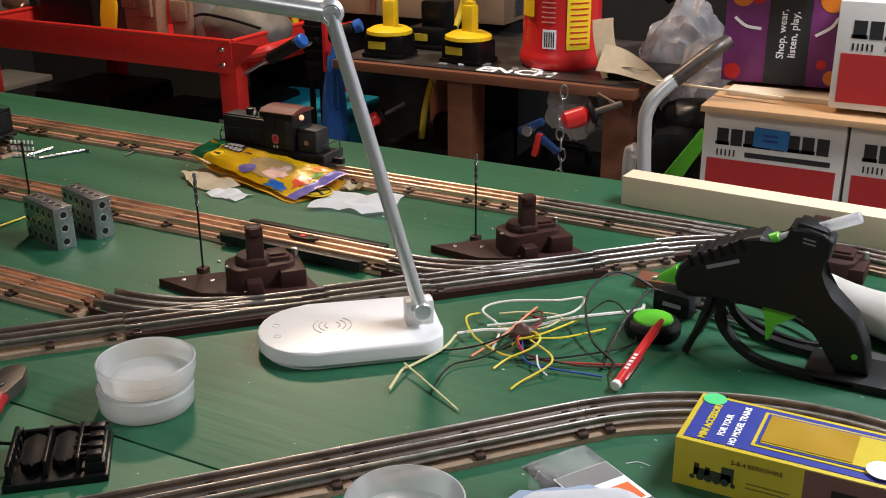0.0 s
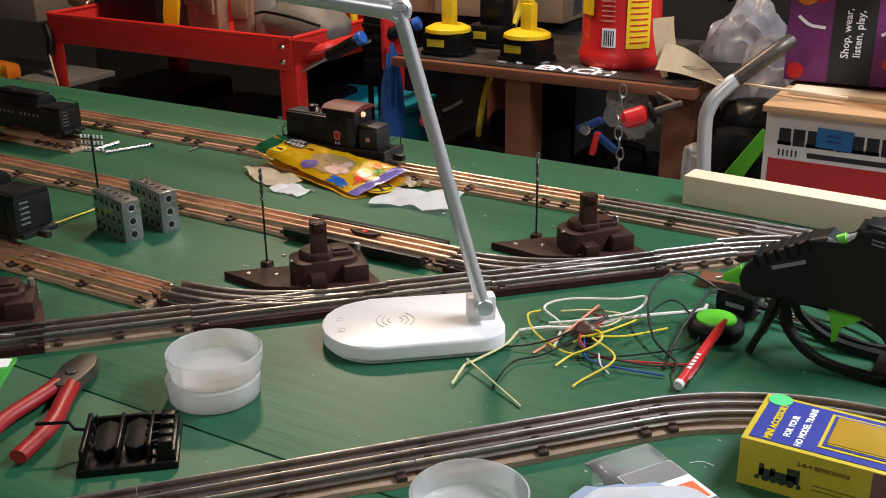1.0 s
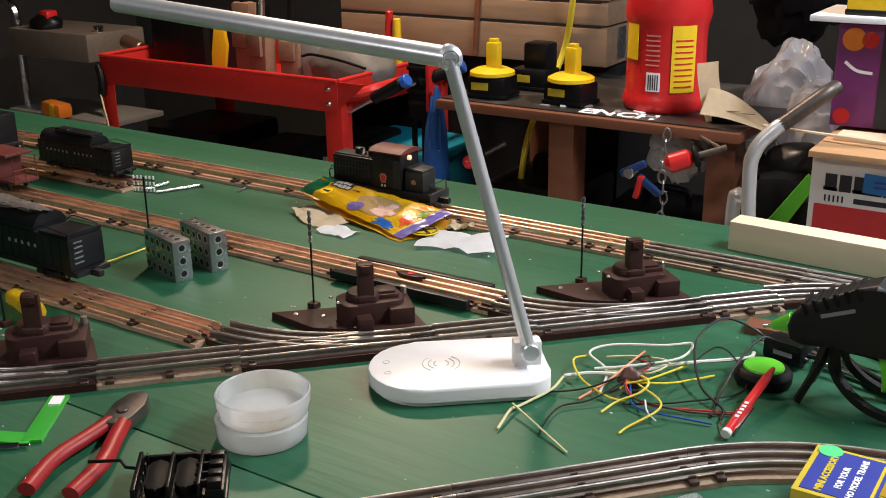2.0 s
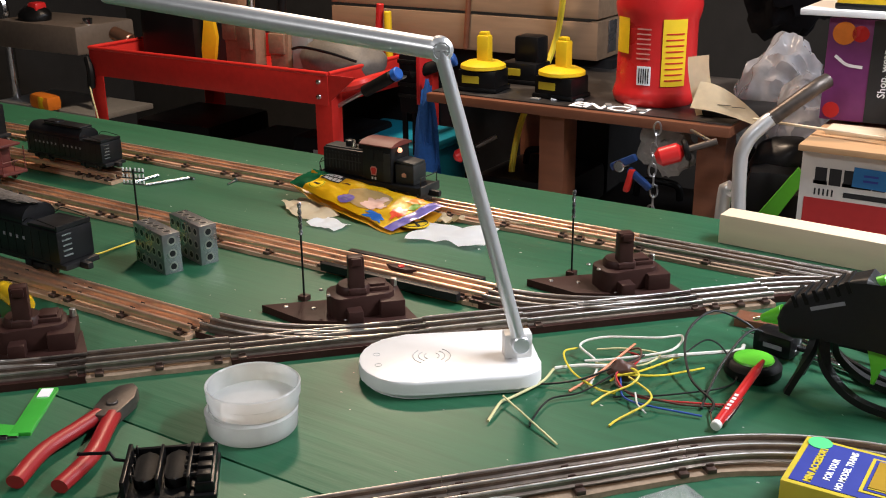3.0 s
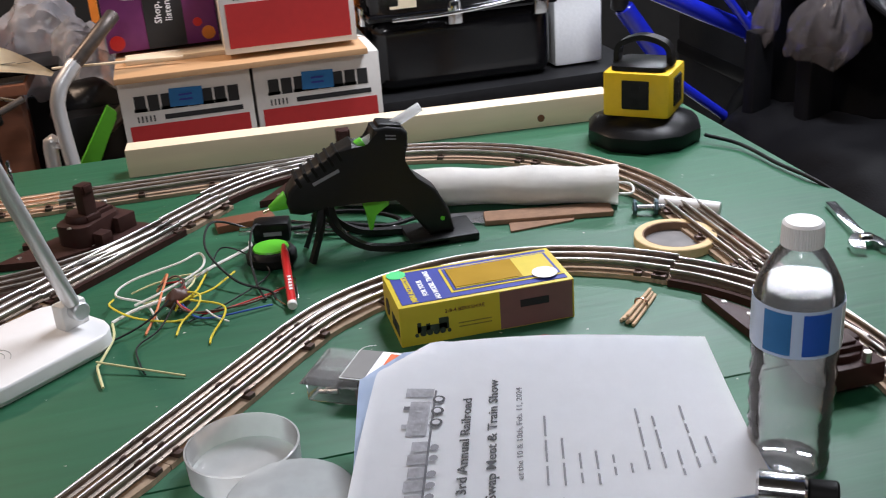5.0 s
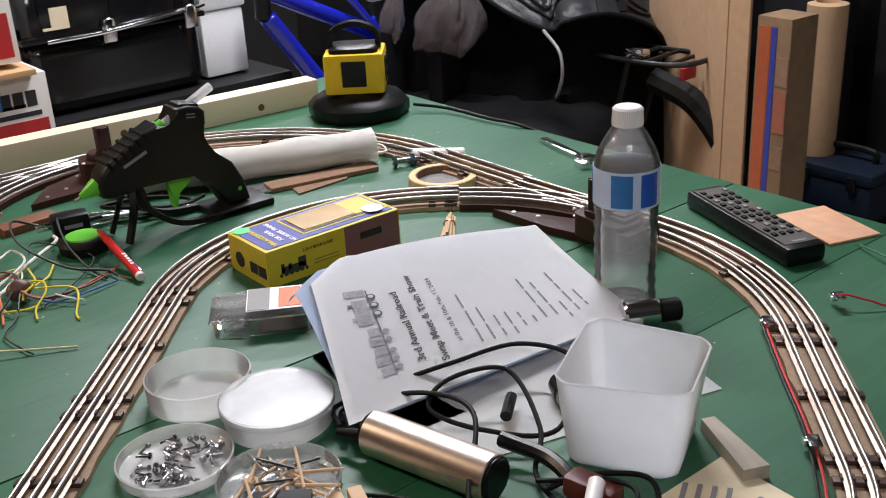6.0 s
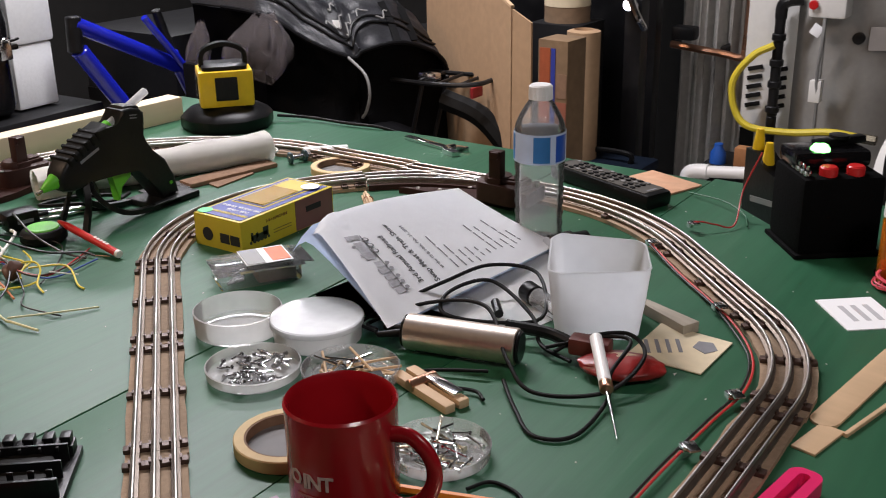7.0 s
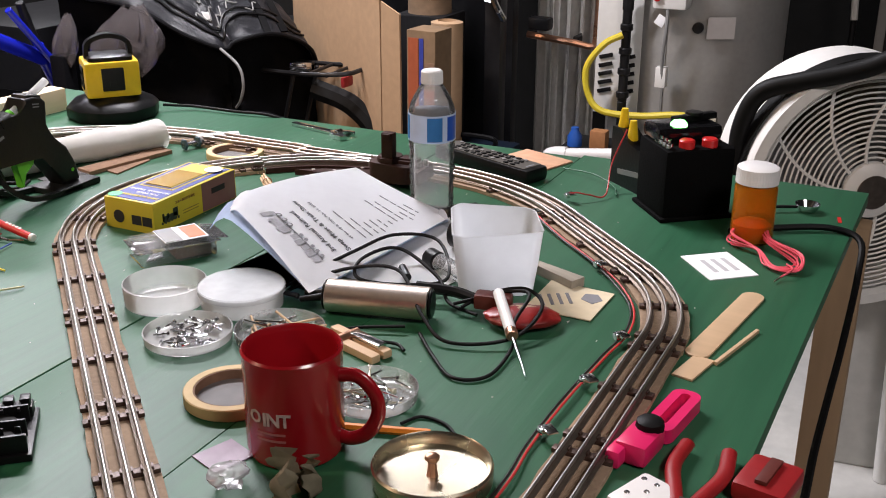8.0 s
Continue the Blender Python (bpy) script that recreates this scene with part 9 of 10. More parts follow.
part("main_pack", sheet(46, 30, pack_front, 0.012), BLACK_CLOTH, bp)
part("lid", sheet(70, 40, pack_lid, 0.014), PACK_TOP_LIT, bp, "black nylon lid with folds, painted in its lit grey")
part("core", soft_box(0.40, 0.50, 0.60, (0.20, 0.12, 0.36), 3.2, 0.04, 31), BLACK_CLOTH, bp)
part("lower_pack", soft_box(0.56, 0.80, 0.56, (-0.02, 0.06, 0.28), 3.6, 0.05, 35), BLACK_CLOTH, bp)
part("edge_piping", tube([ridge(0.06 + 0.9 * k / 24) + Vector((-0.006, -0.006, 0.004)) for k in range(25)], 0.006, n=2), BLACK_CLOTH, bp)
for off in (0.10, 0.16):
    part("zip", tube([pack_lid(0.15 + 0.7 * k / 16, off + 0.05 * math.sin(k * 0.7)) + Vector((0, 0, 0.006)) for k in range(17)], 0.0035, n=2), BLACK_PLASTIC, bp)
part("pull_cord", tube([(-0.060, -0.155, 0.735), (-0.078, -0.222, 0.700), (-0.085, -0.240, 0.655), (-0.080, -0.225, 0.610), (-0.055, -0.190, 0.580)], 0.0038), GREY, bp, "pale grey pull cord")
for i, (s_, t_) in enumerate(((0.36, 0.14), (0.42, 0.18), (0.45, 0.10), (0.52, 0.15), (0.60, 0.22), (0.40, 0.30), (0.66, 0.14))):
    part("zip_cord", tube([pack_lid(s_ + 0.012 * k, t_ + 0.02 * ((k * 3 + i) % 4) + 0.012 * k) + Vector((0, 0, 0.007)) for k in range(5)], 0.0021, n=3), GREY, bp)
part("reflective_tab", sheet(4, 3, lambda s, t: pack_lid(0.40 + 0.035 * s, 0.20 + 0.05 * t) + Vector((0, 0, 0.006)), 0.001), FAN_WHITE, bp, "white reflective tab")
for s_ in (0.70, 0.76):
    part("strap", sweep([pack_lid(s_ + 0.03 * t_, t_) + Vector((0, 0, 0.006)) for t_ in (0.0, 0.15, 0.3, 0.5, 0.7, 0.9)], [(0.010, 0.002), (-0.010, 0.002), (-0.010, -0.002), (0.010, -0.002)]), BLACK_PLASTIC, bp)


def crumpled_film(wide, high, z0, seed):
    # a loosely gathered bag: a closed tube of film, puckered towards its mouth
    def f(u, t):
        w = 2 * math.pi * u
        r = (0.55 + 0.45 * math.sin(math.pi * min(1.0, 0.15 + 0.8 * t))) * (1 - 0.55 * t ** 3)
        r *= 1 + 0.22 * noise.noise((3 * math.cos(w), 3 * math.sin(w), seed + t)) + 0.30 * abs(noise.noise((5 * math.cos(w) + t, 5 * math.sin(w), seed + 2.5 * t)))
        return Vector((0.28 * wide * r * math.cos(w) + 0.02 * t, 0.5 * wide * r * math.sin(w) - 0.25 * wide * t, z0 + high * t + 0.02 * noise.noise((2 * math.cos(w), 2 * math.sin(w) + t, seed))))
    return sheet(56, 22, f, 0.0005)


o = thing("plastic_sack", pose(1.43, 1.14, 0), "pale grey plastic sack on dark clutter", "sack")
part("film", crumpled_film(0.075, 0.13, 0.68, 41), GREY_FILM, o)
part("stand", box(0.05, 0.05, 0.705, (0, 0, 0), 0.01), BLACK_CLOTH, o)
o = thing("plastic_sack", pose(1.47, 0.975, 0), "crumpled grey plastic sack beside the backpack", "sack")
part("film", crumpled_film(0.20, 0.17, 0.67, 43), GREY_FILM, o)
part("stand", box(0.06, 0.06, 0.69, (0, 0, 0), 0.01), BLACK_CLOTH, o)
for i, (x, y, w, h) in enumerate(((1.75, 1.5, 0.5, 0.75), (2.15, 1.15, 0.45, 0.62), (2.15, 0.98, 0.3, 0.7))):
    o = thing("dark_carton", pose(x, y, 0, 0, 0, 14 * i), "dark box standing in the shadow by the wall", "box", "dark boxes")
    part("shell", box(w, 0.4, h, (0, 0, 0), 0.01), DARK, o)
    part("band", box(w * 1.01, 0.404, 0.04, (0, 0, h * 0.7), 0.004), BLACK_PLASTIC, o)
# rear carrier of the second bicycle
rk = thing("carrier_rack", pose(1.745, 0.545, -0.022), "black wire bicycle carrier rack with a red reflector", "carrier rack")
zz = 0.672
part("frame", tube([(-0.02, 0.16, zz), (-0.035, 0.0, zz + 0.005), (-0.02, -0.105, zz + 0.012), (0.03, -0.125, zz + 0.014), (0.10, -0.10, zz + 0.012), (0.12, 0.02, zz + 0.004), (0.12, 0.16, zz)], 0.0065, n=6), BLACK, rk)
for i in range(3):
    part("cross_bar", rod((-0.03 + 0.0, 0.06 - i * 0.06, zz + 0.004), (0.115, 0.07 - i * 0.06, zz + 0.004), 0.005, seg=8), BLACK, rk)
for x in (-0.02, 0.1):
    part("stay", rod((x, 0.05, zz), (x, 0.20, 0.10), 0.006, seg=8), BLACK, rk)
part("reflector", box(0.05, 0.012, 0.030, (0.02, -0.095, zz - 0.030), 0.006), GRIP_RED, rk, "red reflector")
part("bright_end", box(0.03, 0.06, 0.022, (0.0, 0.04, zz + 0.006), 0.008), CHROME, rk)
part("mudguard", tube([(0.04, 0.02, 0.62), (0.04, -0.10, 0.585), (0.04, -0.19, 0.50), (0.04, -0.23, 0.40)], 0.03, n=6), BLACK_RUBBER, rk)
part("wheel_foot", box(0.10, 0.30, 0.12, (0.04, 0.12, 0.0), 0.02), BLACK_RUBBER, rk)

# cardboard sheets and boxes
cbd = thing("cardboard_sheet", pose(1.735, 0.325, 0), "large flattened brown cardboard sheet leaning upright", "cardboard")
UPR = rotz(57) @ rotx(90)
part("panel", prism([(0, 0), (0.56, 0), (0.56, 1.06), (0.30, 1.00), (0.24, 0.93), (0.0, 0.865)], -0.003, 0.003, 0, rot=UPR), CARDBOARD, cbd)
part("flap", prism([(0, 0), (0.070, 0), (0.062, 0.835), (0, 0.862)], -0.003, 0.003, 0, rot=Matrix.Translation((-0.002, -0.004, 0)) @ rotz(-102) @ rotx(90)), CARDBOARD, cbd)
for x0, x1, z0, z1 in ((0.06, 0.30, 0.62, 0.70), (0.0, 0.26, 0.71, 0.80), (0.34, 0.55, 0.74, 0.73), (0.05, 0.2, 0.50, 0.56)):
    part("crease", sweep([UPR @ Vector((x0, z0, 0.0036)), UPR @ Vector((x1, z1, 0.0036))], [(0.0015, 0.0008), (-0.0015, 0.0008), (-0.0015, -0.0008), (0.0015, -0.0008)]), LEATHER, cbd)
part("crease", sweep([UPR @ Vector((0.30, 0.02, 0.0036)), UPR @ Vector((0.305, 0.98, 0.0036))], [(0.0015, 0.0008), (-0.0015, 0.0008), (-0.0015, -0.0008), (0.0015, -0.0008)], up=Vector((1, 0, 0))), LEATHER, cbd)
part("torn_edge", sweep(smooth_line([UPR @ Vector(q) for q in ((0.0, 0.868, 0), (0.10, 0.893, 0.003), (0.17, 0.908, -0.002), (0.24, 0.932, 0.002))]), [(0.005, 0.003), (-0.005, 0.003), (-0.005, -0.003), (0.005, -0.003)]), STICK, cbd)
o = thing("flat_carton", pose(1.86, 0.185, 0, 0, 0, -4), "upright brown carton with red brown and blue printed spine", "carton")
# kraft darker than the other cardboard: this carton's shade is in its colour
SHADED_KRAFT = mat("kraft board in shaded tone", (0.20, 0.125, 0.066), 0.85, vary=0.2, grain=50, stain=6, bump=0.12, dirt=(0.07, 0.045, 0.03), dirt_amount=0.5)
part("carton", box(0.085, 0.085, 0.80, (-0.108, 0, 0), 0.003), SHADED_KRAFT, o)
part("spine", box(0.0015, 0.030, 0.76, (-0.1512, 0.022, 0.02)), mat("red brown print", (0.38, 0.09, 0.035), 0.6, vary=0.15, bump=0.02), o, "red brown printed spine")
part("spine", box(0.0015, 0.012, 0.76, (-0.1514, -0.002, 0.02)), BOX_BLUE, o, "blue printed stripe")
part("print_patch", box(0.0012, 0.03, 0.06, (-0.1512, -0.026, 0.66)), LEATHER, o)
part("print_patch", box(0.0012, 0.03, 0.05, (-0.1512, -0.026, 0.48)), LEATHER, o)
part("print_patch", box(0.0012, 0.03, 0.09, (-0.1512, -0.026, 0.56)), mat("faded red print", (0.30, 0.10, 0.06), 0.7, bump=0.02), o)
o = thing("wrapped_roll", pose(2.06, 0.29, 0), "tall roll of brown wrapping paper standing upright", "paper roll")
part("roll", lathe([(0, 0), (0.045, 0), (0.046, 0.765), (0.028, 0.77), (0.026, 0.745), (0, 0.745)], seg=28), CARDBOARD, o)
o = thing("paint_tin", pose(2.17, 0.40, -0.11), "tin with a yellow label on a tall stand", "tin")
part("stand", box(0.16, 0.16, 0.77, (0, 0, 0.11), 0.004), DARK, o)
part("tin", lathe([(0, 0.88), (0.065, 0.88), (0.065, 0.96), (0.068, 0.97), (0.060, 0.97), (0, 0.965)], seg=30), OLD_WOOD, o)
part("label", lathe([(0.0655, 0.925), (0.066, 0.925), (0.066, 0.955), (0.0655, 0.955), (0.0655, 0.925)], seg=30), CREAM, o)
o = thing("chrome_bracket", pose(2.12, 0.19, 0), "shiny metal fittings hanging on a dark post", "fitting")
part("post", box(0.05, 0.05, 1.1, (0.06, 0, 0), 0.004), BLACK, o)
part("fitting", tube([(0.03, 0.02, 0.84), (0.0, 0.0, 0.86), (-0.01, -0.03, 0.81), (0.02, -0.04, 0.77)], 0.010), CHROME, o)
part("fitting", lathe([(0, 0), (0.02, 0), (0.02, 0.012), (0, 0.012)], (0.02, 0.0, 0.83), 16, rot=roty(-60)), CHROME, o)
# added black sheet: hides the lit wall where the gap reads as dark
o = thing("dark_gap_panel", pose(2.34, 0.455, 0, 0, 0, 2), "black panel added to fill the dark gap beside the cloth", "door panel")
part("panel", box(0.05, 0.52, 2.0, (0, 0, 0), 0.004), BLACK, o)
o = thing("blue_toolbox", pose(2.06, 0.20, 0), "blue plastic toolbox, darkened for shade, on a low box", "toolbox")
# near-black blue: the shade over the toolbox is put into its colour
SHADED_BLUE = mat("blue plastic in shaded tone", (0.003, 0.008, 0.019), 0.7, vary=0.3, grain=40, stain=12, bump=0.15, spec=0.25)
part("stand", box(0.22, 0.26, 0.28, (0, 0, 0), 0.01), BLACK_CLOTH, o)
part("box", box(0.18, 0.21, 0.10, (0.01, 0, 0.28), 0.015), SHADED_BLUE, o)
lid = part("lid", box(0.185, 0.216, 0.030, (0.01, 0, 0.38), 0.010), SHADED_BLUE, o)
part("handle", tube([(0.01, -0.06, 0.405), (0.01, -0.055, 0.435), (0.01, 0.055, 0.435), (0.01, 0.06, 0.405)], 0.008), BLACK_PLASTIC, lid)
for yy in (-0.06, 0.06):
    part("latch", box(0.008, 0.022, 0.034, (-0.086, yy, 0.365), 0.003), BLACK_PLASTIC, lid)
o = thing("grey_curtain", pose(2.50, 0.085, 0), "hanging grey cloth beside the water heater", "curtain")
part("cloth", sheet(40, 6, lambda s, t: Vector((0.02 * math.sin(s * 26) + 0.01 * math.sin(s * 61), -0.10 + 0.20 * s, 0.02 + 1.9 * t)), 0.002), mat("pale grey cloth", (0.62, 0.60, 0.57), 0.85, vary=0.15, grain=60, stain=5, bump=0.2), o)
o = thing("copper_pipe", pose(2.44, 0.032, 0), "rusty copper pipe running along the wall", "pipe")
part("pipe", tube([(0.0, 0.16, 0.68), (0.0, 0.0, 0.665), (0.0, -0.055, 0.66), (0.0, -0.066, 0.70), (0.0, -0.07, 0.95), (0.0, -0.07, 1.6)], 0.011, n=4), COPPER, o)
part("tap", box(0.05, 0.07, 0.04, (-0.02, 0.11, 0.70), 0.01), BLACK, o)
part("bracket", box(0.1, 0.02, 0.03, (0.05, 0.0, 0.655), 0.004), BLACK, o)

# water heater
wh = thing("water_heater", pose(2.68, -0.285, 0), "tall grey enamelled water heater with gas valve", "water heater")
part("tank", lathe([(0, 0.10), (0.262, 0.10), (0.268, 0.11), (0.268, 1.48), (0.25, 1.50), (0, 1.51)], seg=64), HEATER, wh)
for i in range(3):
    a = radians(90 + 120 * i)
    part("leg", rod((0.2 * math.cos(a), 0.2 * math.sin(a), 0.0), (0.2 * math.cos(a), 0.2 * math.sin(a), 0.11), 0.018, seg=10), GREY, wh)
part("seam", box(0.004, 0.006, 1.36, (-0.2685, 0.03, 0.11)), GREY, wh)
part("gas_valve", box(0.07, 0.100, 0.13, (-0.300, 0.012, 0.80), 0.012), FAN_WHITE, wh, "white gas control valve")
part("valve_button", lathe([(0, 0), (0.012, 0), (0.012, 0.01), (0, 0.012)], (-0.336, 0.045, 0.835), 16, rot=roty(-90)), RED_PLASTIC, wh, "red valve button")
part("thermostat_tag", box(0.004, 0.028, 0.03, (-0.335, 0.04, 0.755), 0.001, rot=rotx(30)), PAPER, wh, "white paper tag")
part("drain_boss", lathe([(0, 0), (0.016, 0), (0.016, 0.012), (0.008, 0.014), (0, 0.014)], (-0.262, -0.062, 0.745), 20, rot=roty(-90)), BLACK, wh)
part("rating_plate", box(0.003, 0.080, 0.062, (-0.252, -0.125, 0.715), 0.0, rot=rotz(28)), mat("rating label", (0.40, 0.37, 0.35), 0.6, vary=0.08, bump=0.02), wh, "faded rating label")
part("gas_wire", tube([(-0.33, 0.015, 0.80), (-0.345, 0.012, 0.74), (-0.34, 0.018, 0.66), (-0.335, 0.015, 0.60)], 0.005), GREY, wh)
part("igniter_box", box(0.03, 0.032, 0.06, (-0.325, 0.02, 0.575), 0.004), FAN_WHITE, wh)
pp_ = thing("gas_pipe", pose(2.36, -0.185, 0), "black iron gas pipe with an elbow", "pipe")
part("pipe", rod((0.0, 0.035, 0.52), (0.0, 0.035, 0.80), 0.014, seg=16), BLACK, pp_)
part("elbow", tube([(0.0, 0.035, 0.79), (0.0, 0.033, 0.825), (0.0, 0.015, 0.84), (0.01, -0.02, 0.845)], 0.017), BLACK, pp_)
for z in (0.53, 0.60, 0.66, 0.73):
    part("collar", rod((0.0, 0.035, z), (0.0, 0.035, z + 0.02), 0.019, seg=16), BLACK, pp_)
part("foot", rod((0.0, 0.035, 0.0), (0.0, 0.035, 0.52), 0.014, seg=16), BLACK, pp_)
o = thing("vent_panel", pose(2.40, -0.118, 0, 0, 0, 6), "white louvred vent panel behind the gas pipe", "vent")
part("plate", box(0.006, 0.135, 0.75, (0, 0, 0.47), 0.002), FAN_WHITE, o)
for c_ in (-0.034, 0.034):
    for i in range(5):
        part("slot", box(0.004, 0.042, 0.012, (-0.007, c_, 0.535 + i * 0.026), 0.001, rot=rotx(-14)), BLACK, o)
part("stem", box(0.01, 0.04, 0.51, (0.003, 0.0, 0.0)), GREY, o)
o = thing("yellow_gas_hose", pose(2.32, -0.165, 0), "yellow flexible gas hose looping to a pipe", "hose")
part("hose", tube([(0.02, 0.02, 0.72), (0.0, 0.07, 0.69), (-0.01, 0.115, 0.62), (-0.01, 0.105, 0.54), (-0.01, 0.06, 0.495), (0.0, -0.05, 0.49), (0.0, -0.16, 0.505), (0.0, -0.24, 0.50)], 0.010), WIRE["yellow"], o)
part("nut", rod((0.0, -0.24, 0.50), (0.0, -0.28, 0.498), 0.014, seg=6), BRASS, o)
o = thing("low_shelf", pose(2.25, -0.35, 0), "low dusty shelf with plumbing parts", "shelf")
part("board", box(0.2, 0.80, 0.02, (0, -0.07, 0.385), 0.002), DARK, o)
for y in (-0.43, 0.29):
    part("leg", box(0.16, 0.03, 0.385, (0, y, 0), 0.002), DARK, o)
o = thing("blue_bottle", pose(2.22, -0.055, 0.405), "blue plastic bottle on the low shelf", "bottle")
part("body", lathe([(0, 0), (0.022, 0), (0.022, 0.03), (0.012, 0.045), (0.012, 0.055), (0, 0.055)], seg=20), BLUE, o)
o = thing("wood_block", pose(2.22, -0.13, 0.405), "small orange brown wooden block on the shelf", "wood block")
part("block", box(0.04, 0.048, 0.055, (0, 0, 0), 0.003), mat("orange brown wood", (0.38, 0.17, 0.07), 0.6, vary=0.2, grain=60, stain=10, bump=0.15), o)
o = thing("red_tap", pose(2.24, -0.66, 0.405), "red handled tap on a grey pipe", "tap")
part("handle", box(0.02, 0.06, 0.016, (0, 0, 0.06), 0.006), RED_PLASTIC, o)
part("stem", rod((0, 0, 0), (0, 0, 0.06), 0.012, seg=12), BRASS, o)
part("pipe", rod((0, -0.15, 0.03), (0, 0.35, 0.03), 0.012, seg=12), GREY, o)
o = thing("painted_panel", pose(2.42, -0.78, 0), "white painted panel leaning beside the heater", "panel")
part("sheet", box(0.012, 0.12, 0.62, (0, 0.03, 0), 0.002), FAN_WHITE, o)
o = thing("wall_conduit", pose(2.95, -0.72, 0), "bent pale conduit running down the wall", "conduit")
part("pipe", tube([(0, 0.0, 0.72), (0, 0.01, 0.86), (0, 0.02, 0.93), (0, 0.012, 1.05), (0, 0.01, 2.5)], 0.011, n=4), FAN_WHITE, o)
part("floor_run", rod((0, 0, 0), (0, 0, 0.72), 0.010, seg=10), BLACK, o)
o = thing("dark_cabinet", pose(3.08, -1.10, 0), "dark grey steel cabinet against the wall", "cabinet")
part("carcass", box(0.3, 0.62, 1.9, (0, 0, 0), 0.006), GREY, o)
part("door", box(0.012, 0.56, 1.8, (-0.158, 0, 0.05), 0.003), DARK, o)
part("blue_tag", box(0.004, 0.06, 0.03, (-0.167, 0.12, 1.0), 0.001, rot=rotx(-14)), TAPE_BLUE, o)
o = thing("pvc_pipe", pose(2.12, -0.012, 0), "white plastic drain pipe with an elbow beyond the table", "pipe")
part("pipe", rod((0.0, -0.018, 0.402), (0.0, -0.95, 0.512), 0.0165, seg=20), WHITE_PLASTIC, o)
part("elbow", tube([(0.0, -0.055, 0.4065), (0.0, -0.020, 0.403), (0.0, -0.002, 0.395), (0.0, 0.004, 0.378), (0.0, 0.005, 0.335)], 0.0205, seg=16), WHITE_PLASTIC, o)
part("drop", rod((0.0, 0.005, 0.0), (0.0, 0.005, 0.34), 0.0165, seg=20), WHITE_PLASTIC, o)
part("coupling", rod((0.0, -0.42, 0.4494), (0.0, -0.47, 0.4553), 0.0205, seg=20, cap=0.1), WHITE_PLASTIC, o)

# insulated hose
o = thing("insulated_hose", pose(1.2, -0.70, 0), "thick black insulated hose arching beside the fan", "hose")
part("hose", tube([(0, -0.005, 0.0), (0, -0.005, 0.45), (0, -0.004, 0.70), (0, -0.008, 0.785), (0, -0.035, 0.842), (0, -0.10, 0.868), (0, -0.20, 0.90), (0, -0.33, 0.965), (0, -0.5, 1.0), (0.1, -0.8, 1.0), (0.1, -1.0, 0.9), (0.1, -1.05, 0.0)], 0.0165, seg=14), BLACK_RUBBER, o)

# drum fan
FR = 0.215
fan = thing("drum_fan", Matrix.Translation((1.344, -0.885, 0.676)) @ rotz(28), "large white drum fan with wire guard", "fan")
# the fan looks along -x
part("shroud", lathe([(FR - 0.018, -0.094), (FR - 0.010, -0.104), (FR + 0.008, -0.102), (FR + 0.012, -0.09), (FR + 0.004, -0.05), (FR + 0.004, 0.10), (FR, 0.10), (FR - 0.004, -0.05), (FR - 0.018, -0.094)], seg=64, rot=roty(90)), FAN_WHITE, fan)
part("rim_seal", lathe([(FR + 0.012, -0.07), (FR + 0.016, -0.07), (FR + 0.016, -0.03), (FR + 0.010, -0.03), (FR + 0.012, -0.07)], seg=64, rot=roty(90)), BLACK_RUBBER, fan)
for i in range(15):
    r_ = 0.060 + i * (FR - 0.082) / 14
    P = [(-0.085 - 0.02 * math.cos(r_ / FR * 1.5), r_ * math.cos(2 * math.pi * k / 48), r_ * math.sin(2 * math.pi * k / 48)) for k in range(49)]
    part("guard_ring", tube(P, 0.0019, seg=6, n=1, curved=False), FAN_WHITE, fan)
for i in range(10):
    a0 = 2 * math.pi * i / 10
    P = [(-0.085 - 0.02 * math.cos((0.052 + (FR - 0.072) * k / 8) / FR * 1.5), (0.052 + (FR - 0.072) * k / 8) * math.cos(a0 + 0.5 * k / 8), (0.052 + (FR - 0.072) * k / 8) * math.sin(a0 + 0.5 * k / 8)) for k in range(9)]
    part("guard_spoke", tube(P, 0.003, seg=6, n=1, curved=False), FAN_WHITE, fan)
part("hub_cap", lathe([(0, -0.118), (0.036, -0.116), (0.050, -0.108), (0.052, -0.098), (0, -0.098)], seg=40, rot=roty(90)), FAN_WHITE, fan)
part("hub_disc", lathe([(0, -0.1205), (0.030, -0.1195), (0.031, -0.118), (0, -0.118)], seg=40, rot=roty(90)), GUNMETAL, fan)
for i in range(3):
    b = sheet(8, 6, lambda s, t: Vector((-0.02 + 0.05 * (t - 0.5), (0.03 + (FR - 0.065) * s) * math.cos(0.9 * (t - 0.5)), (0.03 + (FR - 0.065) * s) * math.sin(0.9 * (t - 0.5)))), 0.002)
    b.transform(Matrix.Rotation(2 * math.pi * i / 3, 4, "X"))
    part("blade", b, GREY, fan)
part("motor", rod((-0.02, 0, 0), (0.10, 0, 0), 0.06, seg=24), GREY, fan)
part("back_plate", lathe([(0, 0.098), (FR - 0.005, 0.098), (FR - 0.005, 0.102), (0, 0.102)], seg=48, rot=roty(90)), mat("dusty tan guard", (0.17, 0.145, 0.11), 0.7, vary=0.3), fan)
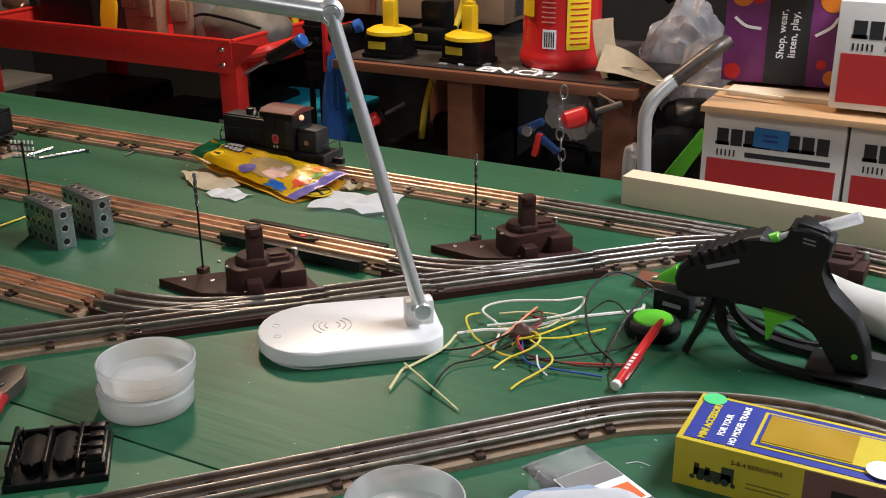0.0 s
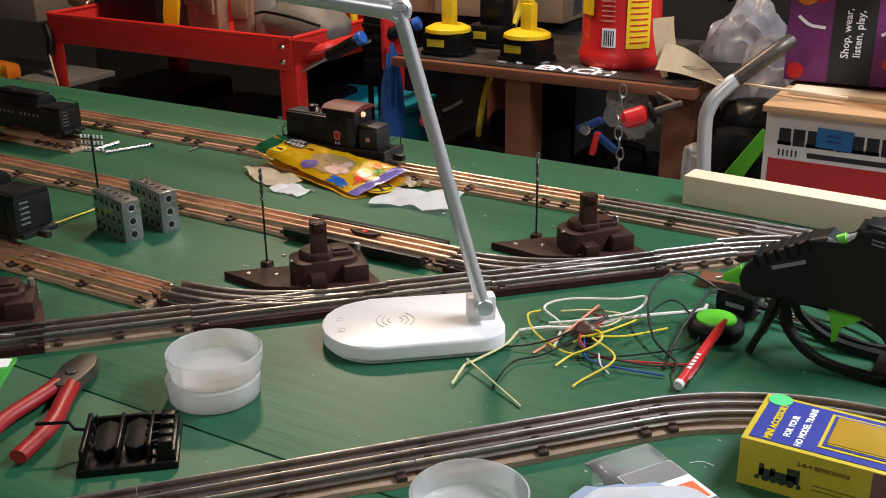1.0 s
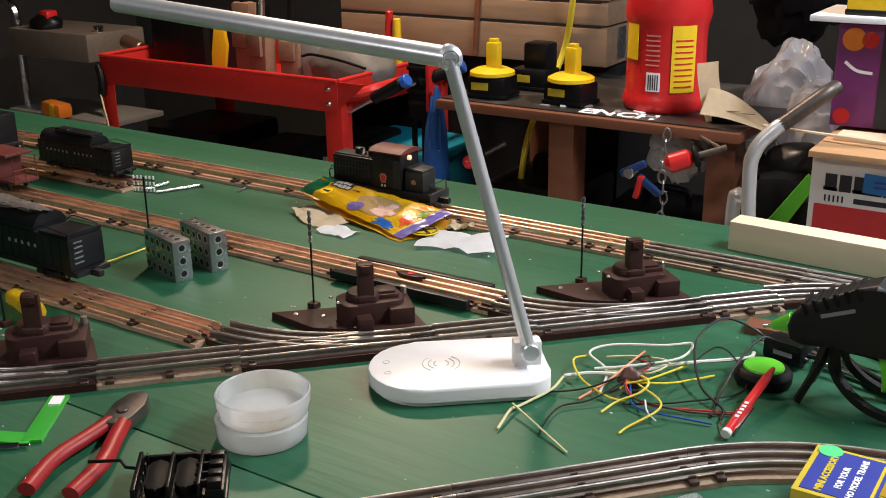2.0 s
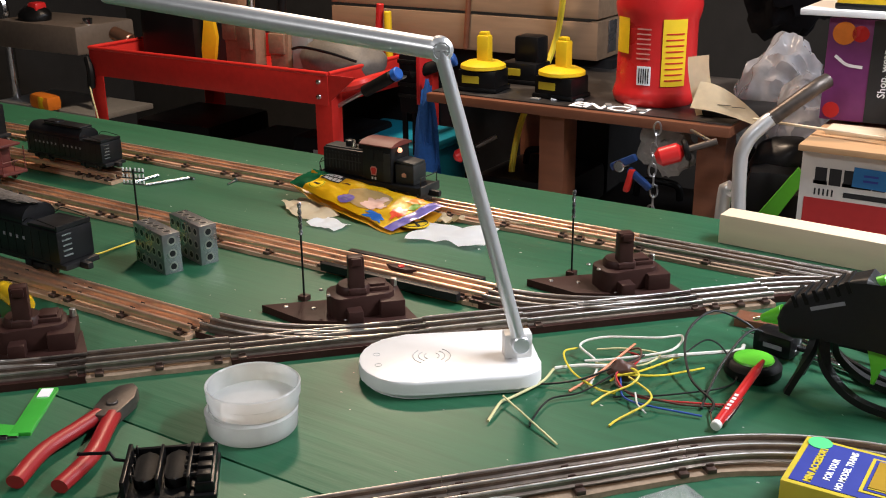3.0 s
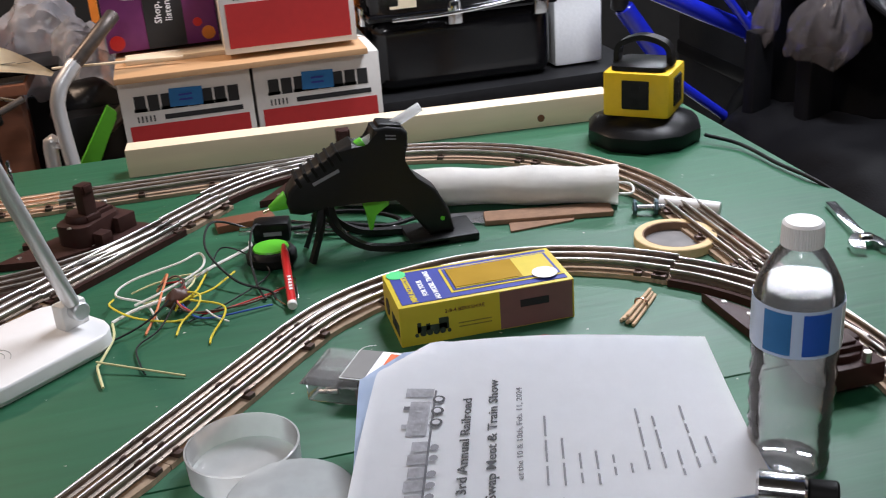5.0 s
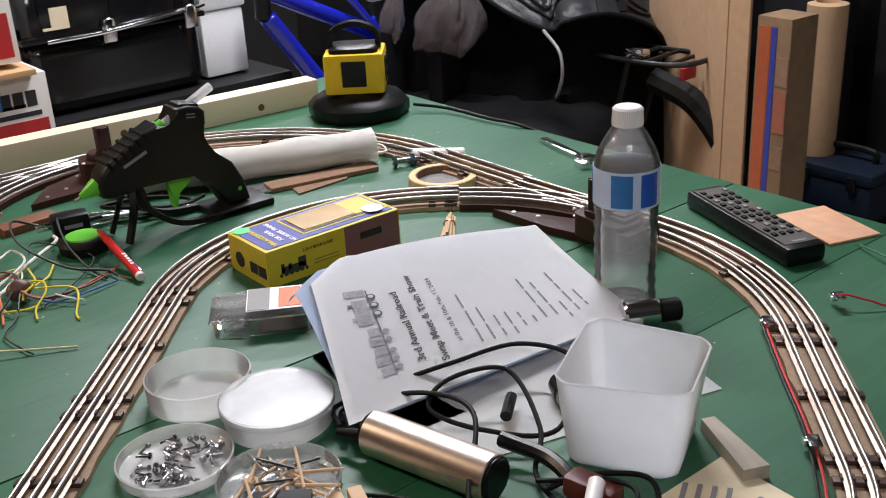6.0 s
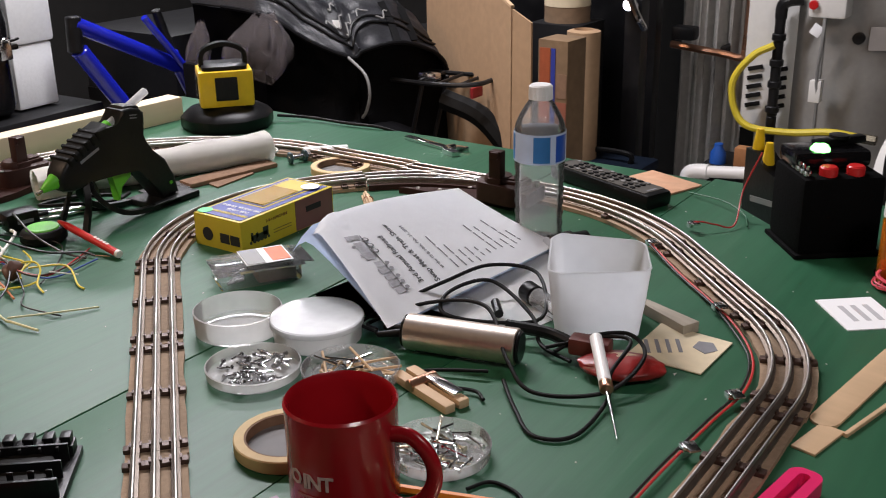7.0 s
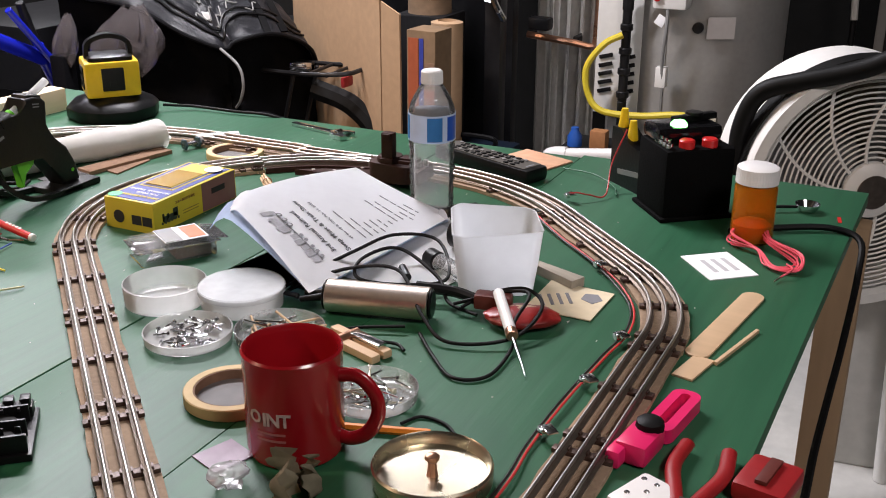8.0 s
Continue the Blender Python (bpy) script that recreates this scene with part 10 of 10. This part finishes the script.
for y in (-0.14, 0.14):
    part("leg", rod((0, y, -0.17), (0, y * 1.2, -0.676), 0.016, seg=12), FAN_WHITE, fan)
part("foot_bar", rod((-0.14, -0.2, -0.662), (-0.14, 0.2, -0.662), 0.014, seg=12), FAN_WHITE, fan)
o = thing("concrete_block", pose(1.62, -1.08, 0, 0, 0, 6), "pale concrete block standing on the floor", "concrete block")
part("block", box(0.30, 0.42, 0.40, (0, 0, 0), 0.006), CONCRETE, o)
part("cap", box(0.32, 0.44, 0.03, (0, 0, 0.401), 0.004), FOAM, o)

# ---- dust, chips and crumbs on the table ----
rnd3 = random.Random(77)
b = bmesh.new()
for i in range(420):
    x, y = rnd3.uniform(-1.6, 0.92), rnd3.uniform(-0.86, 0.62)
    r_ = rnd3.uniform(0.0004, 0.0013) * (1.6 if rnd3.random() < 0.06 else 1)
    a0 = rnd3.uniform(0, 6.28)
    k = rnd3.choice((3, 4, 5))
    st_ = rnd3.uniform(1, 2.4)
    lo_ = [b.verts.new((x + r_ * st_ * math.cos(a0 + 6.283 * q / k), y + r_ * math.sin(a0 + 6.283 * q / k), TT + 0.0001)) for q in range(k)]
    top_ = b.verts.new((x, y, TT + r_ * 0.7))
    for q in range(k):
        b.faces.new((lo_[q], lo_[(q + 1) % k], top_))
solid("dust", b, mat("pale dust and chips", (0.55, 0.53, 0.48), 0.8, vary=0.5, grain=30, stain=20, bump=0.0), None, "pale dust specks and crumbs scattered over the green table", "dust", kind="stuff")
# thin painted scratches and threads
for i, (x, y, L, a) in enumerate(((0.30, -0.10, 0.020, 0.3), (-0.45, 0.22, 0.016, 1.2), (0.08, 0.30, 0.018, 2.2), (-0.05, -0.42, 0.022, 0.8), (0.60, -0.62, 0.020, 2.6), (-0.38, -0.16, 0.014, 0.1))):
    o = on_table("thread", x, y, math.degrees(a), "short pale thread lying on the table", "thread", "loose threads")
    part("fibre", tube([(-L / 2, 0, 0.0005), (0, L * 0.18, 0.0009), (L / 2, 0, 0.0005)], 0.0003, seg=5, n=5), PAPER, o)
